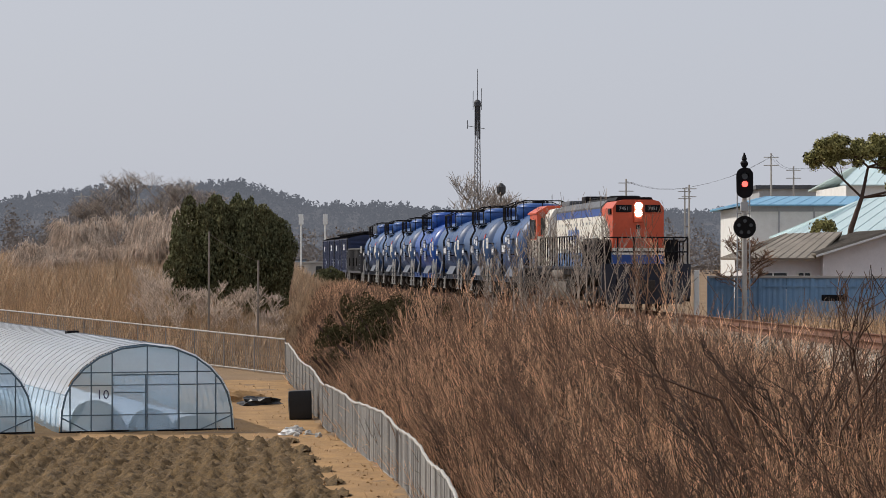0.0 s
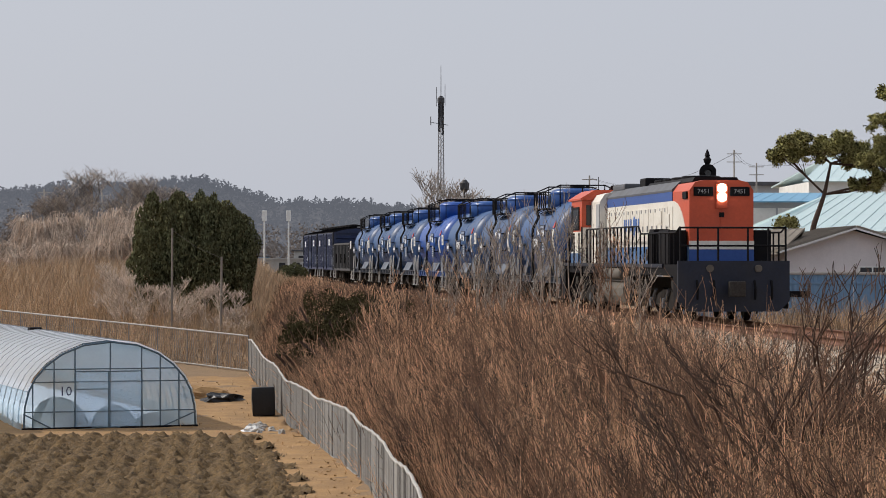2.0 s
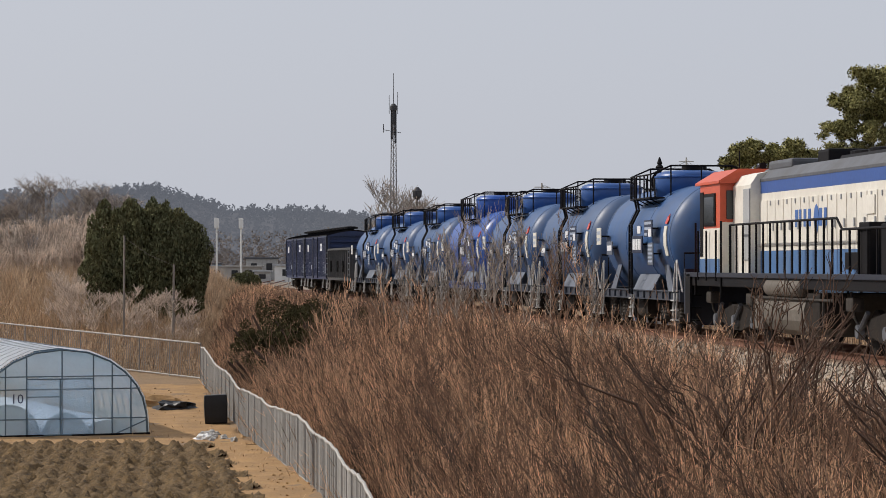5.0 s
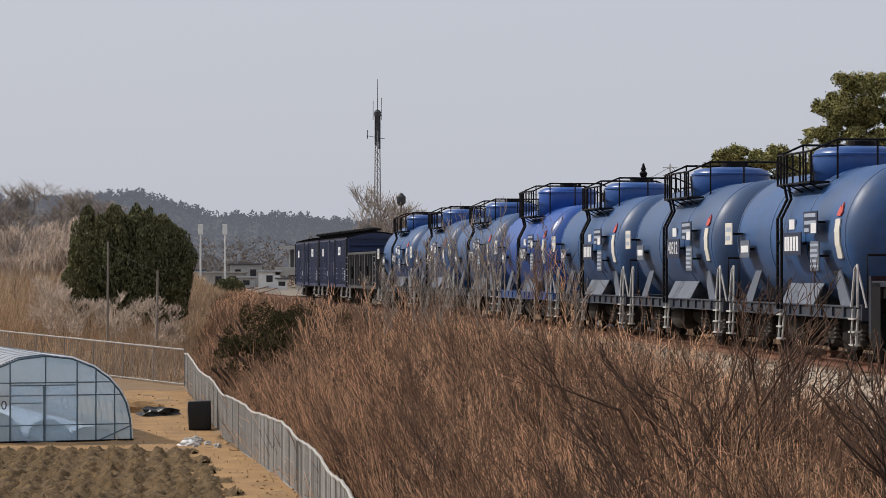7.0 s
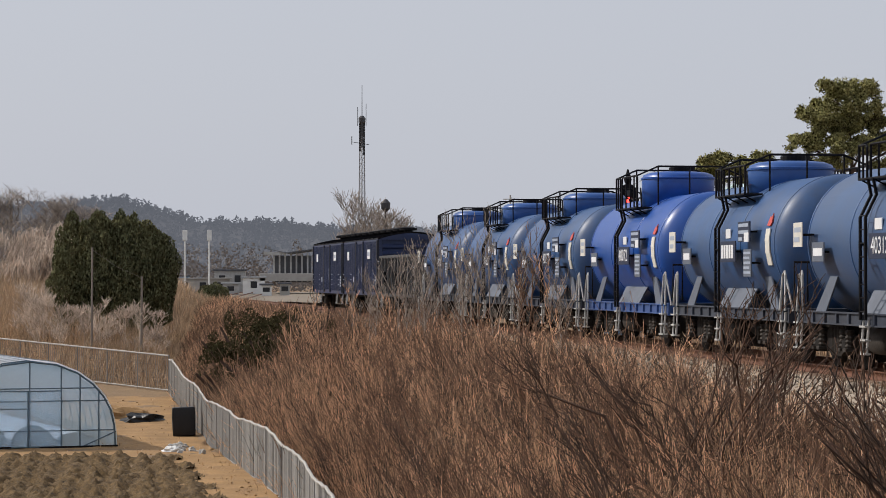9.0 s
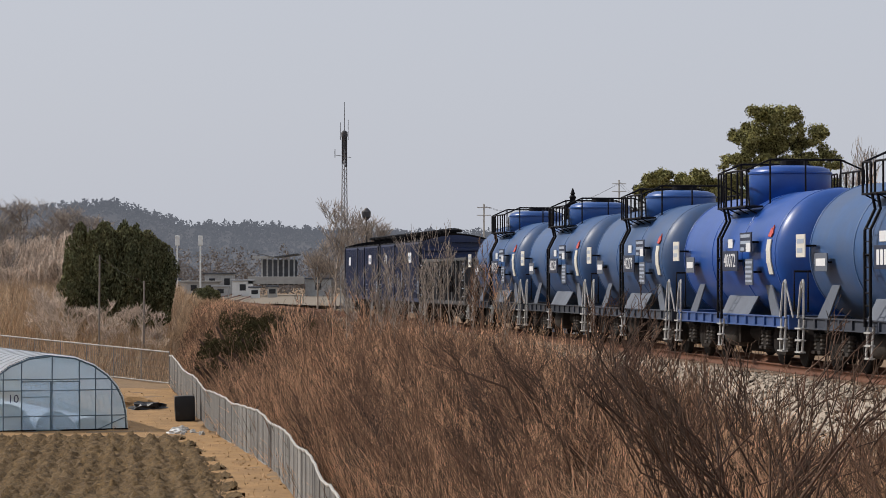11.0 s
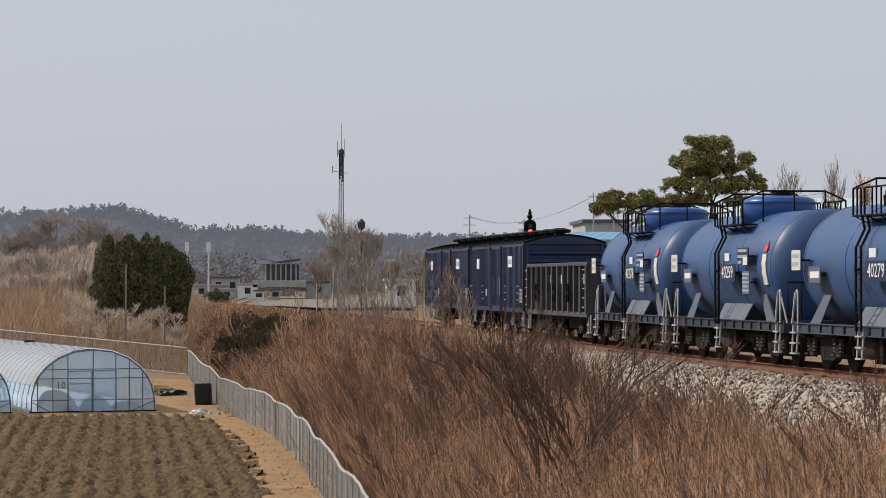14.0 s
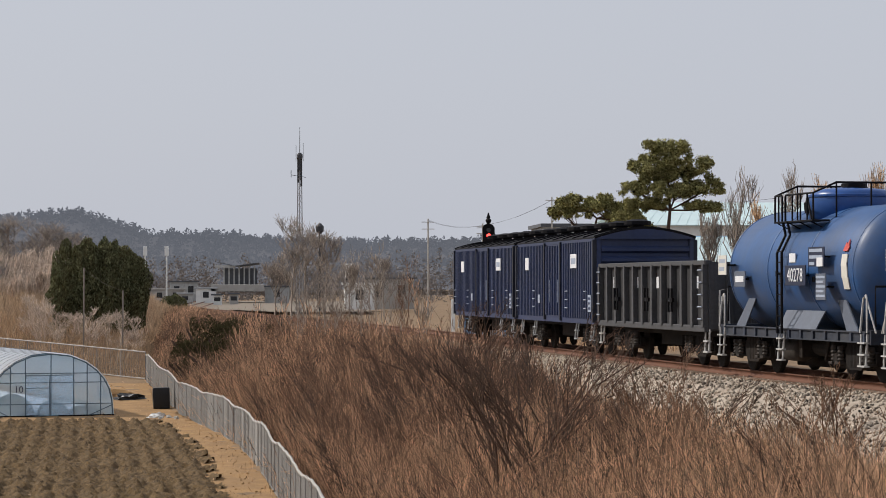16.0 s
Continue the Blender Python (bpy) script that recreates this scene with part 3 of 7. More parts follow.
def tank_car(label, paint, dome_paint, frame_paint, lift):
    """A domed tank wagon; lift raises the dome and its rails."""
    t = thing("tank_wagon", None, label, "tank wagon", "wagons of the goods train")
    # underframe
    for s in (-1, 1):
        bm = boxed(s * 1.28 - .06, s * 1.28 + .06, -5.05, 5.05, .84, 1.06, bevel=.015)
        box(bm, s * 1.28 - .10, s * 1.28 + .10, -5.05, 5.05, 1.04, 1.07, .008)
        box(bm, s * 1.28 - .10, s * 1.28 + .10, -5.05, 5.05, .83, .86, .008)
        part("sole_bar", bm, frame_paint, t)
        part("headstock", boxed(-1.35, 1.35, s * 5.05 - .09, s * 5.05 + .09, .80, 1.1, bevel=.015), frame_paint, t)
    part("centre_sill", boxed(-.3, .3, -4.95, 4.95, .70, 1.0, bevel=.02), "under", t)
    for y in (-3.4, -1.1, 1.1, 3.4):
        part("cross_member", boxed(-1.22, 1.22, y - .1, y + .1, .82, 1.02), "under", t)
    # brake gear slung below the frame
    bm = bmesh.new()
    lathe(bm, [(-1.62, .02), (-1.60, .2), (-1.5, .27), (-.55, .27), (-.45, .2), (-.43, .02)], "y", 16, (.82, 0, .58))
    part("air_reservoir", bm, "springsteel", t, "", True)
    bm = bmesh.new()
    lathe(bm, [(.3, .02), (.31, .17), (.95, .17), (.97, .08), (1.25, .05)], "y", 14, (.7, 0, .62))
    part("brake_cylinder", bm, "under", t, "", True)
    for s in (-1, 1):
        bm = bmesh.new()
        rod(bm, (s * .55, -2.3, .52), (s * .55, 2.3, .60), .03)
        rod(bm, (s * .55, -.2, .9), (s * .62, .1, .36), .035)
        rod(bm, (s * .9, 1.35, .95), (s * .9, 1.6, .34), .03)
        rod(bm, (s * 1.05, -2.0, .95), (s * 1.05, -1.75, .36), .03)
        rod(bm, (s * 1.05, 1.9, .95), (s * 1.05, 1.55, .40), .03)
        part("brake_rod", bm, "under", t)
        part("gear_box", boxed(s * .95 - .2, s * .95 + .2, .05, .28, .42, .93, bevel=.02), "under", t)
        part("valve_box", boxed(s * .8 - .22, s * .8 + .22, 1.45, 1.95, .50, .93, bevel=.03), "under", t)
    # solid block added to keep the space under the frame dark
    part("dark_fill_block", boxed(-.34, .34, -2.45, 2.45, .18, .76, bevel=.03), "under", t)
    pocket = part("stake_pocket", boxed(-.025, .025, -.05, .05, .86, 1.04), frame_paint, t)
    pocket.location = (1.36, -4.8, 0)
    for k in range(1, 26):
        share("stake_pocket", pocket.data, t, 1.36 if k < 13 else -1.36, -4.8 + (k % 13) * .8, 0)
    # barrel with dished ends
    bm = bmesh.new()
    rows = [(-4.86, .02), (-4.83, .45), (-4.75, .82), (-4.62, 1.09), (-4.47, 1.27), (-4.36, 1.355), (-4.26, TANK_R)]
    full = rows + [(-1.2, TANK_R), (1.2, TANK_R)] + [(-a, b) for a, b in rows[::-1]]
    lathe(bm, full, "y", 48, (0, 0, TANK_Z))
    part("barrel", bm, paint, t, "", True)
    for y in (-4.2, 4.2, -1.4, 1.4):
        bm = bmesh.new()
        lathe(bm, [(y - .035, TANK_R + .001), (y - .03, TANK_R + .012), (y + .03, TANK_R + .012), (y + .035, TANK_R + .001)], "y", 48, (0, 0, TANK_Z))
        part("barrel_band", bm, paint, t, smooth=True)
    # saddle brackets along the frame
    for s in (-1, 1):
        for y, w0, w1, top in ((-2.95, .7, .5, 1.72), (.35, 2.5, 2.6, 1.47), (3.15, .7, .5, 1.72)):
            edge = math.sqrt(TANK_R ** 2 - (TANK_Z - top) ** 2) + .012
            lean = 0.75 if y > 1 else (-0.75 if y < 0 else 0)
            bm = bmesh.new()
            a = [(s * 1.30, y - w0 / 2 + lean, 1.07), (s * 1.30, y + w0 / 2 + lean, 1.07), (s * edge, y + w1 / 2, top), (s * edge, y - w1 / 2, top)]
            lo = [bm.verts.new(p) for p in a]
            hi = [bm.verts.new((p[0] - s * .03, p[1], p[2])) for p in a]
            bm.faces.new(lo), bm.faces.new(hi[::-1])
            for k in range(4):
                j = (k + 1) % 4
                bm.faces.new((lo[k], hi[k], hi[j], lo[j]))
            bmesh.ops.recalc_face_normals(bm, faces=bm.faces)
            part("saddle_bracket", bm, "bracket", t)
    # dome
    bm = bmesh.new()
    lathe(bm, [(3.4 - lift, .92), (4.00, .92), (4.10, .88), (4.16, .72), (4.20, .3), (4.21, .02)], "z", 32, (0, DOME_Y, lift))
    part("dome", bm, dome_paint, t, "", True)
    bm = bmesh.new()
    lathe(bm, [(3.98, .925), (3.99, .945), (4.03, .945), (4.04, .92)], "z", 32, (0, DOME_Y, lift))
    part("dome_rim", bm, dome_paint, t)
    bm = bmesh.new()
    lathe(bm, [(4.18, .28), (4.28, .28), (4.31, .2)], "z", 16, (0, DOME_Y + .2, lift))
    part("dome_lid", bm, "black", t)
    part("valve", rod(bmesh.new(), (-.45, -.1, 4.1 + lift), (-.45, -.1, 4.32 + lift), .06), "black", t)
    for s in (-1, 1):
        bm = bmesh.new()
        lathe(bm, [(3.62, .04), (3.66, .11), (3.88, .13), (3.92, .09), (4.0, .08)], "z", 12, (s * .62, DOME_Y - 1.0, 0))
        rod(bm, (s * .62, DOME_Y - .98, 3.75), (s * .5, DOME_Y - .7, 3.75), .05)
        part("vent_valve", bm, "black", t)
        part("dome_brace", rod(bmesh.new(), (s * .9, DOME_Y - .35, 3.98), (s * 1.0, DOME_Y + .25, 3.5), .022), "black", t)
    # walkways, rails round the dome and ladders
    y0, y1 = DOME_Y - 1.3, DOME_Y + 1.3
    for s in (-1, 1):
        bm = boxed(min(s * .95, s * 1.36), max(s * .95, s * 1.36), y0, y1, 3.42, 3.46, bevel=.01)
        for k in range(4):
            y = y0 + .15 + k * .76
            rod(bm, (s * 1.32, y, 3.42), (s * 1.0, y, 3.26), .016)
        part("walkway", bm, "black", t)
        for a, b in ((y0, y0 + .5), (y0 + .72, y1)):
            bm = bmesh.new()
            tube(bm, [(s * 1.33, a, 3.46), (s * 1.33, a, 4.0 + lift), (s * 1.33, a + .05, 4.04 + lift), (s * 1.33, b - .05, 4.04 + lift), (s * 1.33, b, 4.0 + lift), (s * 1.33, b, 3.46)], .024)
            part("guard_rail", bm, "black", t)
        for y in (y0 + .25, y0 + 1.2, y0 + 1.75, y0 + 2.2):
            part("guard_post", rod(bmesh.new(), (s * 1.33, y, 3.46), (s * 1.33, y, 4.04 + lift), .02), "black", t)
        e = y0 if s < 0 else y1
        bm = bmesh.new()
        tube(bm, [(1.33, e, 3.46), (1.33, e, 4.04 + lift), (.80, e, 4.27 + lift), (-.80, e, 4.27 + lift), (-1.33, e, 4.04 + lift), (-1.33, e, 3.46)], .024)
        part("guard_rail", bm, "black", t)
        for x in (-.80, 0, .80):
            part("guard_post", rod(bmesh.new(), (x, e, 3.46), (x, e, (4.27) + lift), .02), "black", t)
        LY = -.25
        bm = bmesh.new()
        for y in (LY - .16, LY + .16):
            tube(bm, [(s * 1.50, y, .95), (s * 1.50, y, 2.75), (s * 1.30, y, 3.15), (s * 1.36, y, 3.44)], .03)
        for k in range(8):
            rod(bm, (s * 1.50, LY - .16, 1.1 + k * .24), (s * 1.50, LY + .16, 1.1 + k * .24), .013)
        part("ladder", bm, "black", t)
        bm = bmesh.new()
        for y in (LY - .16, LY + .16):
            rod(bm, (s * 1.44, y, .95), (s * 1.48, y, .34), .024)
        for z in (.36, .6, .84):
            box(bm, s * 1.47 - .05, s * 1.47 + .05, LY - .19, LY + .19, z - .016, z + .016)
        part("step", bm, "dullwhite", t, "white painted foot step")
        for e in (-1, 1):
            bm = bmesh.new()
            y = e * 4.85
            for dy in (-.17, .17):
                rod(bm, (s * 1.38, y + dy, 1.02), (s * 1.42, y + dy, .34), .024)
            for z in (.36, .60, .84):
                box(bm, s * 1.41 - .06, s * 1.41 + .06, y - .2, y + .2, z - .016, z + .016)
            part("step", bm, "dullwhite", t, "white painted foot step")
            bm = bmesh.new()
            tube(bm, [(s * 1.40, y - .2, 1.05), (s * 1.36, y - .12, 1.75), (s * 1.35, y, 1.82), (s * 1.36, y + .08, 1.75), (s * 1.40, y + .2, 1.05)], .024)
            rod(bm, (s * 1.35, y, 1.80), (s * 1.32, y + e * .5, 1.05), .02)
            part("hand_rail", bm, "dullwhite", t, "white painted hand rail")
    for e in (-1, 1):
        tube_b = bmesh.new()
        tube(tube_b, [(-1.2, e * 5.0, 1.17), (-1.2, e * 5.0, 2.0), (1.2, e * 5.0, 2.0), (1.2, e * 5.0, 1.17)], .025)
        part("end_rail", tube_b, "black", t)
    # plates on both sides
    def on_barrel(name, s, y, phi, w, h, material, off=.16, m2=None, bars=0):
        """A plate held off the barrel on two arms, phi degrees above its middle."""
        c, z = math.cos(radians(phi)), math.sin(radians(phi))
        r = TANK_R + off
        ob = plate(t, name, s * r * c, y, TANK_Z + r * z, w, h, material, 0, m2, bars)
        for k in (-.3, .3):
            part("arm", boxed(min(-s * off, 0), max(-s * off, 0), k * w - .02, k * w + .02, -.02, .02), "black", ob)
        return ob

    for s in (-1, 1):
        out = (.012, .018) if s > 0 else (-.018, -.012)
        cp = on_barrel("class_plate", s, 2.45, 10, 1.0, .42, "numberblue", .2)
        for k, (y0, y1) in enumerate(((-.42, .40), (-.42, .42), (-.42, -.1))):
            part("lettering_bar", boxed(*out, y0, y1, .10 - .14 * k, .17 - .14 * k), "signgrey", cp)
        part("class_square", boxed(*((.012, .02) if s > 0 else (-.02, -.012)), .06, .44, -.21, -.02), "sign", cp)
        dp = on_barrel("data_plate", s, 2.75, -13, .62, .56, "bracket", .22)
        for k in range(5):
            part("lettering_bar", boxed(*out, -.28, .28 - .08 * (k % 2), .18 - .10 * k, .23 - .10 * k), "signgrey", dp)
        for k in range(3):
            phi = 8 - 10 * k
            c, z = math.cos(radians(phi)), math.sin(radians(phi))
            plate(t, "hazard_strip", s * (TANK_R + .015) * c, 3.72 + .03 * k, TANK_Z + (TANK_R + .015) * z, .33, .25, "card", phi)
        on_barrel("white_card", s, -4.0, 5, .6, .46, "card", .26, "signgrey", 2)
        on_barrel("small_plate", s, -3.05, -7, .8, .36, "bracket", .14, "sign", 1)
        on_barrel("small_card", s, -3.65, -5, .35, .2, "signgrey", .03)
        on_barrel("small_card", s, .35, 11, .42, .2, "sign", .02)
        for y, phi in ((-.55, -3), (1.9, -8)):
            on_barrel("side_socket", s, y, phi, .16, .12, "black", .06)
        bm = bmesh.new()
        prism(bm, [(-.15, -.11), (.10, -.12), (.16, -.03), (.10, .04), (.04, .15), (-.02, .04), (-.10, .09), (-.13, 0)], "x", -.012, .012)
        ob = part("flame_mark", bm, "red", t)
        ob.matrix_basis = pose(s * (TANK_R + .02) * math.cos(radians(20)), 3.72, TANK_Z + (TANK_R + .02) * math.sin(radians(20)), 0, -20 * s, 0)
    # brake gear
    bm = boxed(-.9, .4, -1.6, -.7, .5, .9, bevel=.04)
    lathe(bm, [(.4, .22), (1.4, .22)], "y", 14, (.75, 0, .68))
    rod(bm, (-.5, -3, .6), (-.5, 3, .6), .04)
    part("brake_gear", bm, "under", t)
    for y in (-3.45, 3.45):
        bogie(t, y)
    for s in (-1, 1):
        coupler(t, s * 5.0, s)
    return t


NUMBERS = ["", "40312", "", "40072", "40279", "40259", "40278"]
first = tank_car("blue tank wagon with dull grimy paint, dome, ladder and white steps", "blue", "bluedome", "framegrey", 0)
bright = tank_car("freshly painted bright blue tank wagon with blue underframe and tall dome", "freshblue", "freshblue", "frameblue", .2)
tanks = [first] + [bright if k == 3 else copy_thing(first, pose(0, 0, 0)) for k in range(1, 7)]
for k, t in enumerate(tanks):
    for s in (-1, 1):
        nb = plate(t, "number_board", s * 1.60, 1.15, 2.24, 1.36, .44, "numberblue")
        if NUMBERS[k]:
            lettering("number", NUMBERS[k], .42, "sign", nb, pose(s * .018, 0, -.005, 90, 0, 90 * s))
        else:
            for j in range(5):
                part("number_bar", boxed(min(s * .012, s * .018), max(s * .012, s * .018), -.54 + j * .22, -.38 + j * .22, -.14, .14), "sign", nb)
        for j in (-.3, .3):
            part("arm", boxed(min(-s * .2, 0), max(-s * .2, 0), j - .02, j + .02, -.02, .02), "black", nb)


def boxcar():
    b = thing("box_wagon", None, "dark navy ribbed steel box wagon with roof vents", "box wagon", "wagons of the goods train")
    H, W, E = 6.3, 1.42, 3.42
    bm = boxed(-W, W, -H, H, .98, 3.40)
    part("body", bm, "navy", b)
    for s in (-1, 1):
        for y0, y1 in ((-H, -1.2), (1.2, H)):
            bm = bmesh.new()
            ribs, k = [], y0 + .1
            while k < y1 - .12:
                ribs += [(k, W + .004), (k + .02, W + .085), (k + .10, W + .085), (k + .12, W + .004)]
                k += .27
            lo = [bm.verts.new((s * x, y, 1.05)) for y, x in ribs]
            hi = [bm.verts.new((s * x, y, 3.30)) for y, x in ribs]
            for j in range(len(ribs) - 1):
                bm.faces.new((lo[j], lo[j + 1], hi[j + 1], hi[j]))
            part("ribbed_side", bm, "navy", b)
        bm = boxed(s * W - .05, s * W + .05, -1.25, 1.25, 1.02, 3.32, bevel=.01)
        door = part("sliding_door", bm, "navy", b)
        k = -1.08
        while k < 1.15:
            part("door_rib", boxed(min(s * (W + .05), s * (W + .11)), max(s * (W + .05), s * (W + .11)), k - .04, k + .04, 1.1, 3.25), "navy", door)
            k += .27
        bm = bmesh.new()
        for y in (-.35, .85):
            rod(bm, (s * (W + .09), y, 1.5), (s * (W + .09), y, 2.2), .02)
        part("door_latch", bm, "signgrey", door)
        bm = bmesh.new()
        box(bm, s * W - .06, s * W + .06, -H, H, .9, 1.05)
        box(bm, s * W - .07, s * W + .07, -H, H, 3.30, 3.42)
        part("side_sill", bm, "navy", b)
        for y in (-H + .04, -1.3, 1.3, H - .04):
            part("side_post", boxed(s * W - .13, s * W + .13, y - .07, y + .07, .95, 3.35), "navyblack", b)
        plate(b, "route_card", s * (W + .10), -4.3, 2.72, .6, .40, "sign")
        plate(b, "number_plate_bars", s * (W + .10), 3.4, 2.75, .9, .42, "sign", 0, "signgrey", 1)
        plate(b, "data_plate", s * (W + .10), 5.75, 1.5, .42, .5, "signgrey", 0, "navy", 3)
        plate(b, "paper_pocket", s * (W + .10), -2.2, 1.6, .3, .26, "signgrey")
        for y in (-5.9, -3.0, 2.4, 5.2):
            for z in (1.35, 1.6, 1.85):
                part("grab_iron", rod(bmesh.new(), (s * (W + .13), y - .16, z), (s * (W + .13), y + .16, z), .018), "signgrey", b)
        for y in (-5.7, -3.4, 3.4, 5.7):
            bm = bmesh.new()
            for dy in (-.16, .16):
                rod(bm, (s * 1.38, y + dy, .95), (s * 1.42, y + dy - .12, .42), .022)
            for z in (.43, .68):
                box(bm, s * 1.4 - .05, s * 1.4 + .05, y - .3, y + .1, z - .015, z + .015)
            part("step", bm, "grey", b)
    # ends with pressed horizontal ribs
    for e in (-1, 1):
        for k in range(7):
            z = 1.25 + k * .30
            bm = bmesh.new()
            ys = (e * H - .001, e * (H + .10))
            prism(bm, [(min(ys), z - .10), (max(ys) if e > 0 else min(ys) - .0, z - .03), (max(ys), z + .05), (min(ys), z + .12)] if e > 0 else
                  [(max(ys), z - .10), (min(ys), z - .03), (min(ys), z + .05), (max(ys), z + .12)], "x", -W + .12, W - .12)
            part("end_rib", bm, "navy", b)
        for x in (-W + .05, W - .05):
            part("end_post", boxed(x - .06, x + .06, e * H - .06, e * H + .06, .95, 3.4), "navy", b)
        bm = bmesh.new()
        for k in range(14):
            a, c = k * math.tau / 14, (k + 1) * math.tau / 14
            rod(bm, (.45 + .2 * math.cos(a), e * (H + .12), 2.28 + .2 * math.sin(a)), (.45 + .2 * math.cos(c), e * (H + .12), 2.28 + .2 * math.sin(c)), .02, sides=5)
        for k in range(4):
            a = k * math.pi / 4
            rod(bm, (.45 - .2 * math.cos(a), e * (H + .12), 2.28 - .2 * math.sin(a)), (.45 + .2 * math.cos(a), e * (H + .12), 2.28 + .2 * math.sin(a)), .012, sides=5)
        rod(bm, (.45, e * H, 2.28), (.45, e * (H + .13), 2.28), .03)
        part("brake_wheel", bm, "black", b)
        coupler(b, e * 6.15, e)
    # gently arched roof
    bm = bmesh.new()
    prism(bm, [(-W * 1.05, 3.38)] + [(W * 1.05 * k / 8, 3.70 - .28 * (abs(k) / 8) ** 1.8) for k in range(-8, 9)] + [(W * 1.05, 3.38)], "y", -H - .08, H + .08)
    part("roof", bm, "black", b, "dark arched steel roof")
    for e in (-1, 1):
        bm = bmesh.new()
        prism(bm, [(-W, 3.36)] + [(W * k / 8, 3.655 - .26 * (abs(k) / 8) ** 1.8) for k in range(-8, 9)] + [(W, 3.36)], "y", e * (H + .04), e * (H + .10))
        part("end_gable", bm, "navy", b)
    for k in range(6):
        y = -H + .9 + k * 2.15
        bm = bmesh.new()
        lathe(bm, [(3.62, .18), (3.78, .18), (3.80, .40), (3.90, .40), (3.96, .16)], "z", 14, (0, y, 0))
        part("roof_vent", bm, "black", b)
    for k in range(9):
        y = -H + k * 2 * H / 8
        bm = bmesh.new()
        pr = [(W * 1.06 * j / 8, 3.715 - .28 * (abs(j) / 8) ** 1.8) for j in range(-8, 9)]
        for (x0, z0), (x1, z1) in zip(pr, pr[1:]):
            rod(bm, (x0, y, z0), (x1, y, z1), .025, sides=4, caps=False)
        part("roof_seam", bm, "black", b)
    bm = boxed(-1.2, 1.2, -H, H, .8, .99)
    box(bm, -.9, .9, -1.5, 1.0, .45, .82, .04)
    part("underframe", bm, "under", b)
    for y in (-4.4, 4.4):
        bogie(b, y)
    return b


def gondola():
    g = thing("gondola_wagon", None, "sooty open gondola wagon with upright side posts", "gondola wagon", "wagons of the goods train")
    H, W = 5.7, 1.42
    for s in (-1, 1):
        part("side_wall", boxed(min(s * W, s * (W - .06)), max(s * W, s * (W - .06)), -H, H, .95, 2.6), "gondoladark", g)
        for k in range(12):
            y = -H + .12 + k * (2 * H - .24) / 11
            bm = bmesh.new()
            prism(bm, [(y - .11, 1.0), (y + .11, 1.0), (y + .08, 2.55), (y - .08, 2.55)], "x", *((W, W + .13) if s > 0 else (-W - .13, -W)))
            part("side_post", bm, "gondola", g)
        part("top_rail", boxed(s * W - .1, s * W + .1, -H, H, 2.52, 2.64, bevel=.02), "gondola", g)
        part("bottom_rail", boxed(s * W - .1, s * W + .1, -H, H, .88, 1.04, bevel=.02), "gondola", g)
        for y in (-3.3, 0.1, 2.6):
            bm = bmesh.new()
            for dy in (-.16, .16):
                rod(bm, (s * (W + .16), y + dy, 1.35), (s * (W + .16), y + dy, 1.95), .03)
            box(bm, s * (W + .14) - .03, s * (W + .14) + .03, y - .25, y + .25, 1.6, 1.7)
            part("door_latch", bm, "black", g)
        for y, w in ((-1.45, .22), (.75, .26), (1.3, .2), (4.7, .24), (-4.1, .2)):
            bm = boxed(min(s * (W + .004), s * (W + .012)), max(s * (W + .004), s * (W + .012)), y - w / 2, y + w / 2, 1.95, 2.25)
            part("lettering_bar", bm, "sign", g)
        for e in (-1, 1):
            bm = bmesh.new()
            y = e * (H - .02)
            for k in range(5):
                part("grab_iron", rod(bmesh.new(), (s * (W + .16), y - e * .05, 1.2 + k * .3), (s * (W + .16), y - e * .4, 1.2 + k * .3), .018), "signgrey", g)
            bm.free()
            bm = bmesh.new()
            for dy in (-.18, .18):
                rod(bm, (s * 1.4, e * 5.6 + dy, .95), (s * 1.42, e * 5.6 + dy, .38), .025)
            for z in (.40, .66):
                box(bm, s * 1.42 - .05, s * 1.42 + .05, e * 5.6 - .2, e * 5.6 + .2, z - .02, z + .02)
            tube(bm, [(s * 1.2, e * 5.95, .95), (s * 1.2, e * 5.95, 1.9), (s * 1.0, e * 5.95, 1.95), (s * .95, e * 5.95, .95)], .025)
            part("step", bm, "dullwhite", g, "white painted foot step")
    for e in (-1, 1):
        part("end_wall", boxed(-W, W, e * H - .04, e * H + .04, .95, 2.6), "gondola", g)
        for x in (-.9, -.3, .3, .9):
            part("end_post", boxed(x - .08, x + .08, e * H - .14, e * H + .14, 1.0, 2.55, bevel=.01), "gondola", g)
        coupler(g, e * 5.6, e)
    part("floor", boxed(-W + .07, W - .07, -H + .05, H - .05, .9, 1.05), "gondola", g)
    bm = boxed(-1.1, 1.1, -H, H, .75, .9)
    box(bm, -.8, .8, -1.3, .9, .45, .8, .04)
    part("underframe", bm, "under", g)
    for y in (-3.8, 3.8):
        bogie(g, y)
    return g


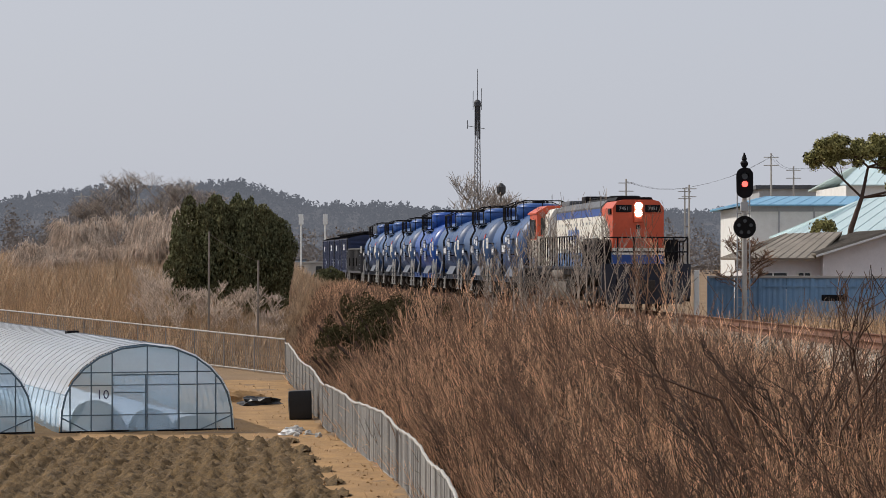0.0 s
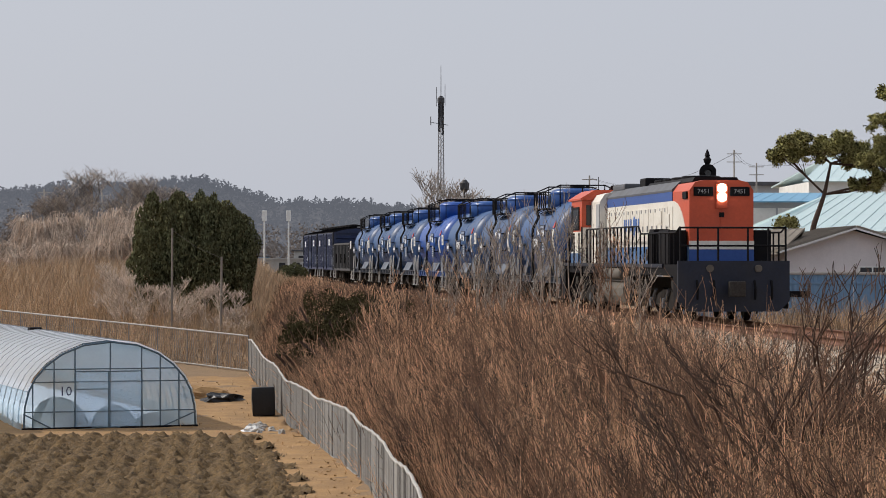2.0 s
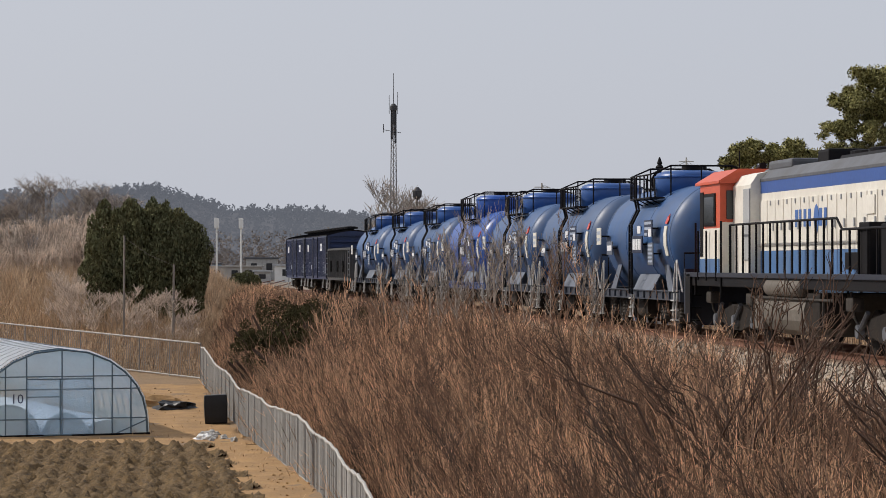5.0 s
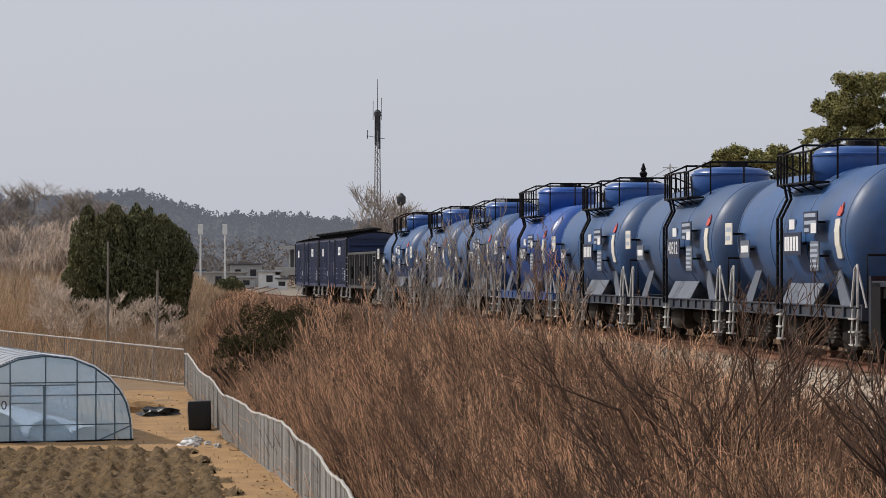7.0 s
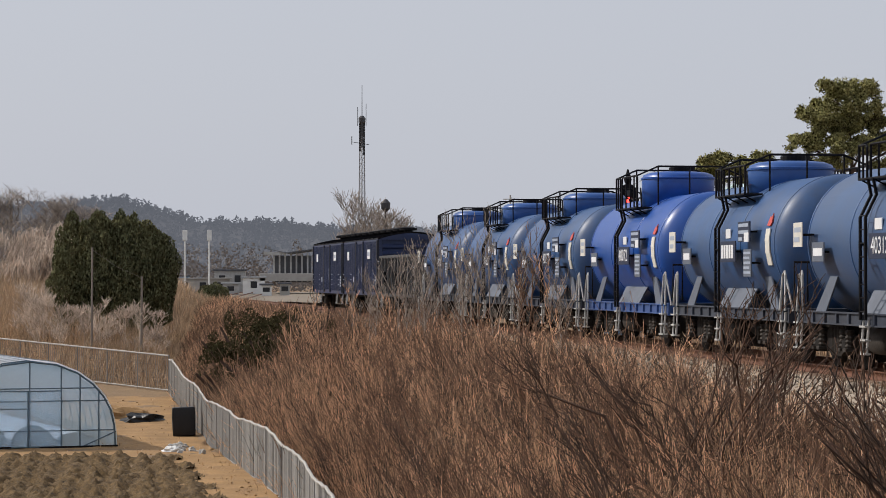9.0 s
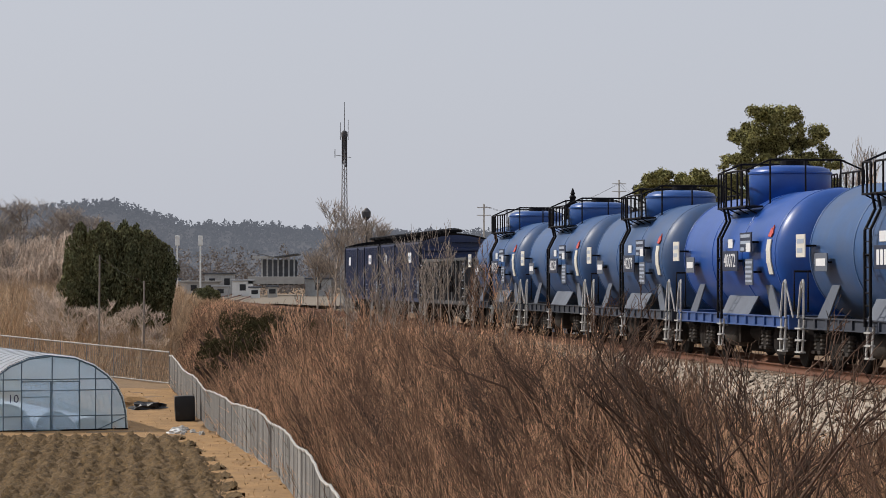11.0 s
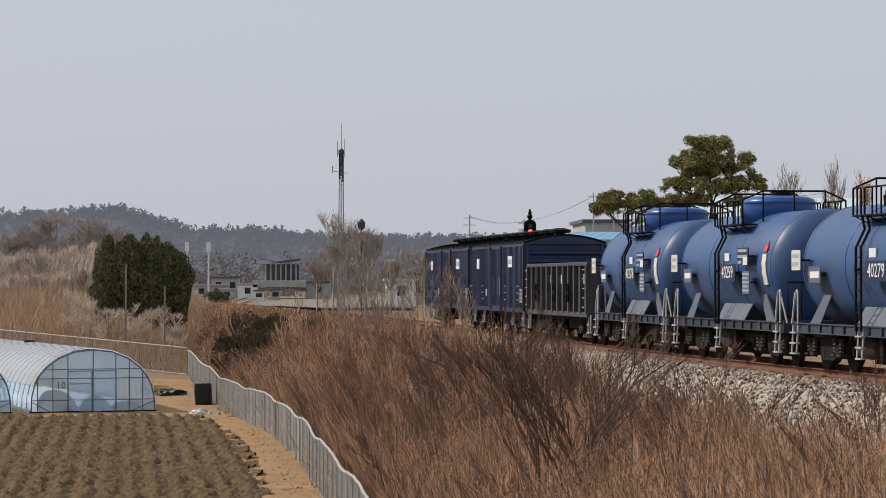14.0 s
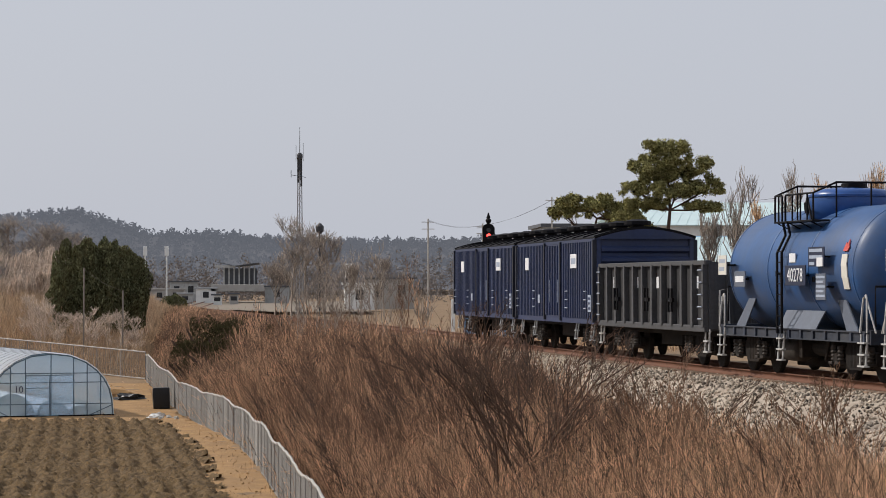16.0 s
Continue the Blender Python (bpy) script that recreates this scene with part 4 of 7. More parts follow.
def locomotive():
    L = thing("diesel_locomotive", None, "orange, white and blue diesel locomotive, long hood leading", "locomotive")
    DZ = 1.52  # deck
    F0, C0 = 8.3, -9.0  # hood front, cab rear
    HW, HT = 0.88, 3.80
    part("underframe", boxed(-1.45, 1.45, -9.75, 9.75, 1.22, DZ, bevel=.02), "black", L)
    for s in (-1, 1):
        bm = boxed(min(s * 1.44, s * 1.50), max(s * 1.44, s * 1.50), -9.7, 7.6, 1.43, DZ + .015, bevel=.01)
        part("side_sill", bm, "navyblack", L)
    # end beams, ploughs and steps
    for e in (-1, 1):
        bm = bmesh.new()
        prism(bm, [(-1.5, 1.62), (1.5, 1.62), (1.5, .55), (1.2, .28), (-1.2, .28), (-1.5, .55)], "y", e * 9.72, e * 9.86)
        part("end_plate", bm, "navyblack", L, "dark navy end plate with plough")
        for s in (-1, 1):
            for k in range(4):
                part("step", boxed(s * 1.35 - .14, s * 1.35 + .14, e * 9.45 - .22, e * 9.45 + .22, .38 + k * .3, .41 + k * .3), "black", L)
            part("step_side", boxed(s * 1.48 - .02, s * 1.48 + .02, e * 9.45 - .26, e * 9.45 + .26, .35, 1.5), "black", L)
        bm = boxed(-.14, .14, min(e * 9.8, e * 10.3), max(e * 9.8, e * 10.3), .75, 1.0, bevel=.02)
        box(bm, -.22, .22, min(e * 10.1, e * 10.32), max(e * 10.1, e * 10.32), .68, 1.08, .03)
        part("coupler", bm, "springsteel", L)
        for x in (-.65, .65):
            bm = bmesh.new()
            lathe(bm, [(e * 9.84, .10), (e * 9.92, .10), (e * 9.93, .06)], "y", 14, (x, 0, 1.42))
            part("marker_lamp", bm, "fuel", L)
        for x in (-1.0, -.55, .55, 1.0):
            part("air_hose", tube(bmesh.new(), [(x, e * 9.88, 1.1), (x, e * 9.98, .9), (x, e * 9.95, .6)], .03), "black", L)

    def hood_profile(w, t, c=.28):
        return [(-w, DZ), (-w, t - c), (-w + c * .55, t - .06), (-w + c * 1.4, t), (w - c * 1.4, t), (w - c * .55, t - .06), (w, t - c), (w, DZ)]
    # hood: an orange body, with white and blue panels over its sides
    bm = bmesh.new()
    prism(bm, hood_profile(HW, HT), "y", -5.0, F0)
    part("hood", bm, "orange", L, "orange painted hood nose")
    for s in (-1, 1):
        x0, x1 = (HW + .001, HW + .016) if s > 0 else (-HW - .016, -HW - .001)
        arcs = [(F0 - 2.3 + 1.9 * math.sin(k / 8 * math.pi / 2), 3.28 - 1.2 * (1 - math.cos(k / 8 * math.pi / 2))) for k in range(9)]
        bm = bmesh.new()
        prism(bm, [(-4.9, 2.02), (-4.9, 3.28)] + arcs[:-1] + [(F0 - .38, 2.02)], "x", x0, x1)
        part("white_panel", bm, "cream", L, "white painted hood side")
        bm = boxed(x0, x1, -4.9, F0 - .01, DZ, 2.016)
        part("blue_skirt", bm, "pale_blue", L, "faded pale blue lower hood side")
        bm = bmesh.new()
        prism(bm, [(-5.0, 3.282), (F0 - 2.3, 3.282), (F0 - 2.3, 3.56), (-5.0, 3.56)], "x", x0, x1)
        part("blue_band", bm, "royal", L)
        # hood doors and their latches
        k = -4.6
        while k < 5.6:
            part("hood_door", boxed(*((x1, x1 + .02) if s > 0 else (x0 - .02, x0)), k, k + .66, 2.12, 3.12, bevel=.006), "cream", L)
            if -4.0 < k < 5.2:
                bm = boxed(*((x1 + .02, x1 + .05) if s > 0 else (x0 - .05, x0 - .02)), k + .54, k + .60, 2.45, 2.62)
                part("latch", bm, "grey", L)
                part("hinge", boxed(*((x1 + .02, x1 + .04) if s > 0 else (x0 - .04, x0 - .02)), k + .28, k + .34, 3.0, 3.1), "grey", L)
            k += .72
        for y, z in ((4.3, 2.85), (4.3, 2.35), (5.45, 2.75)):
            part("louvre", boxed(*((x1 + .02, x1 + .045) if s > 0 else (x0 - .045, x0 - .02)), y - .3, y + .3, z - .18, z + .18, bevel=.008), "cream", L)
        # emblem as plain strokes
        xe = (x1 + .022, x1 + .03) if s > 0 else (x0 - .03, x0 - .022)
        for y, w in ((-.25, .10), (-.62, .10), (-1.0, .08), (-1.3, .12), (.62, .12), (1.0, .1)):
            part("emblem_stroke", boxed(*xe, y - w, y + w, 2.50, 2.86), "emblem", L)
        bm = bmesh.new()
        prism(bm, [(.08, 2.65), (.16, 2.86), (.30, 2.95), (.44, 2.86), (.50, 2.65), (.40, 2.42), (.30, 2.3), (.18, 2.42)], "x", *xe)
        part("emblem_ball", bm, "emblem", L)
        # walkway boxes
        part("battery_box", boxed(*((HW + .03, 1.42) if s > 0 else (-1.42, -HW - .03)), F0 - 1.6, F0 - .2, DZ, 2.45, bevel=.03), "black", L)
        part("sand_box", boxed(*((HW + .03, 1.38) if s > 0 else (-1.38, -HW - .03)), F0 - 3.2, F0 - 2.5, DZ, 2.5, bevel=.03), "black", L)
        part("vent_box", boxed(*((HW + .03, 1.1) if s > 0 else (-1.1, -HW - .03)), F0 - 5.2, F0 - 3.7, DZ + .1, 1.95, bevel=.02), "black", L)
        # walkway railing
        bm = bmesh.new()
        top = [(s * 1.42, -5.3, 2.42), (s * 1.42, F0 - 4.6, 2.60), (s * 1.42, F0 - 4.2, 2.38), (s * 1.42, 9.2, 2.38), (s * 1.42, 9.7, 2.52), (s * 1.42, 9.78, 1.5)]
        top[0] = (s * 1.42, -5.3, 2.60)
        tube(bm, top, .026)
        k = -5.3
        while k < 9.3:
            rod(bm, (s * 1.42, k, 1.35), (s * 1.42, k, 2.60 if k < F0 - 4.5 else 2.38), .024)
            k += .62
        rod(bm, (s * 1.42, -5.3, 1.5), (s * 1.42, -5.3, 2.6), .03)
        part("walkway_rail", bm, "black", L)
        for y in (-8.7, -6.0):
            part("cab_grab_rail", rod(bmesh.new(), (s * 1.47, y, 1.0), (s * 1.47, y, 2.7), .025), "black", L)
    # front of the hood
    fy = F0
    part("front_stripe", boxed(-HW - .012, HW + .012, fy, fy + .012, 1.93, 2.16), "cream", L, "white stripe on the nose")
    part("front_blue", boxed(-HW - .012, HW + .012, fy, fy + .012, DZ, 1.927), "royal", L, "blue lower nose panel")
    part("nose_door_seam", boxed(-.02, .02, fy, fy + .016, 2.2, 3.2), "orange", L)
    for s in (-1, 1):
        nb = part("number_box", boxed(s * .50 - .27, s * .50 + .27, fy, fy + .05, 3.37, 3.62, bevel=.02), "black", L)
        lettering("number", "7451", .17, "grey", nb, pose(s * .50, fy + .056, 3.49, 90, 0, 180))
        part("number_box_side", boxed(min(s * HW, s * (HW + .05)), max(s * HW, s * (HW + .05)), fy - .75, fy - .2, 3.3, 3.5, bevel=.02), "black", L)
    hb = part("headlamp_housing", boxed(-.17, .17, fy, fy + .06, 3.02, 3.72, bevel=.03), "orange", L)
    for z in (3.58, 3.34):
        bm = bmesh.new()
        lathe(bm, [(fy + .06, .125), (fy + .10, .125), (fy + .11, .08)], "y", 20, (0, 0, z))
        part("headlamp", bm, "lamp", hb, "lit white headlamp")
    part("horn_plate", boxed(-.07, .07, fy, fy + .03, 2.8, 2.93, bevel=.01), "black", L)
    for x in (-1.42, -.95, -.4, .4, .95, 1.42):
        part("front_post", rod(bmesh.new(), (x, 9.74, 1.5), (x, 9.74, 2.52), .028), "black", L)
    for z in (2.5, 2.02):
        part("front_rail", rod(bmesh.new(), (-1.42, 9.74, z), (1.42, 9.74, z), .026), "black", L)
    # roof gear
    bm = bmesh.new()
    prism(bm, [(-HW + .22, HT - .02), (-HW + .3, HT + .10), (HW - .3, HT + .10), (HW - .22, HT - .02)], "y", 1.0, F0 - .7)
    part("roof_hatch", bm, "black", L)
    bm = bmesh.new()
    prism(bm, [(-.905, 3.54), (-.905, 3.60), (-.66, HT + .03), (.66, HT + .03), (.905, 3.60), (.905, 3.54)], "y", -5.0, 6.0)
    part("roof", bm, "roofgrey", L, "sooty grey hood roof")
    for y in (1.6, 2.9, 4.2, 5.6):
        bm = bmesh.new()
        lathe(bm, [(HT, .55), (HT + .17, .55), (HT + .19, .48), (HT + .16, .1)], "z", 20, (0, y, 0))
        part("roof_fan", bm, "black", L)
    part("exhaust", boxed(-.4, .4, -1.6, -.7, HT, HT + .32, bevel=.06), "black", L)
    part("dust_bin", boxed(-.7, .7, -4.7, -2.6, HT - .05, HT + .2, bevel=.08), "roofgrey", L)
    # wider electrical cabinet and the cab
    bm = bmesh.new()
    prism(bm, hood_profile(1.12, 3.78, .3), "y", -6.3, -4.6)
    part("cabinet", bm, "cream", L, "white electrical cabinet behind the cab")
    for s in (-1, 1):
        part("cabinet_side", boxed(min(s * 1.12, s * 1.15), max(s * 1.12, s * 1.15), -5.2, -4.62, DZ + .3, 3.4, bevel=.01), "grey", L)
    CW, CT = 1.42, 3.62
    bm = bmesh.new()
    prism(bm, [(-CW, DZ), (-CW, CT), (-CW + .4, CT + .22), (CW - .4, CT + .22), (CW, CT), (CW, DZ)], "y", -8.4, -6.3)
    cab = part("cab", bm, "orange", L, "orange cab with dark windows")
    bm = bmesh.new()
    prism(bm, [(-CW - .05, CT - .06), (-CW - .05, CT), (-CW + .4, CT + .27), (CW - .4, CT + .27), (CW + .05, CT), (CW + .05, CT - .06)], "y", -8.75, -6.2)
    part("cab_roof", bm, "orange", cab)
    for s in (-1, 1):
        part("cab_lower", boxed(min(s * CW, s * (CW + .012)), max(s * CW, s * (CW + .012)), -8.4, -6.3, DZ, 2.55), "cream", cab)
        wf = part("window_frame", boxed(min(s * CW, s * (CW + .03)), max(s * CW, s * (CW + .03)), -7.95, -6.75, 2.6, 3.35, bevel=.03), "black", cab)
        part("pane", boxed(min(s * (CW + .03), s * (CW + .036)), max(s * (CW + .03), s * (CW + .036)), -7.85, -6.85, 2.68, 3.27), "glassdark", wf)
    for s in (-1, 1):
        part("cab_front_lower", boxed(min(s * .9, s * CW), max(s * .9, s * CW), -6.3, -6.285, DZ, 2.68), "cream", cab, "dirty cream lower cab front")
        part("cab_side_stripe", boxed(min(s * (CW + .012), s * (CW + .018)), max(s * (CW + .012), s * (CW + .018)), -8.4, -6.3, DZ, 1.85), "pale_blue", cab)
        part("cab_door_frame", boxed(min(s * CW, s * (CW + .02)), max(s * CW, s * (CW + .02)), -8.36, -8.02, 1.9, 3.4, bevel=.008), "black", cab)
        for y in (-8.3, -7.4, -6.4):
            part("cab_post", rod(bmesh.new(), (s * 1.5, y, 1.35), (s * 1.5, y, 2.5), .024), "black", L)
    for y in (-8.4, -6.3):
        for x in (-.95, .95):
            part("end_window", boxed(x - .33, x + .33, y - .02, y + .02, 2.75, 3.4, bevel=.01), "glassdark", cab)
    bm = bmesh.new()
    prism(bm, hood_profile(.9, 2.9, .2), "y", C0 - .2, -8.4)
    part("short_hood", bm, "orange", L)
    for x in (-.3, 0, .3):
        part("horn", rod(bmesh.new(), (x, -7.4, CT + .32), (x, -6.8, CT + .36), .05, .09), "black", L)
    part("aerial", rod(bmesh.new(), (.6, -7.9, CT + .2), (.6, -7.9, CT + .75), .012), "black", L)
    # fuel tank, air tanks, bogies
    bm = bmesh.new()
    prism(bm, [(-1.2, 1.12), (-1.36, 1.0), (-1.42, .8), (-1.40, .58), (-1.28, .38), (-1.05, .27), (1.05, .27), (1.28, .38), (1.40, .58), (1.42, .8), (1.36, 1.0), (1.2, 1.12)], "y", -2.2, 1.2)
    part("fuel_tank", bm, "fuel", L, "dusty grey fuel tank")
    for s in (-1, 1):
        part("battery_box", boxed(s * 1.1 - .28, s * 1.1 + .28, 1.3, 2.3, .45, 1.15, bevel=.04), "under", L)
        part("tank_step", boxed(s * 1.2 - .2, s * 1.2 + .2, -3.1, -2.35, .35, 1.05, bevel=.05), "fuel", L)
        bm = bmesh.new()
        rod(bm, (s * 1.40, -3.4, 1.02), (s * 1.40, 3.4, 1.02), .03)
        rod(bm, (s * 1.38, -3.3, 1.25), (s * 1.38, -3.3, .45), .03)
        rod(bm, (s * 1.38, 2.6, 1.25), (s * 1.38, 2.6, .5), .03)
        part("pipe", bm, "springsteel", L)
        for y in (-8.1, -4.1, 4.1, 8.1):
            part("sand_pipe", tube(bmesh.new(), [(s * 1.25, y, 1.2), (s * 1.2, y + .1, .7), (s * .95, y + .25, .2)], .03), "springsteel", L)
            part("brake_cylinder", boxed(s * 1.18 - .12, s * 1.18 + .12, y - .25, y + .25, .82, 1.1, bevel=.06), "springsteel", L)
    for s in (-1, 1):
        bm = bmesh.new()
        lathe(bm, [(-1.9, .02), (-1.85, .16), (-1.75, .19), (.9, .19), (1.0, .16), (1.05, .02)], "y", 16, (s * 1.34, 0, 1.24))
        part("air_reservoir", bm, "fuel", L, "", True)
    for y in (-6.1, 6.1):
        bogie(L, y, (-1.85, 0, 1.85))
    return L


boxes = [boxcar()]
boxes.append(copy_thing(boxes[0], pose(0, 0, 0)))
gond = gondola()
loco = locomotive()

# distance along the track of the back of the cab, by seconds
CAB = [(0.0, 150.85), (1.5, 136.25), (3.0, 122.95), (3.5, 118.35), (4.5, 109.75), (5.0, 105.35), (7.5, 83.70),
       (8.0, 79.37), (9.0, 70.05), (11.5, 43.41), (12.0, 38.61), (13.5, 20.28), (14.7, 6.86), (16.0, -5.07)]
# vehicle, its middle behind the back of the cab, half the distance of its bogies
CONSIST = [(loco, -9.0, 6.1)] + [(t, 7.2 + 11.0 * k, 3.45) for k, t in enumerate(tanks)]
CONSIST += [(gond, 7.2 + 77.0 + 0.6, 3.8), (boxes[0], 97.5, 4.4), (boxes[1], 110.7, 4.4)]
TRACK_Y = np.linspace(-200, 520, 14401)
TRACK_X = track_x(TRACK_Y)
TRACK_S = np.concatenate([[0], np.cumsum(np.hypot(np.diff(TRACK_X), np.diff(TRACK_Y)))])
TRACK_S -= np.interp(-40, TRACK_Y, TRACK_S)


def on_track(s):
    y = np.interp(s, TRACK_S, TRACK_Y)
    return np.array([track_x(y), y])


def cab_at(t):
    """Smooth run of the train: a cubic between the known distances."""
    ts, ss = np.array(CAB).T
    slope = np.gradient(ss, ts)
    k = int(np.clip(np.searchsorted(ts, t) - 1, 0, len(ts) - 2))
    h = ts[k + 1] - ts[k]
    u = (t - ts[k]) / h
    return float((2 * u ** 3 - 3 * u ** 2 + 1) * ss[k] + (u ** 3 - 2 * u ** 2 + u) * h * slope[k]
                 + (3 * u ** 2 - 2 * u ** 3) * ss[k + 1] + (u ** 3 - u ** 2) * h * slope[k + 1])


def train_rows(offset, half):
    rows = []
    for k in range(33):
        t = k * 0.5
        s = cab_at(t) + offset
        a, b = on_track(s - half), on_track(s + half)
        m, d = (a + b) / 2, (a - b)
        rows.append((t, pose(m[0], m[1], 0, 0, 0, math.degrees(math.atan2(-d[0], d[1])))))
    return rows


def motions():
    for ob, offset, half in CONSIST:
        walk(ob, train_rows(offset, half))


# ---- greenhouses ----
HALF = [(2.78, 0.0), (2.74, .7), (2.62, 1.2), (2.40, 1.62), (2.05, 2.02), (1.55, 2.38), (.85, 2.66), (0, 2.76)]
ARCH = HALF + [(-x, z) for x, z in HALF[-2::-1]]


def arch_z(x):
    xs, zs = zip(*sorted((a, b) for a, b in HALF))
    return float(np.interp(abs(x), xs, zs))


def greenhouse(m, number, label):
    g = thing("greenhouse", m, label, "greenhouse", "plastic greenhouses")
    length = 40.0
    # covering: clear low sides, white roof
    for name, lo, hi, material in (("side_film", 0, 2, "film"), ("side_film", 12, 14, "film"), ("roof_film", 2, 12, "roof_film")):
        pr, ys = ARCH[lo:hi + 1], np.arange(0, length + .1, 0.5)
        v, f, k = [], [], len(pr)
        for i, y in enumerate(ys):
            sag = 0.022 * math.cos(i * math.pi)
            v += [(x * (1.006 + sag * .12), y, z * (1.003 + sag * .25) + .01) for x, z in pr]
        for i in range(len(ys) - 1):
            for j in range(k - 1):
                o = i * k + j
                f.append((o, o + 1, o + k + 1, o + k))
        under(mesh_from(name, v, f, material, True), g)
    bm = bmesh.new()
    bm.faces.new([bm.verts.new((x * .995, .02, z * .995)) for x, z in ARCH])
    part("front_film", bm, "film", g, "clear bluish polythene end wall")
    bm = bmesh.new()
    bm.faces.new([bm.verts.new((x, length - .02, z)) for x, z in ARCH])
    part("back_film", bm, "roof_film", g)
    for y in np.arange(0, length + .1, 1.0):
        bm = bmesh.new()
        tube(bm, [(x * .985, y, z * .985) for x, z in ARCH], .03 if y == 0 else .02, 5)
        part("hoop", bm, "hoop", g)
    for y in np.arange(.5, length, 1.0):  # straps that hold the roof sheet down
        part("roof_strap", tube(bmesh.new(), [(x * 1.012, y, z * 1.012 + .012) for x, z in ARCH[1:-1]], .011, 4), "grey", g)
    for x, z in ((2.62, 1.2), (1.55, 2.38), (0, 2.72), (-1.55, 2.38), (-2.62, 1.2)):
        bm = bmesh.new()
        rod(bm, (x * .98, 0, z * .98), (x * .98, length, z * .98), .018)
        part("purlin", bm, "hoop", g)
    # end-wall bars and sliding doors
    for x in (-2.45, -1.78, -1.12, 0.0, 1.0, 1.6, 2.2):
        bm = bmesh.new()
        rod(bm, (x, -.01, 0), (x, -.01, arch_z(x) - .02), .022)
        part("end_bar", bm, "hoop", g)
    for z, half in ((.55, 2.72), (1.48, 2.48), (1.88, 2.15), (.04, 2.76)):
        bm = bmesh.new()
        rod(bm, (-half, -.015, z), (half, -.015, z), .02)
        part("end_rail", bm, "hoop", g)
    door = bmesh.new()
    tube(door, [(-1.12, -.05, .05), (-1.12, -.05, 1.8), (1.0, -.05, 1.8), (1.0, -.05, .05)], .026)
    d = part("sliding_door", door, "hoop", g)
    part("door_stile", rod(bmesh.new(), (-.06, -.05, .05), (-.06, -.05, 1.8), .024), "hoop", d)
    part("door_bar", rod(bmesh.new(), (-1.12, -.05, 1.25), (-.06, -.05, 1.25), .016), "hoop", d)
    part("door_bar", rod(bmesh.new(), (-1.12, -.05, .05), (1.0, -.05, .05), .022), "hoop", d)
    part("pane", boxed(-1.10, -.08, -.045, -.04, .07, 1.78), "door_film", d)
    part("pane", boxed(-.04, .98, -.045, -.04, .07, 1.78), "door_film", d)
    for x0, x1 in ((-2.75, -1.9), (2.75, 1.7)):
        bm = bmesh.new()
        rod(bm, (x0, -.03, .5), (x1, -.03, .05), .022)
        part("brace", bm, "hoop", g)
    bm = bmesh.new()
    for x0, x1, z in ((-2.8, -.6, .03), (.3, 2.8, .03)):
        rod(bm, (x0, -.06, z), (x1, -.06, z + .02), .035, .03)
    part("skirt_roll", bm, "black", g)
    if number:
        lettering("number", number, .42, "digit", g, pose(-1.42, -.02, 1.18, 90, 0, 0))
    # rolled vents seen as dark slots on the roof
    bm = boxed(-.22, .22, 13.0, 13.5, 2.72, 2.86, bevel=.03)
    part("roof_vent", bm, "black", g)
    # fleece tunnels inside
    for cx, w, h in ((-1.45, .95, .95), (.25, .75, .7), (1.6, .7, .45)):
        rows = np.arange(.6, 38, .7)
        v, f, k = [], [], 11
        for y in rows:
            for j in range(k):
                a = math.pi * j / (k - 1)
                wob = 1 + .12 * noise.noise((cx * 3, y * .9, j * .3))
                v.append((cx + w * math.cos(a) * wob, y + .1 * math.sin(j), max(0.01, h * math.sin(a) * wob)))
        for i in range(len(rows) - 1):
            for j in range(k - 1):
                o = i * k + j
                f.append((o, o + 1, o + k + 1, o + k))
        f.append((0, 3, 6, 10))
        under(mesh_from("fleece_tunnel", v, f, "fleece", True), g)
    return g


greenhouse(pose(-9.30, 85.35, -3.66, 0, 0, 18), "10", "tunnel greenhouse of white polythene on steel hoops")
greenhouse(pose(-9.30 - 6.35 * math.cos(radians(18)), 85.35 - 6.35 * math.sin(radians(18)), -3.66, 0, 0, 18), "",
           "tunnel greenhouse of white polythene beside its twin")


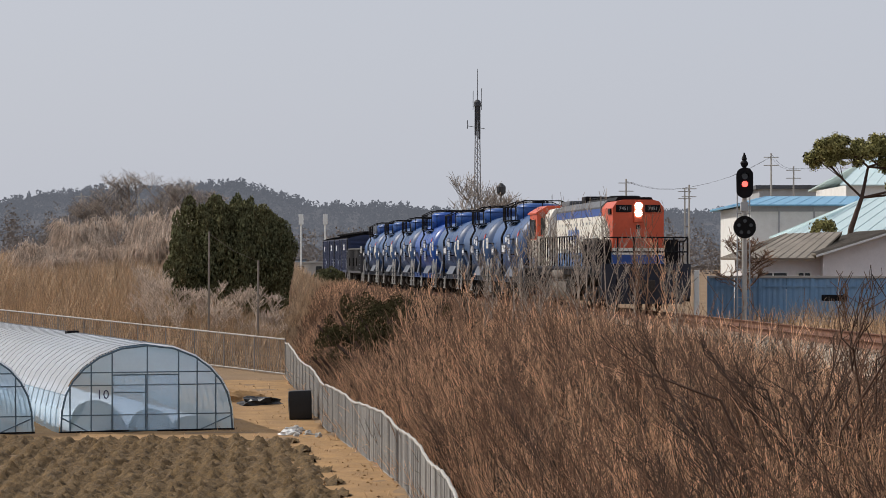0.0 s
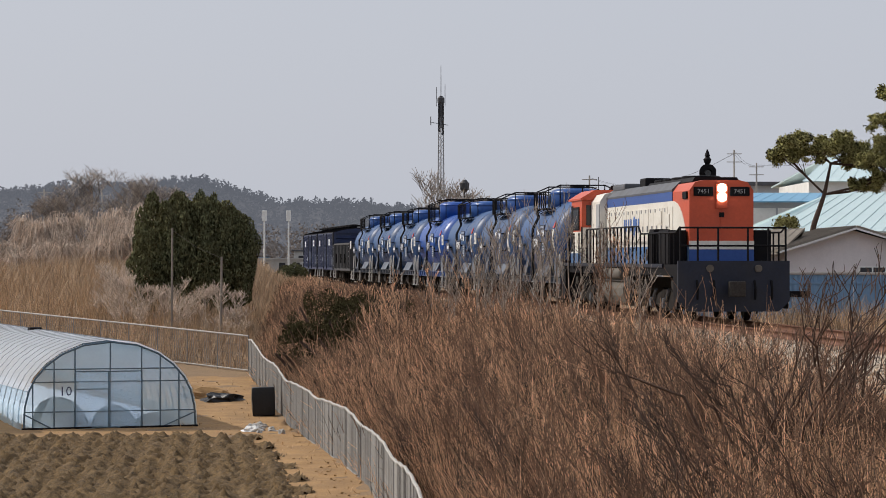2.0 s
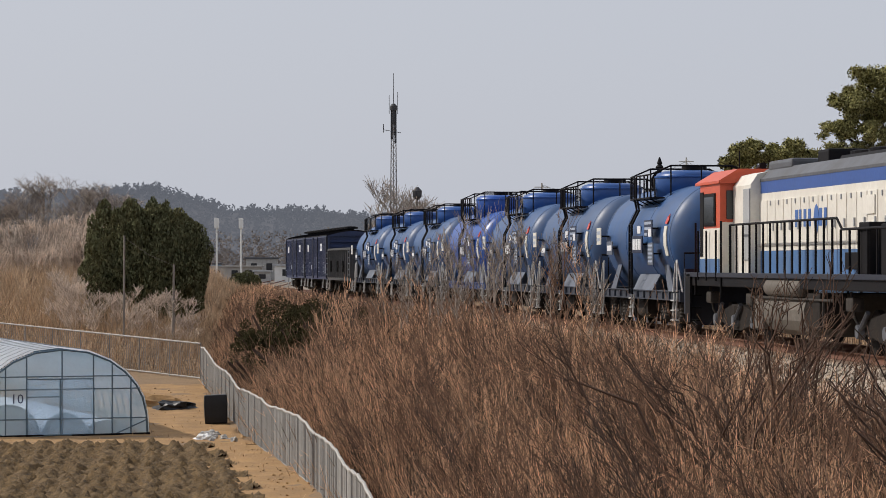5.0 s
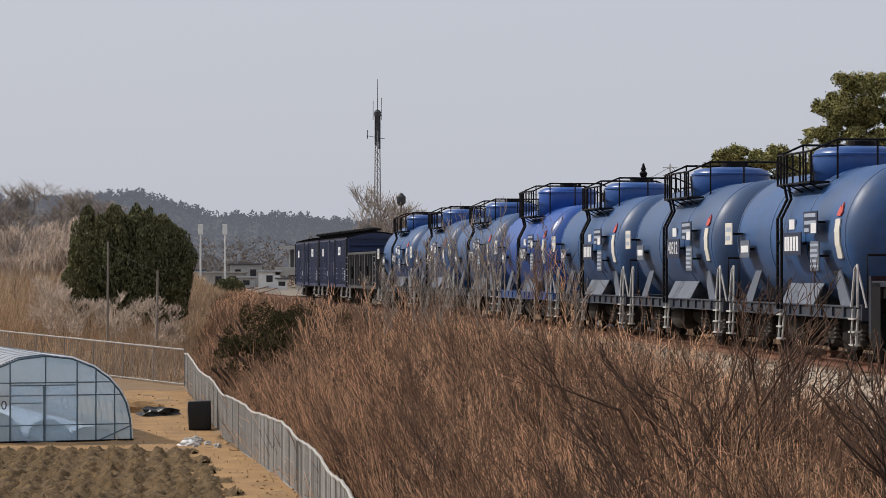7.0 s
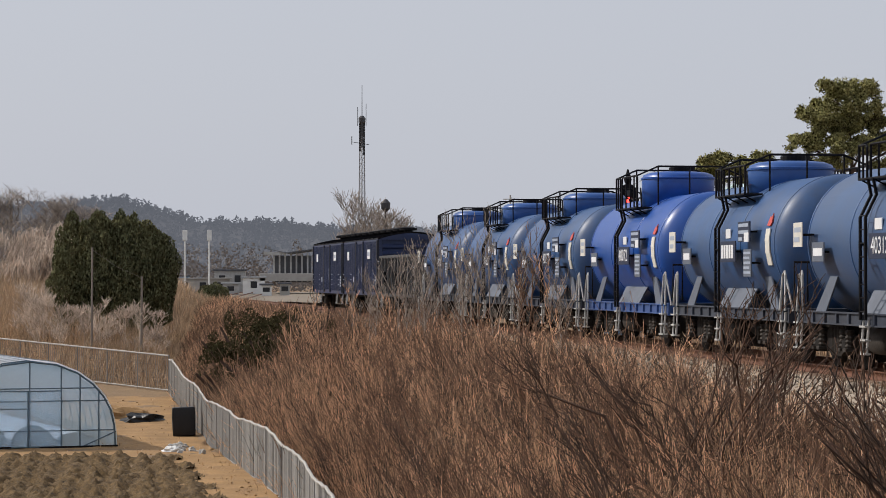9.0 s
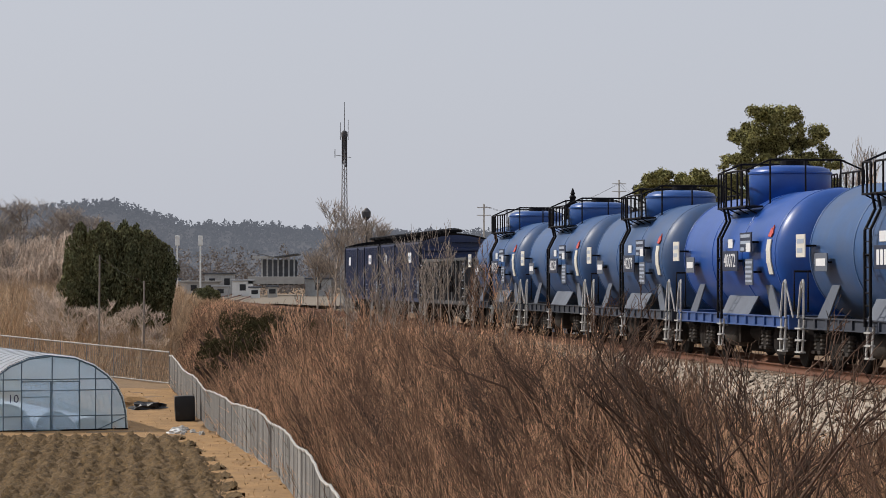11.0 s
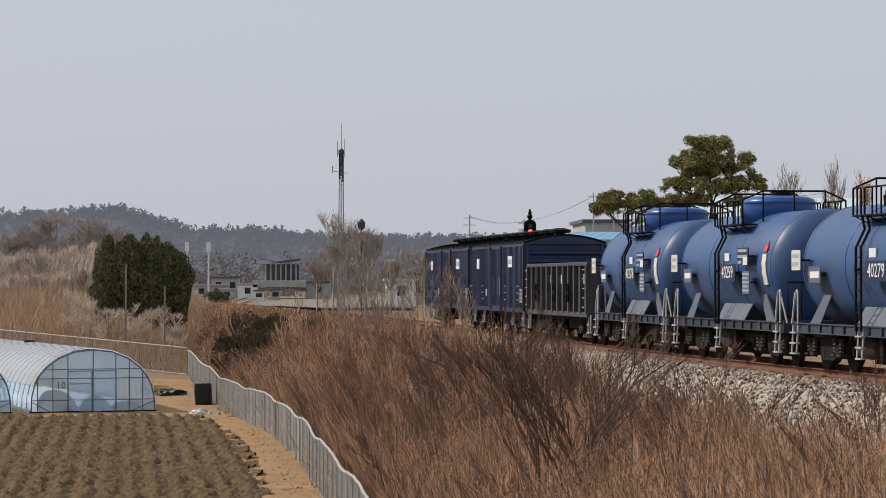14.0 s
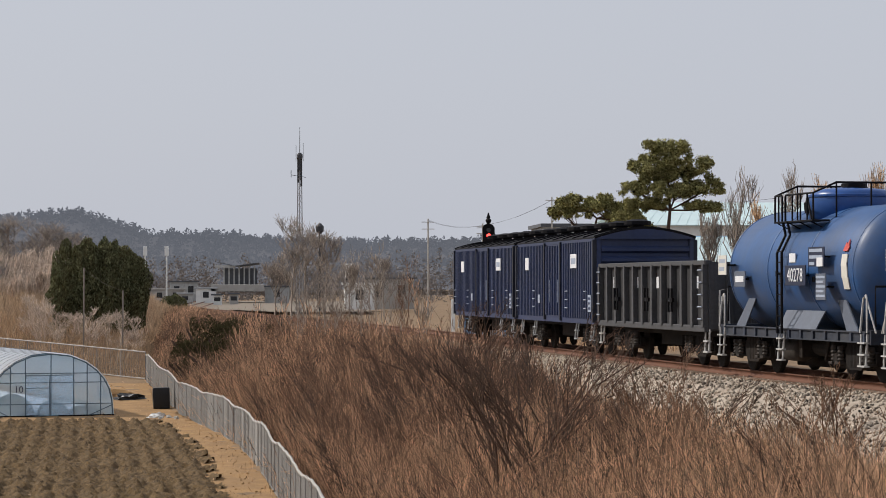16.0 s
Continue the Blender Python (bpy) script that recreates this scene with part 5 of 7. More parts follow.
# ---- fences ----
slat_bm = boxed(-.036, .036, -.008, .008, 0, 1.0)
slat_me = bpy.data.meshes.new("slat")
slat_bm.to_mesh(slat_me)
slat_bm.free()
slat_me.materials.append(M["mesh"])
fence = thing("field_fence", None, "grey slatted fence with a pale wavy top rail", "fence")
ys = np.arange(16, 110.5, 2.0)
tops = {}
for i, y in enumerate(ys):
    tops[i] = float(field_z(y)) + 1.45 + .07 * math.sin(y * .55) + rng.uniform(-.05, .05)
rest, count = bmesh.new(), 0
for i in range(len(ys) - 1):
    a, b = Vector((float(fence_x(ys[i])), ys[i], 0)), Vector((float(fence_x(ys[i + 1])), ys[i + 1], 0))
    d = (b - a).normalized()
    za, zb = float(field_z(ys[i])) - .1, float(field_z(ys[i + 1])) - .1
    bm = bmesh.new()
    rod(bm, (a.x, a.y, za - .1), (a.x, a.y, tops[i] + .03), .03)
    part("post", bm, "mesh", fence)
    bm = bmesh.new()
    mid = (a + b) / 2
    tube(bm, [(a.x, a.y, tops[i]), (mid.x, mid.y, (tops[i] + tops[i + 1]) / 2 - .03), (b.x, b.y, tops[i + 1])], .036)
    part("top_rail", bm, "fencetop", fence)
    bm = bmesh.new()
    rod(bm, (a.x, a.y, za + .12), (b.x, b.y, zb + .12), .025)
    part("bottom_rail", bm, "mesh", fence)
    n = int((b - a).length / .105)
    for k in range(n):
        t = (k + .5) / n
        p = a.lerp(b, t)
        z0, z1 = za + (zb - za) * t + .02, tops[i] + (tops[i + 1] - tops[i]) * t
        if 47 < p.y < 78 and count < 300:
            ob = share("slat", slat_me, fence, p.x, p.y, z0, math.degrees(math.atan2(d.y, d.x)) + rng.uniform(-6, 6))
            ob.scale = (1, 1, z1 - z0)
            count += 1
        else:
            q = Vector((d.x, d.y, 0)) * .036
            vs = [rest.verts.new(w) for w in ((p.x - q.x, p.y - q.y, z0), (p.x + q.x, p.y + q.y, z0), (p.x + q.x, p.y + q.y, z1), (p.x - q.x, p.y - q.y, z1))]
            vs2 = [rest.verts.new(v.co + Vector((.014, 0, 0))) for v in vs]
            rest.faces.new(vs), rest.faces.new(vs2[::-1])
            for e in range(4):
                g2 = (e + 1) % 4
                rest.faces.new((vs[e], vs2[e], vs2[g2], vs[g2]))
tagged(part("slats", rest, "mesh", fence), kind="stuff")

back = thing("wire_fence", None, "wire mesh fence with pale top rail behind the greenhouses", "fence")
P0, P1 = Vector((-6.42, 110.4, 0)), Vector((-31, 137.0, 0))
wires = bmesh.new()
nb = 18
for i in range(nb + 1):
    p = P0.lerp(P1, i / nb)
    z = float(field_z(p.y))
    bm = bmesh.new()
    rod(bm, (p.x, p.y, z - .2), (p.x, p.y, z + 1.52), .028)
    part("post", bm, "mesh", back)
    if i < nb:
        q = P0.lerp(P1, (i + 1) / nb)
        zq = float(field_z(q.y))
        bm = bmesh.new()
        rod(bm, (p.x, p.y, z + 1.5), (q.x, q.y, zq + 1.5), .035)
        part("top_rail", bm, "fencetop", back)
        bm = bmesh.new()
        rod(bm, (p.x, p.y, z + .1), (q.x, q.y, zq + .1), .03)
        part("bottom_rail", bm, "fencetop", back)
        for k in range(14):
            t = k / 14
            r = p.lerp(q, t)
            zr = z + (zq - z) * t
            rod(wires, (r.x, r.y, zr + .1), (r.x, r.y, zr + 1.5), .008, sides=3, caps=False)
        for zz in (.4, .75, 1.1):
            rod(wires, (p.x, p.y, z + zz), (q.x, q.y, zq + zz), .006, sides=3, caps=False)
tagged(part("wire_mesh", wires, "mesh", back), kind="stuff")

# ---- things along the path ----
bm = boxed(-.38, .38, -.22, .22, 0, .95, bevel=.05)
bmesh.ops.subdivide_edges(bm, edges=bm.edges, cuts=2, use_grid_fill=True)
for v in bm.verts:
    v.co += Vector((noise.noise(v.co * 3), noise.noise(v.co * 3 + Vector((5, 0, 0))), 0)) * .03
crate = finish("wrapped_crate", bm, "blackbag", None, "", True)
crate.matrix_basis = pose(-4.72, 90, -3.53, 0, -2, 4)
tagged(crate, "upright crate wrapped in black plastic beside the fence", "crate")


def lump(name, x, y, z, sx, sy, sz, material, label, category, seed):
    bm = bmesh.new()
    bmesh.ops.create_icosphere(bm, subdivisions=3, radius=1)
    for v in bm.verts:
        n = noise.noise(v.co * 1.7 + Vector((seed, 0, 0))) * .5 + noise.noise(v.co * 4 + Vector((0, seed, 0))) * .2
        v.co *= 1 + n
        v.co.x, v.co.y, v.co.z = v.co.x * sx, v.co.y * sy, max(v.co.z, -.15) * sz
    ob = finish(name, bm, material, None, "", False)
    ob.matrix_basis = pose(x, y, z)
    return tagged(ob, label, category)


lump("tarpaulin", -6.5, 96, -3.38, .78, .5, .32, "blackbag", "crumpled black tarpaulin on bare earth", "tarpaulin", 2)
lump("earth_mound", -7.4, 97.5, -3.34, 1.05, .6, .42, "path", "small heap of earth and stones", "heap", 5)
lump("white_sack", -4.75, 83.6, -3.62, .30, .2, .14, "white", "white plastic sack lying beside the fence", "sack", 8)
for k in range(12):
    lump("stone", -3.7 - rng.uniform(0, .9) - .05 * k, 82.5 + k * .35, -3.64, rng.uniform(.08, .2), .12, rng.uniform(.06, .14),
         "concrete", "pale broken stone at the foot of the fence", "stone", 20 + k)

# poles with a wire among the reeds
for x, y, top, r in ((-10.2, 118, 3.0, .05), (-8.06, 118, 1.75, .055)):
    z = float(ground_z(x, y))
    bm = bmesh.new()
    rod(bm, (0, 0, -.3), (0.03, 0, top - z), r, r * .8, 8)
    ob = finish("wooden_pole", bm, "wood")
    ob.matrix_basis = pose(x, y, z)
    tagged(ob, "thin weathered pole standing in dry reeds", "pole", "poles in the reeds")
bm = bmesh.new()
tube(bm, [(-10.17, 118, 2.9), (-9.1, 118, 2.15), (-8.05, 118, 1.7)], .008, 4)
tagged(finish("wire", bm, "wood"), "slack wire between two thin poles", "wire")

# ---- signal ----
sig = thing("railway_signal", pose(10.22, 92.0, -0.60) @ Matrix.Scale(1.065, 4), "railway colour-light signal showing red, on a pale post", "railway signal")
bm = bmesh.new()
rod(bm, (0, 0, 0), (0, 0, 5.0), .085, .075, 14)
part("post", bm, "concrete", sig)
part("foot", boxed(-.25, .25, -.25, .25, -.2, .12, bevel=.03), "concrete", sig)
bm = bmesh.new()
prism(bm, [(.27 * math.cos(a) if abs(math.cos(a)) > 0 else 0, 4.66 + (.24 if math.sin(a) > 0 else -.24) + .25 * math.sin(a)) for a in [k * math.tau / 24 for k in range(24)]], "y", -.16, -.10)
part("backboard", bm, "black", sig)
part("head", boxed(-.17, .17, -.12, .14, 4.3, 5.05, bevel=.05), "black", sig)
for z, material in ((4.86, "glassdark"), (4.62, "redlamp")):
    bm = bmesh.new()
    lathe(bm, [(-.19, .095), (-.165, .095)], "y", 18, (0, 0, z))
    part("lens", bm, material, sig, "glowing red lens" if material == "redlamp" else "unlit dark lens")
    bm = bmesh.new()
    for k in range(9):
        a, b2 = math.pi * k / 9, math.pi * (k + 1) / 9
        vs = [bm.verts.new((.115 * math.cos(q), yy, z + .115 * math.sin(q))) for q, yy in ((a, -.17), (b2, -.17), (b2, -.34), (a, -.34))]
        bm.faces.new(vs)
    part("hood", bm, "black", sig)
bm = bmesh.new()
lathe(bm, [(5.12, .03), (5.2, .10), (5.3, .13), (5.38, .06), (5.42, .09), (5.5, .06), (5.62, .02)], "z", 14)
part("finial", bm, "black", sig)
bm = bmesh.new()
lathe(bm, [(-.14, .36), (-.09, .36)], "y", 28, (0, 0, 3.25))
disc = part("round_backboard", bm, "black", sig)
for k in range(5):
    a = math.radians(90 + 72 * k)
    bm = bmesh.new()
    lathe(bm, [(-.19, .06), (-.14, .06)], "y", 12, (.2 * math.cos(a), 0, 3.25 + .2 * math.sin(a)))
    part("lens", bm, "glassdark", disc)
part("bracket", boxed(-.12, .12, -.1, .1, 3.75, 4.05, bevel=.02), "grey", sig)
bm = bmesh.new()
for x in (-.2, .2):
    rod(bm, (x, .25, .2), (x, .25, 4.4), .02)
for k in range(13):
    rod(bm, (-.2, .25, .4 + k * .3), (.2, .25, .4 + k * .3), .014)
part("ladder", bm, "grey", sig)
bm = boxed(-.09, .09, -.09, .09, 0, 1.9, bevel=.015)
mk = finish("white_post", bm, "white")
mk.matrix_basis = pose(8.55, 91.5, -.5)
tagged(mk, "square white marker post beside the track", "post")

# ---- radio tower ----
tw = thing("radio_tower", pose(2.29, 180, -0.4) @ Matrix.Scale(.965, 4), "slender steel lattice radio tower with dark antennas", "radio tower")
TOP = 11.9
legs = [(math.cos(a), math.sin(a)) for a in (.5, .5 + math.tau / 3, .5 + 2 * math.tau / 3)]


def leg_at(k, z):
    r = .34 - .17 * z / TOP
    return Vector((legs[k][0] * r, legs[k][1] * r, z))


for k in range(3):
    bm = bmesh.new()
    rod(bm, leg_at(k, 0), leg_at(k, TOP), .045, .035)
    part("leg", bm, "tower", tw)
bm = bmesh.new()
zz = np.linspace(.2, TOP, 27)
for i in range(26):
    for k in range(3):
        rod(bm, leg_at(k, zz[i]), leg_at((k + 1) % 3, zz[i + 1]), .018, sides=4, caps=False)
        rod(bm, leg_at(k, zz[i]), leg_at((k + 1) % 3, zz[i]), .016, sides=4, caps=False)
part("lattice_brace", bm, "tower", tw)
for k in range(3):
    x, y = legs[k][0] * .15, legs[k][1] * .15
    part("panel_antenna", boxed(x - .075, x + .075, y - .05, y + .05, 10.6 + .25 * k, 12.9, bevel=.02), "antenna", tw)
bm = bmesh.new()
lathe(bm, [(12.75, .12), (12.85, .24), (13.15, .24), (13.3, .1)], "z", 14)
part("antenna_ring", bm, "antenna", tw)
bm = bmesh.new()
rod(bm, (0, 0, TOP), (0, 0, 15.4), .035, .018)
for x, h in ((-.3, 13.9), (.28, 14.1)):
    rod(bm, (x, 0, 12.6), (x, 0, h), .02)
rod(bm, (-.7, 0, 11.5), (.5, 0, 11.3), .02)
rod(bm, (-.7, 0, 11.3), (-.7, 0, 11.9), .03)
part("whip_antenna", bm, "antenna", tw)

# speaker pole near the tower
bm = bmesh.new()
rod(bm, (0, 0, 0), (0, 0, 6.9), .07, .05)
sp = finish("lamp_pole", bm, "antenna")
sp.matrix_basis = pose(3.9, 182, -.4)
tagged(sp, "dark pole with a round-topped head", "pole")
bm = bmesh.new()
lathe(bm, [(6.5, .1), (6.7, .30), (7.1, .32), (7.35, .1)], "z", 12)
part("head", bm, "antenna", sp)

# ---- houses and sheds beyond the track ----
WZ = -.55


def wall_fence():
    w = thing("sheet_fence", None, "long blue corrugated sheet-metal fence with pale cap", "fence")
    a, b = Vector((9.5, 97.0, 0)), Vector((34, 93.0, 0))
    d = (b - a)
    n = int(d.length / .9)
    ang = math.degrees(math.atan2(d.y, d.x))
    bm = bmesh.new()
    wv = [(k * .9 / 18, (.018 if k % 4 in (1, 2) else 0)) for k in range(19)]
    lo = [bm.verts.new((x, -y, 0)) for x, y in wv]
    hi = [bm.verts.new((x, -y, 1.66)) for x, y in wv]
    lo2 = [bm.verts.new((x, -y + .012, 0)) for x, y in wv]
    hi2 = [bm.verts.new((x, -y + .012, 1.66)) for x, y in wv]
    for k in range(18):
        bm.faces.new((lo[k], lo[k + 1], hi[k + 1], hi[k]))
        bm.faces.new((lo2[k + 1], lo2[k], hi2[k], hi2[k + 1]))
    me = bpy.data.meshes.new("panel")
    bm.to_mesh(me)
    bm.free()
    me.materials.append(M["bluewall"])
    for k in range(n):
        p = a + d * (k / n)
        share("panel", me, w, p.x, p.y, WZ, ang)
        if k % 2 == 0:
            bm = boxed(-.05, .05, -.07, -.02, WZ, 1.18)
            ob = part("post", bm, "bluewall", w)
            ob.matrix_basis = pose(p.x, p.y, 0, 0, 0, ang)
    bm = boxed(0, d.length, -.08, .05, 1.10, 1.19, bevel=.02)
    ob = part("cap", bm, "fencetop", w)
    ob.matrix_basis = pose(a.x, a.y, 0, 0, 0, ang)
    bm = boxed(0, d.length, -.05, -.02, .78, .84)
    ob = part("rail", bm, "bluewall", w)
    ob.matrix_basis = pose(a.x, a.y, 0, 0, 0, ang)
    for x, wd in ((4.0, .9), (4.55, .2)):
        bm = boxed(x, x + wd, -.06, -.03, .30, .52, bevel=.01)
        ob = part("dark_slot", bm, "black", w)
        ob.matrix_basis = pose(a.x, a.y, 0, 0, 0, ang)


wall_fence()


def sheet_roof(name, corners, material, parent, ribs=14):
    """A ribbed roof slope from four corners: eave left, eave right, ridge right, ridge left."""
    c = [Vector(p) for p in corners]
    nrm = (c[1] - c[0]).cross(c[3] - c[0]).normalized()
    if nrm.z < 0:
        nrm = -nrm
    bm = bmesh.new()
    lo = [bm.verts.new(p) for p in c]
    hi = [bm.verts.new(p + nrm * .08) for p in c]
    bm.faces.new(lo[::-1]), bm.faces.new(hi)
    for k in range(4):
        j = (k + 1) % 4
        bm.faces.new((lo[k], lo[j], hi[j], hi[k]))
    bmesh.ops.recalc_face_normals(bm, faces=bm.faces)
    roof = part(name, bm, material, parent)
    bm = bmesh.new()
    for k in range(ribs + 1):
        a, b = c[0].lerp(c[1], k / ribs) + nrm * .09, c[3].lerp(c[2], k / ribs) + nrm * .09
        rod(bm, a, b, .018, sides=5)
    part("roof_ribs", bm, material, roof)
    return roof


def gable_wall(bm, x0, x1, y0, y1, z0, ze, zr):
    prism(bm, [(x0, z0), (x1, z0), (x1, ze), ((x0 + x1) / 2, zr), (x0, ze)], "y", y0, y1)
    return bm


def window(parent, x, y, z, w, h):
    f = part("window", boxed(x - w / 2 - .05, x + w / 2 + .05, y - .03, y + .02, z - h / 2 - .05, z + h / 2 + .05, bevel=.01), "white", parent)
    n = 2 if w < 1.2 else 3
    for k in range(n):
        a = x - w / 2 + w * k / n
        part("pane", boxed(a + .03, a + w / n - .03, y - .04, y - .028, z - h / 2, z + h / 2), "window", f)


house = thing("house", None, "low pale plastered house with brown-grey sheet roof", "house")
bm = gable_wall(bmesh.new(), 14.5, 19.7, 103.4, 111.5, WZ, 2.0, 2.74)
part("gable_wing", bm, "plaster", house)
sheet_roof("roof", [(14.15, 102.9, 1.93), (14.15, 112, 1.93), (17.1, 112, 2.84), (17.1, 102.9, 2.84)], "tile", house)
sheet_roof("roof", [(20.05, 112, 1.93), (20.05, 102.9, 1.93), (17.1, 102.9, 2.84), (17.1, 112, 2.84)], "tile", house)
part("wing", boxed(11.9, 14.5, 104.4, 110.6, WZ, 1.90), "plaster", house)
sheet_roof("roof", [(11.4, 103.7, 1.76), (14.2, 103.7, 1.76), (15.8, 107.4, 2.80), (13.6, 107.4, 2.72)], "tile", house, 8)
sheet_roof("roof", [(15.8, 111.2, 1.76), (11.4, 111.2, 1.76), (13.6, 107.4, 2.72), (15.8, 107.4, 2.80)], "tile", house, 8)
sheet_roof("roof", [(11.4, 111.2, 1.76), (11.4, 103.7, 1.76), (13.6, 107.35, 2.72), (13.6, 107.45, 2.72)], "tile", house, 6)
for s, x in ((-1, 14.15), (1, 20.05)):
    bm = bmesh.new()
    rod(bm, (x, 102.88, 1.90), (17.1, 102.88, 2.82), .05, sides=4)
    part("barge_board", bm, "white", house)
window(house, 18.05, 103.4, 1.12, 1.5, .42)
window(house, 12.7, 104.4, .95, 1.1, .6)
window(house, 13.9, 104.4, .95, .5, .6)

shed = thing("teal_shed", None, "wide white shed with teal sheet-metal roof", "shed")
part("wall", boxed(18.4, 36, 135.3, 149, -.5, 3.0), "white", shed)
sheet_roof("roof", [(18.0, 134.8, 2.95), (36.5, 134.8, 2.95), (36.5, 142, 5.1), (22.5, 142, 5.1)], "teal", shed, 26)
sheet_roof("roof", [(36.5, 149.5, 2.95), (18.0, 149.5, 2.95), (22.5, 142, 5.1), (36.5, 142, 5.1)], "teal", shed, 26)
sheet_roof("roof", [(18.0, 149.5, 2.95), (18.0, 134.8, 2.95), (22.5, 141.9, 5.1), (22.5, 142.1, 5.1)], "teal", shed, 14)

store = thing("warehouse", None, "white warehouse with sky-blue sheet roof", "warehouse")
part("wall", boxed(17.6, 40, 155, 172, -.5, 4.9), "white", store)
for x in (19.2, 21.2, 23.4):
    part("downpipe", boxed(x - .05, x + .05, 154.9, 155.0, -.5, 4.85), "grey", store)
part("wall_band", boxed(17.6, 40, 154.96, 155.0, 4.55, 4.9), "grey", store)
sheet_roof("roof", [(17.0, 154.4, 4.86), (40.5, 154.4, 4.86), (40.5, 163.5, 5.55), (19.5, 163.5, 5.55)], "skyroof", store, 30)
sheet_roof("roof", [(40.5, 172.6, 4.86), (17.0, 172.6, 4.86), (19.5, 163.5, 5.55), (40.5, 163.5, 5.55)], "skyroof", store, 30)
sheet_roof("roof", [(17.0, 172.6, 4.86), (17.0, 154.4, 4.86), (19.5, 163.4, 5.55), (19.5, 163.6, 5.55)], "skyroof", store, 10)

tall = thing("tall_shed", None, "tall white shed with pale teal roof behind the pines", "shed")
part("wall", boxed(27.5, 46, 185, 200, -.4, 6.9), "white", tall)
sheet_roof("roof", [(27.0, 184.5, 6.85), (46.5, 184.5, 6.85), (46.5, 192, 8.9), (30, 192, 8.9)], "teal", tall, 24)
sheet_roof("roof", [(46.5, 200.5, 6.85), (27.0, 200.5, 6.85), (30, 192, 8.9), (46.5, 192, 8.9)], "teal", tall, 24)
grey_shed = thing("grey_shed", None, "dark grey shed among trees", "shed")
part("wall", boxed(24.5, 31, 210, 222, -.4, 7.3), "grey", grey_shed)
part("roof", boxed(24.2, 31.3, 209.7, 222.3, 7.3, 7.6), "roofgrey", grey_shed)

# ---- station yard in the distance ----
yard = sheet("station_yard", np.arange(-30, 12, 3.0), np.arange(205, 330, 5.0), lambda x, y: ground_z(x, y) + .25 + rough(x, y, .2, .1), "yard")
tagged(yard, "pale dusty station yard", "yard", kind="structure")
canopy = thing("platform_canopy", None, "station platform canopy with dark sloping roof on pale posts", "canopy")
sheet_roof("roof", [(-7.0, 299, 4.9), (-4.6, 297.5, 4.35), (-4.2, 316, 4.35), (-6.6, 317, 4.9)], "roofgrey", canopy, 8)
sheet_roof("roof", [(-4.6, 297.5, 4.35), (-1.7, 299, 4.75), (-1.5, 317, 4.75), (-4.2, 316, 4.35)], "roofgrey", canopy, 8)
part("fascia", boxed(-7.0, -4.5, 298.0, 298.15, 4.2, 4.5, bevel=.02), "dullwhite", canopy)
for k in range(7):
    part("post", boxed(-5.9 + .62 * k - .09, -5.9 + .62 * k + .09, 300, 300.2, 1.2, 4.4), "dullwhite", canopy)
part("back_wall", boxed(-6.2, -1.9, 312, 312.3, 1.2, 4.2), "roofgrey", canopy)
part("platform_edge", boxed(-7.4, -1.0, 296, 314, 1.3, 2.15, bevel=.03), "concrete", canopy)


def hut(x, y, w, d, h, material, roof, label):
    z = float(ground_z(x, y)) + .2
    o = thing("hut", pose(x, y, z), label, "hut", "huts of the station")
    part("wall", boxed(-w / 2, w / 2, 0, d, 0, h, bevel=.02), material, o)
    part("roof", boxed(-w / 2 - .2, w / 2 + .2, -.2, d + .2, h, h + .18, bevel=.03), roof, o)
    for k in range(max(1, int(w / 1.6))):
        xx = -w / 2 + (k + .5) * w / max(1, int(w / 1.6))
        part("window", boxed(xx - .35, xx + .35, -.03, 0, h * .4, h * .8), "window", o)


hut(-8.0, 296, 2.4, 3, 1.8, "white", "grey", "small white station hut with dark window")
hut(-10.2, 287, 1.7, 2, 1.2, "dullwhite", "grey", "low pale shed beside the yard tracks")
hut(-6.2, 276, 1.0, 2, 1.1, "white", "roofgrey", "white equipment cabinet beside the yard tracks")
hut(-4.4, 281, 1.0, 2, 1.2, "concrete", "roofgrey", "grey equipment cabinet beside the yard tracks")
hut(.6, 300, 3.0, 3, 2.0, "dullwhite", "roofgrey", "pale station building with dark roof")
hut(-14.0, 306, 6.0, 3, 1.7, "concrete", "concrete", "long low concrete hut in the yard")
hut(-17.5, 312, 3.2, 3, 2.0, "bluewall", "roofgrey", "faded blue hut at the far side of the yard")
hut(-11.4, 318, 3.6, 3, 2.6, "dullwhite", "roofgrey", "pale house with dark roof beyond the yard")
hut(8.3, 222, 2.8, 4, 2.4, "white", "white", "white flat-roofed building behind trees")
hut(7.4, 224, .7, 2, 4.2, "white", "white", "narrow white stair tower")
hut(11.4, 228, 4.6, 5, 2.9, "concrete", "roofgrey", "long low grey building with dark windows")
for x in (-13.5, -11.2):
    bm = bmesh.new()
    rod(bm, (0, 0, 0), (0, 0, 5.0), .09, .07, 8)
    ob = finish("white_pole", bm, "white")
    ob.matrix_basis = pose(x, 258, .9)
    tagged(ob, "white pole with a box on top in the yard", "pole", "yard poles")
    part("box", boxed(-.22, .22, -.15, .15, 4.3, 5.3, bevel=.03), "white", ob)
for k, off in enumerate((-9, -6.2, -3.4)):
    for g2 in (-.75, .75):
        bm = bmesh.new()
        tube(bm, [(off + g2 - 4 + .00 * y, y, float(ground_z(off, y)) + .42) for y in (205, 230, 260, 300, 330)], .06, 4)
        tagged(finish("yard_rail", bm, "rail"), "rusty rail in the station yard", "rail", "yard rails")

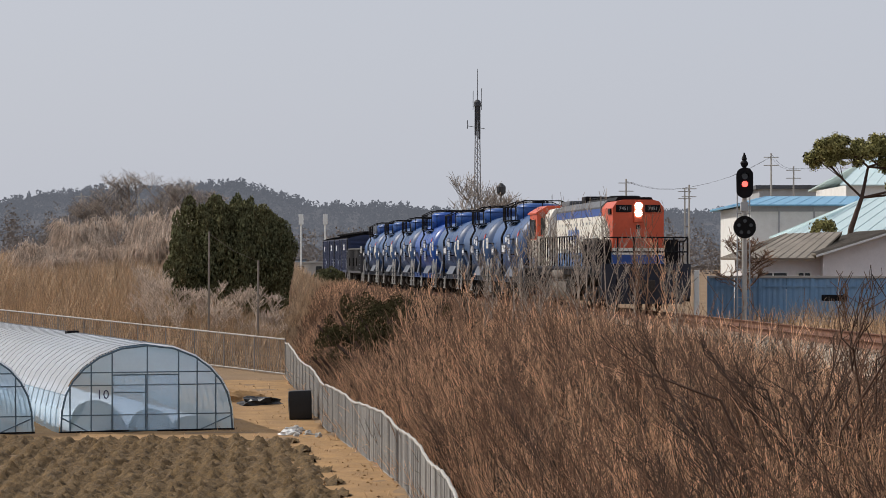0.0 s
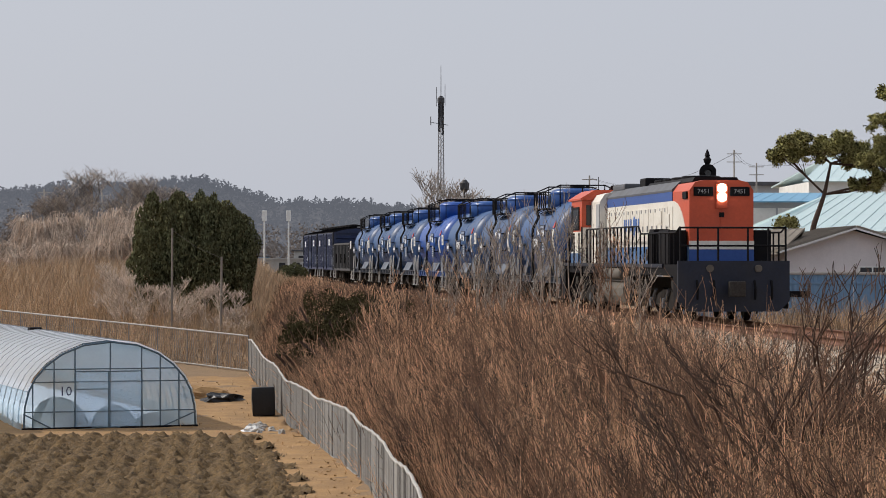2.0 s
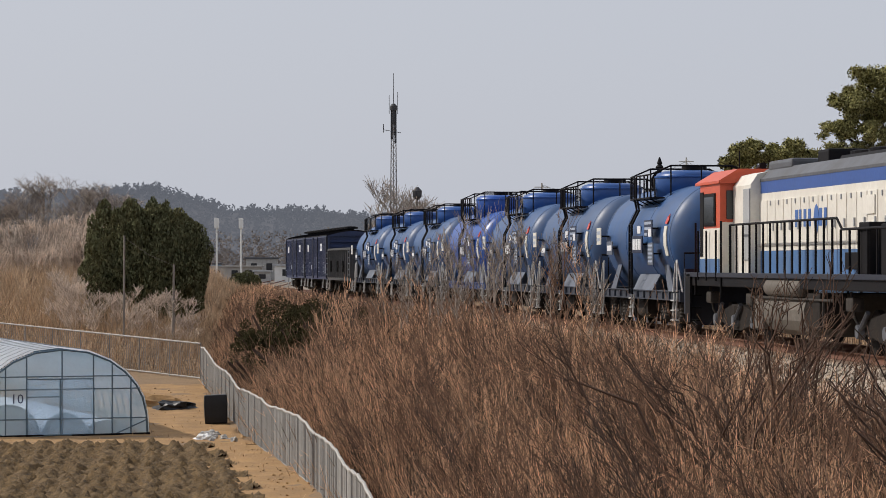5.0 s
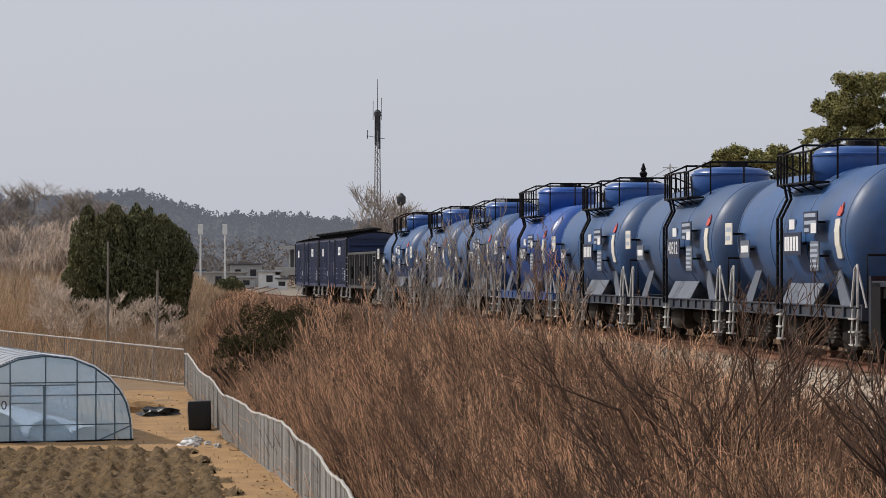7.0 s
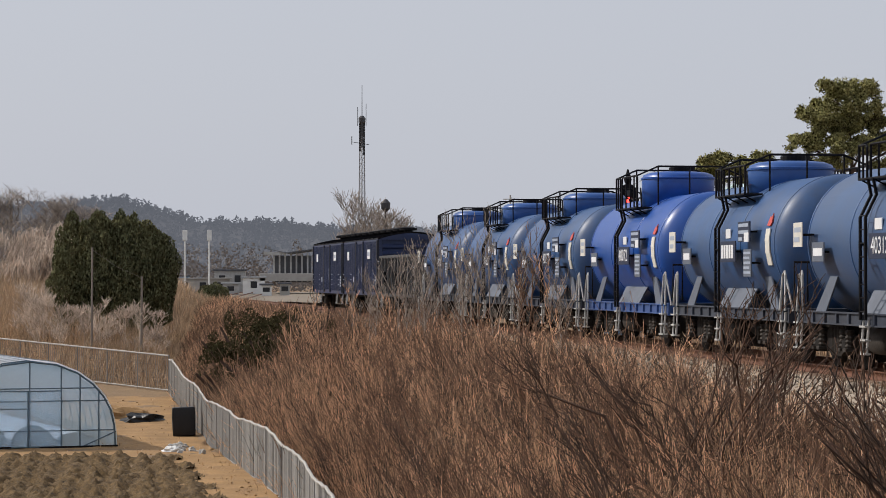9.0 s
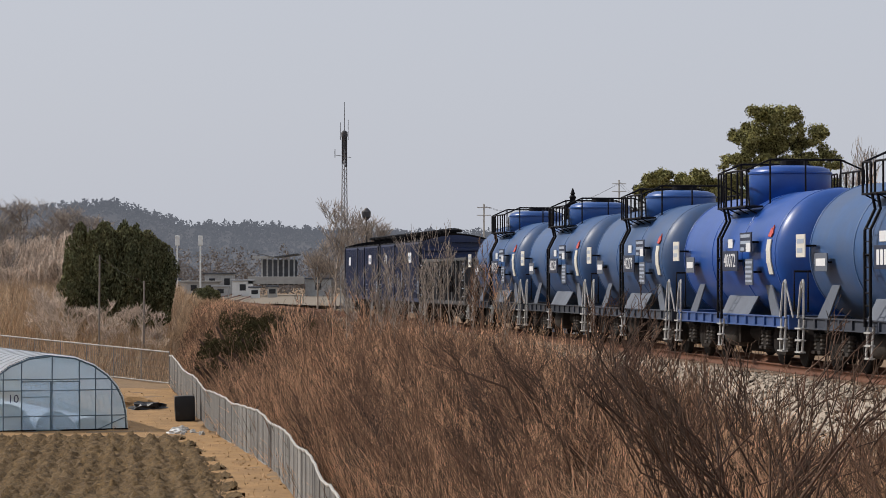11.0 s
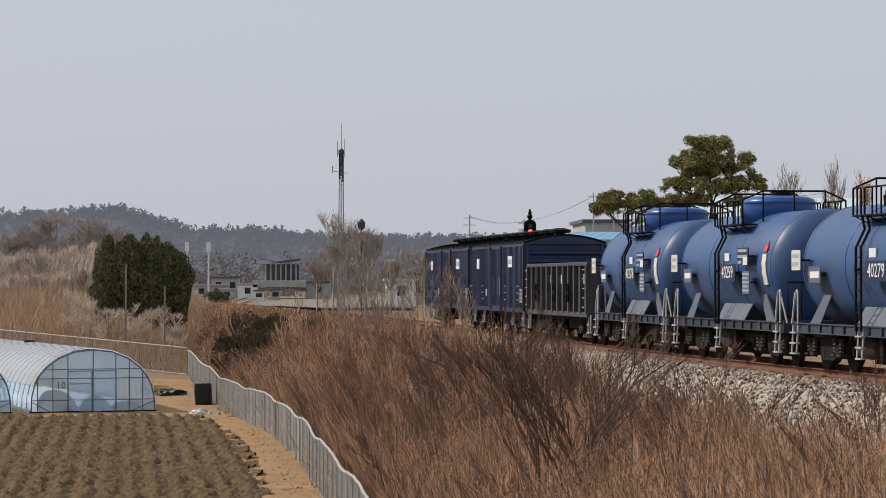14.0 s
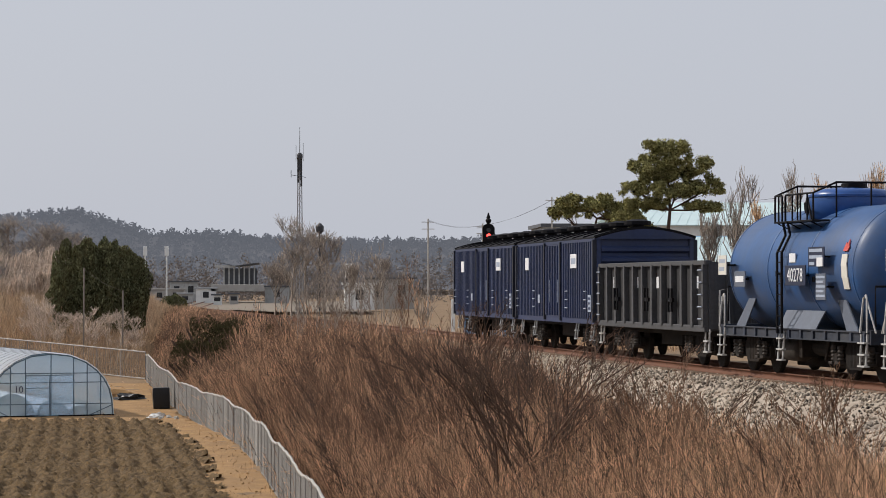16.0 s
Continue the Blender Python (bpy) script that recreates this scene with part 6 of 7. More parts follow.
# power poles behind the train and sheds
for x, y, h in ((13.5, 200, 8.3), (18.6, 205, 8.0), (24.2, 200, 10.2), (26.5, 205, 9.4), (20.5, 230, 8.4), (-32, 240, 6.5), (-28, 250, 6.3)):
    z = float(ground_z(x, y))
    bm = bmesh.new()
    rod(bm, (0, 0, 0), (0, 0, h), .09, .06, 8)
    ob = finish("power_pole", bm, "concrete")
    ob.matrix_basis = pose(x, y, z)
    tagged(ob, "grey power pole with cross arms", "power pole", "power poles")
    for k, zz in enumerate((h - .3, h - .9)):
        part("cross_arm", boxed(-.55, .55, -.04, .04, zz - .03, zz + .03), "concrete", ob)
for k, (a, b) in enumerate((((13.5, 200, 7.6), (18.6, 205, 7.3)), ((18.6, 205, 7.3), (24.2, 200, 9.4)), ((24.2, 200, 9.5), (26.5, 205, 8.7)), ((26.5, 205, 8.7), (44, 198, 9.6)))):
    for o in (-.7, .7):
        bm = bmesh.new()
        tube(bm, [tuple(Vector(a).lerp(Vector(b), t) + Vector((0, o, -.35 * math.sin(t * math.pi)))) for t in (0, .25, .5, .75, 1)], .009, 4)
        tagged(finish("power_line", bm, "antenna"), "sagging power line between poles", "power line", "power lines")


# ---- trees and shrubs ----
def grow(base, height, spread, levels=3, kids=(7, 6, 5), up=.75, droop=0.0, r=.09, seed=1, first=.25):
    """Start and end points and radii of a bare tree's limbs, level by level."""
    g = np.random.default_rng(seed)
    out = []
    lean = g.normal(0, .05, 2)
    top = np.array(base) + np.array([lean[0] * height, lean[1] * height, height * .8])
    out.append((np.array([base]), np.array([top]), np.array([r]), np.array([r * .45])))
    s, e, rr = out[0][0], out[0][1], out[0][3]
    length = height * .55
    for lv in range(levels):
        k = kids[lv]
        n = len(s) * k
        t = g.uniform(first if lv == 0 else .25, 1.0, n)
        i = np.repeat(np.arange(len(s)), k)
        p = s[i] + (e[i] - s[i]) * t[:, None]
        a = g.uniform(0, math.tau, n)
        par = e[i] - s[i]
        par /= np.linalg.norm(par, axis=1, keepdims=True)
        d = par * .5 + np.stack([np.cos(a) * spread, np.sin(a) * spread, up + g.normal(0, .25, n) - droop * lv], 1)
        d /= np.linalg.norm(d, axis=1, keepdims=True)
        ln = length * g.uniform(.5, 1.0, n) * (1.05 - .5 * t)
        q = p + d * ln[:, None]
        r0 = np.repeat(rr, k) * .62 if lv else np.full(n, r * .45)
        out.append((p, q, r0, r0 * .5))
        s, e, rr, length = p, q, r0 * .7, length * .58
    return out


def bare_tree(name, x, y, height, spread, material, label, category, seed, rmin=.008, group="", **kw):
    z = float(ground_z(x, y)) - .05
    lv = grow((0, 0, 0), height, spread, seed=seed, **kw)
    t = thing(name, pose(x, y, z), label, category, group)
    tr = twigs(*lv[0][:2], lv[0][2], lv[0][3], .05)
    under(mesh_from("trunk", *tr, material), t)
    sets = [twigs(a, b, np.maximum(r0, rmin), np.maximum(r1, rmin * .7), .18) for a, b, r0, r1 in lv[1:]]
    ob = under(mesh_from("crown", *join_arrays(*sets), material), t)
    return t


# bare trees by the tower and along the far side of the yard
for k, (x, y, h, s) in enumerate(((1.6, 178, 7.4, .8), (2.9, 181, 7.0, .8), (4.3, 184, 6.2, .7), (.4, 184, 4.6, .8), (6.4, 186, 4.0, .8), (9.3, 190, 4.4, .7))):
    bare_tree("bare_tree", x, y, h, s, "greytwig", "leafless grey tree with fine spreading twigs", "tree", 30 + k, .018, "bare trees by the tower", kids=(9, 8, 6))


def willow(x, y, h, seed):
    """A low weeping willow: short limbs under domes of hanging twigs."""
    g = np.random.default_rng(seed)
    t = thing("willow_tree", pose(x, y, float(ground_z(x, y)) - .05), "leafless weeping willow with hanging pale brown twigs", "tree", "willows behind the reeds")
    c = np.stack([g.normal(0, .75, 9), g.normal(0, .6, 9), h * g.uniform(.3, .88, 9)], 1)
    r = g.uniform(.45, .85, 9)
    trunk = np.zeros((9, 3)) + g.normal(0, .12, (9, 3)) * (1, 1, 0)
    under(mesh_from("trunk", *twigs(trunk, c, .08, .03, .25), "greytwig"), t)
    n = 1500
    i = g.integers(0, 9, n)
    d = g.normal(0, 1, (n, 3))
    d[:, 2] = np.abs(d[:, 2])
    d /= np.linalg.norm(d, axis=1, keepdims=True)
    p = c[i] + d * (r[i] * g.uniform(.45, 1.15, n))[:, None] * (1, 1, .8) + g.normal(0, .12, (n, 3))
    q = p + np.stack([d[:, 0] * .25, d[:, 1] * .25, -g.uniform(.15, .95, n)], 1) + g.normal(0, .16, (n, 3))
    q[:, 2] = np.maximum(q[:, 2], .2)
    k = g.random(n) < .35
    sets = [twigs(p, q, .014, .009, .12), twigs(c[i][k], p[k], .018, .011, .2)]
    under(mesh_from("crown", *join_arrays(*sets), "paletwig"), t)


for k, (x, y, h) in enumerate(((-21.6, 146, 2.5), (-20.3, 148, 3.2), (-18.8, 146, 3.4), (-17.0, 148, 3.6), (-15.2, 146, 4.0), (-13.6, 143, 3.9),
                               (-19.6, 144, 2.2), (-16.3, 143, 2.6), (-14.4, 141, 2.8), (-12.4, 139, 3.4))):
    willow(x, y, h + .3, 50 + k)
for k, (x, y, h) in enumerate(((-18.9, 154, 5.0), (-17.6, 155, 5.6), (-16.0, 153, 5.4), (-14.6, 152, 4.9), (-20.3, 156, 4.2), (-13.2, 150, 4.6))):
    bare_tree("bare_tree", x, y, h, 1.0, "greytwig", "leafless grey tree rising behind the willows", "tree", 500 + k, .012, "bare trees behind the willows", kids=(11, 8, 6), up=.45, first=.35)
# bare trees beyond the pines
for k, (x, y, h) in enumerate(((25.2, 112, 7.4), (26.8, 113, 6.6), (28.5, 112, 7.6), (30.6, 114, 7.0), (24.0, 114, 5.6), (33, 112, 7.4))):
    bare_tree("bare_tree", x, y, h, .38, "tan" if k % 2 else "greytwig", "tall leafless tree with pale upright twigs", "tree", 70 + k, .012, "bare trees beyond the pines", kids=(10, 8, 6), up=1.0)
# small tree in front of the white house
bare_tree("bare_tree", 10.6, 95.2, 3.1, .95, "darktwig", "small dark leafless tree beside the blue fence", "tree", 91, .014, kids=(9, 6, 5), up=.35)

# saplings and shrubs on the bank
SAPLINGS = [(4.4, 83, 4.3, "greytwig"), (3.7, 86, 3.9, "greytwig"), (5.0, 80, 3.6, "greytwig"), (5.5, 76, 3.5, "darktwig"), (2.7, 90, 3.3, "greytwig"),
            (1.6, 93, 2.9, "greytwig"), (3.0, 82, 3.0, "greytwig"), (2.0, 87, 3.0, "twig"), (0.9, 84, 2.9, "twig"), (-.7, 86, 3.0, "twig"),
            (-.2, 82, 3.3, "twig"), (4.9, 88, 3.4, "greytwig"), (6.2, 74, 2.6, "twig"), (1.0, 98, 2.7, "greytwig"), (4.0, 79, 3.2, "greytwig"), (3.4, 94, 3.2, "greytwig"), (2.2, 84, 3.4, "greytwig"), (3.3, 89, 3.6, "greytwig"), (5.6, 79, 3.0, "greytwig"), (1.4, 90, 3.0, "greytwig"), (6.0, 70, 2.6, "greytwig"), (-1.2, 90, 2.6, "twig")]
for k, (x, y, h, m) in enumerate(SAPLINGS):
    bare_tree("sapling", x, y, h, .55, m, "thin leafless sapling growing out of the railway bank", "sapling", 110 + k, .008,
              "saplings on the bank", kids=(7, 4, 3), up=.85, r=.032, first=.1)
# shrubs: x, y, height, number of stems
SHRUBS = [(5.1, 35.5, 3.2, 11), (5.1, 18.5, 4.0, 14), (6.1, 38.5, 2.2, 8), (4.3, 40, 2.4, 9), (3.4, 45, 2.3, 8), (5.6, 46, 1.9, 7), (2.2, 49, 2.2, 8), (4.3, 52, 2.0, 7),
          (2.6, 57, 2.1, 8), (4.4, 60, 1.8, 6), (1.2, 62, 2.1, 7), (3.0, 67, 1.9, 6), (6.9, 33.5, 2.1, 8), (3.3, 33, 2.4, 9), (3.6, 29.5, 2.5, 9), (2.6, 26.5, 2.4, 8),
          (4.8, 27.5, 2.6, 10), (6.0, 30.0, 2.5, 9), (2.1, 37, 2.3, 8), (6.6, 26, 2.3, 8), (1.9, 43, 2.3, 8), (3.8, 48.5, 2.4, 8), (1.4, 54, 2.3, 8), (4.9, 42, 2.2, 8),
          (1.9, 70, 1.8, 6), (.6, 58, 1.9, 6), (3.6, 63, 1.9, 6), (5.2, 55, 1.8, 6), (8.2, 24, 2.1, 8), (9.0, 20, 2.0, 7), (7.2, 16, 1.9, 8), (10.2, 13, 1.7, 7), (7.4, 21, 1.8, 7), (8.4, 8, 1.8, 7), (4.2, 13, 1.9, 7), (6.0, 5, 1.8, 7), (11.0, 18, 1.5, 6)]
for k, (x, y, h, stems) in enumerate(SHRUBS):
    x = max(x, float(fence_x(y)) + .9)
    big = k < 2
    z = float(ground_z(x, y))
    t = thing("shrub", pose(x, y, z - .05), "large many-stemmed leafless shrub with dark forked branches" if big else "many-stemmed leafless shrub with dark red-brown twigs", "shrub", "shrubs on the bank")
    g = np.random.default_rng(200 + k)
    for st in range(stems if big else stems * 2 // 3):
        sets = []
        lv = grow((g.normal(0, .34 if big else .16), g.normal(0, .34 if big else .16), 0), h * g.uniform(.65, 1.05), .62, levels=3, kids=(5 if big else 6, 3, 3), up=1.0, r=.036 if big else .022, seed=300 + 20 * k + st, first=.12)
        a = g.uniform(0, math.tau)
        lean = np.array([math.cos(a) * 1.1 - .15, math.sin(a), 0]) * g.uniform(.1, .75)
        for level, (p, q, r0, r1) in enumerate(lv):
            p2, q2 = p + lean * p[:, 2:3], q + lean * q[:, 2:3]
            thin = (.017, .0125, .0090, .0066)[level] if big else (.011, .0080, .0060, .0048)[level]
            sets.append(twigs(p2, q2, np.maximum(r0, thin), np.maximum(r1, thin * .75), .3))
        under(mesh_from("stem", *join_arrays(*sets), "stemdark" if big or st % 3 == 2 else "darktwig"), t)


def cloud(n, lobes, g, shell=.35):
    """Points in the outer part of a group of lobes (centre, radii)."""
    per = np.array([r[0] * r[1] + r[1] * r[2] for _, r in lobes])
    pick = g.choice(len(lobes), n, p=per / per.sum())
    d = g.normal(0, 1, (n, 3))
    d /= np.linalg.norm(d, axis=1, keepdims=True)
    rad = 1 - shell * g.random(n) ** 1.4
    c = np.array([l[0] for l in lobes])[pick]
    r = np.array([l[1] for l in lobes])[pick]
    return c + d * r * (rad * (1 + .10 * np.sin(d[:, 0] * 7 + pick) * np.cos(d[:, 2] * 6 + pick * 2)))[:, None]


def evergreen(name, x, y, lobes, n, size, label, category, seed, material="juniper", rise=1.0):
    g = np.random.default_rng(seed)
    z = float(ground_z(x, y))
    t = thing(name, pose(x, y, z), label, category)
    bm = bmesh.new()
    for k in range(4):
        rod(bm, (g.normal(0, .2), g.normal(0, .2), -.1), (g.normal(0, 1.0), g.normal(0, .8), lobes[0][0][2]), .12, .04)
    part("trunk", bm, "pinebark", t)
    pts = np.concatenate([cloud(int(n * .8), lobes, g), cloud(int(n * .2), lobes, g, .8)])
    under(mesh_from("crown", *leaves(pts, g.uniform(.6, 1.3, len(pts)) * size, 1.0, rise), material), t)
    return t


g0 = np.random.default_rng(5)
lobes = [((-.1, 0, 2.5), (2.4, 2.1, 2.2)), ((-2.0, .2, 3.1), (.9, 1.0, 1.7)), ((.9, -.2, 3.3), (1.5, 1.5, 1.45)), ((-.5, 0, 3.7), (1.3, 1.3, 1.2)),
         ((1.9, .2, 2.3), (1.05, 1.3, 1.8)), ((-1.9, -.3, 1.6), (1.2, 1.3, 1.6)), ((.3, -1.0, 1.6), (2.2, 1.2, 1.6)), ((-2.0, 0, 4.65), (.35, .35, .6))]
for k in range(60):
    a, el = g0.uniform(0, math.tau), g0.uniform(-.2, 1.25)
    lobes.append(((2.35 * math.cos(a) * math.cos(el) - .1, 2.0 * math.sin(a) * math.cos(el), 2.4 + 2.25 * math.sin(el)), (g0.uniform(.18, .42),) * 2 + (g0.uniform(.4, .85),)))
lobes = [((a, b, 1.1 + c * .92), (p, q, r * .95)) for (a, b, c), (p, q, r) in lobes]
lobes += [((-1.8, -.5, 1.0), (1.0, 1.0, 1.1)), ((-.5, -.9, 1.0), (1.1, 1.0, 1.1)), ((.7, -.8, 1.2), (1.2, 1.0, 1.1)), ((1.7, -.3, 1.7), (1.0, 1.1, 1.2)), ((2.1, .2, 3.0), (.7, 1.0, 1.2))]
evergreen("juniper_tree", -9.7, 125, lobes, 95000, .085, "broad dark green evergreen with a ragged rounded crown", "tree", 11, rise=3.5)
for k, (x, y, h) in enumerate(((-12.6, 121, 1.7), (-11.6, 119.5, 1.9), (-10.7, 120.5, 1.6), (-9.9, 119, 1.9), (-9.0, 120, 1.7), (-8.2, 118.5, 1.8), (-7.6, 120, 1.5), (-13.4, 123, 2.2), (-12.9, 122, 2.6))):
    bare_tree("dry_bush", x, y, h + .7, .8, "paletwig", "dry leafless bush in front of the evergreen", "bush", 540 + k, .009, "dry bushes before the evergreen", kids=(12, 7, 5), up=.6, r=.03, first=.02)
evergreen("evergreen_shrub", -7.7, 182, [((0, 0, .9), (1.25, 1.1, 1.1)), ((-.7, 0, .6), (.8, .8, .8)), ((.8, 0, .5), (.8, .8, .7))], 9000, .09, "small dark evergreen shrub at the yard's edge", "shrub", 12)
for k, (x, y, s) in enumerate(((-3.4, 96, 1.05), (-2.2, 94, .95), (-2.6, 100, 1.15), (-1.2, 98, .9), (-3.6, 103, .95), (-1.4, 104, .9), (-1.9, 96.5, 1.2))):
    lb = [((g0.normal(0, .55) * s, g0.normal(0, .5) * s, g0.uniform(.5, 1.8) * s), (g0.uniform(.15, .42) * s, g0.uniform(.15, .42) * s, g0.uniform(.15, .5) * s)) for _ in range(16)]
    evergreen("bramble_bush", x, y, lb, 4200, .05, "dark green bramble bush on the railway bank", "shrub", 20 + k, "bramble")


def pine(x, y, trunk, pads, label, seed, size=1.0):
    """A leaning pine: a bent trunk, limbs to each pad of needles."""
    g = np.random.default_rng(seed)
    z = float(ground_z(x, y))
    t = thing("pine_tree", pose(x, y, z) @ Matrix.Scale(size, 4), label, "pine tree", "pines behind the house")
    bm = bmesh.new()
    for k, (a, b) in enumerate(zip(trunk, trunk[1:])):
        rod(bm, a, b, .19 - .035 * k, .19 - .035 * (k + 1), 8)
    part("trunk", bm, "pinebark", t)
    tp = [Vector(p) for p in trunk]
    for (cx, cy, cz), (rx, ry, rz) in pads:
        start = min(tp[1:], key=lambda p: (p - Vector((cx, cy, cz - .8))).length)
        bm = bmesh.new()
        m = start.lerp(Vector((cx, cy, cz)), .55) + Vector((0, 0, -.12))
        tube(bm, [start, m, (cx, cy, cz - rz * .3)], .05, 5)
        for k in range(5):
            a = g.uniform(0, math.tau)
            rod(bm, m, (cx + .7 * rx * math.cos(a), cy + .7 * ry * math.sin(a), cz + g.uniform(-.3, .3) * rz), .025, .01, 4)
        part("limb", bm, "pinebark", t)
        n = int(5200 * rx * ry + 1200)
        sub = [((cx + g.uniform(-1, 1) * rx, cy + g.uniform(-1, 1) * ry, cz + g.uniform(-.55, .6) * rz), (rx * g.uniform(.10, .30), ry * g.uniform(.12, .32), rz * g.uniform(.15, .42)))
               for _ in range(34)]
        pts = cloud(n, sub, g, .7) + g.normal(0, .05, (n, 3))
        under(mesh_from("needles", *leaves(pts, g.uniform(.6, 1.3, n) * .066), "pine"), t)
    return t


# offsets are from the tree's foot
pine(16.9, 114, [(0, 0, -.1), (.05, 0, 2.1), (.25, 0, 3.6), (.7, 0, 4.9), (1.0, .2, 6.2)],
     [((.3, 0, 7.0), (1.5, 1.3, .62)), ((-.7, .2, 6.5), (.8, .8, .5)), ((1.6, -.2, 6.6), (1.1, 1.0, .55)), ((2.6, 0, 6.3), (.9, .9, .45)), ((-.9, 0, 3.4), (.5, .5, .75)), ((2.5, .3, 5.3), (.7, .6, .35)), ((3.3, 0, 5.7), (.7, .7, .4))],
     "spreading pine with flat pads of needles on a dark bent trunk", 41)
pine(20.85, 107.5, [(0, 0, -.1), (.1, 0, 2.5), (-.1, 0, 4.8), (.1, 0, 7.0), (0, .2, 9.2)],
     [((0, 0, 10.2), (1.4, 1.3, .9)), ((-1.1, .2, 9.4), (1.1, 1.0, .8)), ((1.2, -.2, 9.3), (1.2, 1.0, .8)), ((0, .3, 9.0), (1.5, 1.4, .7)), ((-1.9, 0, 8.3), (1.0, .9, .6)), ((2.1, 0, 8.3), (1.1, .9, .6)), ((.4, -.4, 8.1), (1.3, 1.2, .6)),
      ((-1.2, .2, 7.3), (1.2, 1.0, .5)), ((2.0, 0, 7.2), (1.0, .9, .45)), ((-2.4, 0, 6.6), (.8, .7, .4))],
     "tall pine with a broad layered crown of needles", 43, .925)


# ---- brush on the railway bank ----
def bank_points(n, y0, y1, lo=.0, hi=1.0, power=1.5):
    y = y0 + (y1 - y0) * rng.random(n) ** power
    a, b = fence_x(y) + .35, track_x(y) - np.interp(y, [32, 48, 75], [4.4, 3.7, 3.3])
    b = np.maximum(b, a + 1.5)
    x = a + (b - a) * (lo + (hi - lo) * rng.random(n))
    return x, y


def patch(x, y, s, o):
    return np.array([noise.noise((a * s, b * s, o)) for a, b in zip(x, y)])


def tall_at(x, y):
    """How tall the brush stands: lower at the foot of the ballast and near the fence."""
    edge = np.clip((track_x(y) - np.interp(y, [32, 48, 75], [4.4, 3.7, 3.3]) - x) / 2.6, 0, 1)
    foot = np.interp(y, [5, 22, 34, 48, 62, 110], [.5, .7, 1.1, 1.5, 1.6, 1.3])
    near = np.clip((x - fence_x(y)) / 1.2, 0, 1)
    return (foot + (1.55 - foot) * edge) * (.45 + .55 * near) * np.interp(y, [84, 112], [1, .7])


nc = 7400
cx, cy = bank_points(nc, 0, 150, power=1.15)
tall = tall_at(cx, cy) * (1 + .45 * patch(cx, cy, .45, 1.0)) * rng.uniform(.75, 1.2, nc)
per = 12
i = np.repeat(np.arange(nc), per)
n = len(i)
bx, by = cx[i] + rng.normal(0, .22, n), cy[i] + rng.normal(0, .25, n)
bz = ground_z(bx, by) - .04
a, lean = rng.uniform(0, math.tau, n), rng.uniform(.02, .75, n)
h = tall[i] * rng.uniform(.25, 1.0, n) / np.sqrt(1 + .5 * lean ** 2)
start = np.stack([bx, by, bz], 1)
end = start + np.stack([np.cos(a) * lean * h - .04 * h, np.sin(a) * lean * h, h], 1)
rad = .0038 + .00005 * by
v1 = twigs(start, end, rad, rad * .6, .22, True)
j = rng.integers(0, n, int(n * 1.15))
t = rng.uniform(.35, .9, len(j))[:, None]
s2 = start[j] + (end[j] - start[j]) * t
a2 = rng.uniform(0, math.tau, len(j))
l2 = h[j] * rng.uniform(.18, .42, len(j))
e2 = s2 + np.stack([np.cos(a2) * .9, np.sin(a2) * .9, rng.uniform(.1, .9, len(j))], 1) * l2[:, None]
v2 = twigs(s2, e2, rad[j] * .8, rad[j] * .5, .15, True)
brush = mesh_from("brush", *join_arrays(v1, v2), "twig")
tagged(brush, "dense leafless red-brown brush covering the railway bank", "brush", kind="stuff")

ns = 1800
kx, ky = bank_points(ns, 2, 135, power=1.1)
kh = tall_at(kx, ky) * rng.uniform(.9, 1.45, ns)
ka = rng.uniform(0, math.tau, ns)
ks = np.stack([kx, ky, ground_z(kx, ky) - .04], 1)
ke = ks + np.stack([np.cos(ka) * kh * .3 - .15 * kh, np.sin(ka) * kh * .3, kh], 1)
sets = []
for m in range(4):
    tt = rng.uniform(.3, .95, ns)[:, None]
    p = ks + (ke - ks) * tt
    aa = rng.uniform(0, math.tau, ns)
    ll = kh * rng.uniform(.15, .4, ns)
    sets.append(twigs(p, p + np.stack([np.cos(aa) * .6, np.sin(aa) * .6, np.full(ns, .9)], 1) * ll[:, None], .0045 + .00004 * ky, .0035 + .00003 * ky, .2))
stalks = mesh_from("bare_stalks", *join_arrays(twigs(ks, ke, .0075 + .00005 * ky, .005 + .00004 * ky, .2), *sets), "darktwig")
tagged(stalks, "taller dark leafless stalks standing out of the brush", "brush", kind="stuff")

n = 95000
gx, gy = bank_points(n, -6, 165, -.04, 1.06, 1.1)
gh = np.clip(tall_at(gx, gy) * .65, .22, None) * rng.uniform(.5, 1.25, n) * (1 + .5 * patch(gx, gy, .3, 4.0))
base = np.stack([gx, gy, ground_z(gx, gy) - .03], 1)
dead = mesh_from("dead_grass", *blades(base, gh, gh * .7, .007 + .00008 * gy), "tan")
tagged(dead, "long dead grass among the brush on the bank", "grass", kind="stuff")

# reeds behind the wire fence
n = 150000
ry = 111 + 55 * rng.random(n) ** 1.25
rx = rng.uniform(-46, -3.5, n)
line = np.interp(rx, [-31, -6.42], [137, 110.4])
ok = (ry > line + .6) & (rx < track_x(ry) - 5)
rx, ry = rx[ok], ry[ok]
n = len(rx)
rh = np.interp(ry - np.interp(rx, [-31, -6.42], [137, 110.4]), [0, 3, 7, 14, 30], [.5, 1.1, 1.9, 1.4, 1.2]) * rng.uniform(.6, 1.15, n) * (1 + .4 * patch(rx, ry, .16, 9.0))
rh *= np.interp(rx, [-9, -6.6], [1, .4])
base = np.stack([rx, ry, ground_z(rx, ry) - .05], 1)
reeds = mesh_from("reeds", *blades(base, rh, rh * .4, .022), "reed")
tagged(reeds, "wide stand of dry golden-brown reeds", "reeds", kind="stuff")

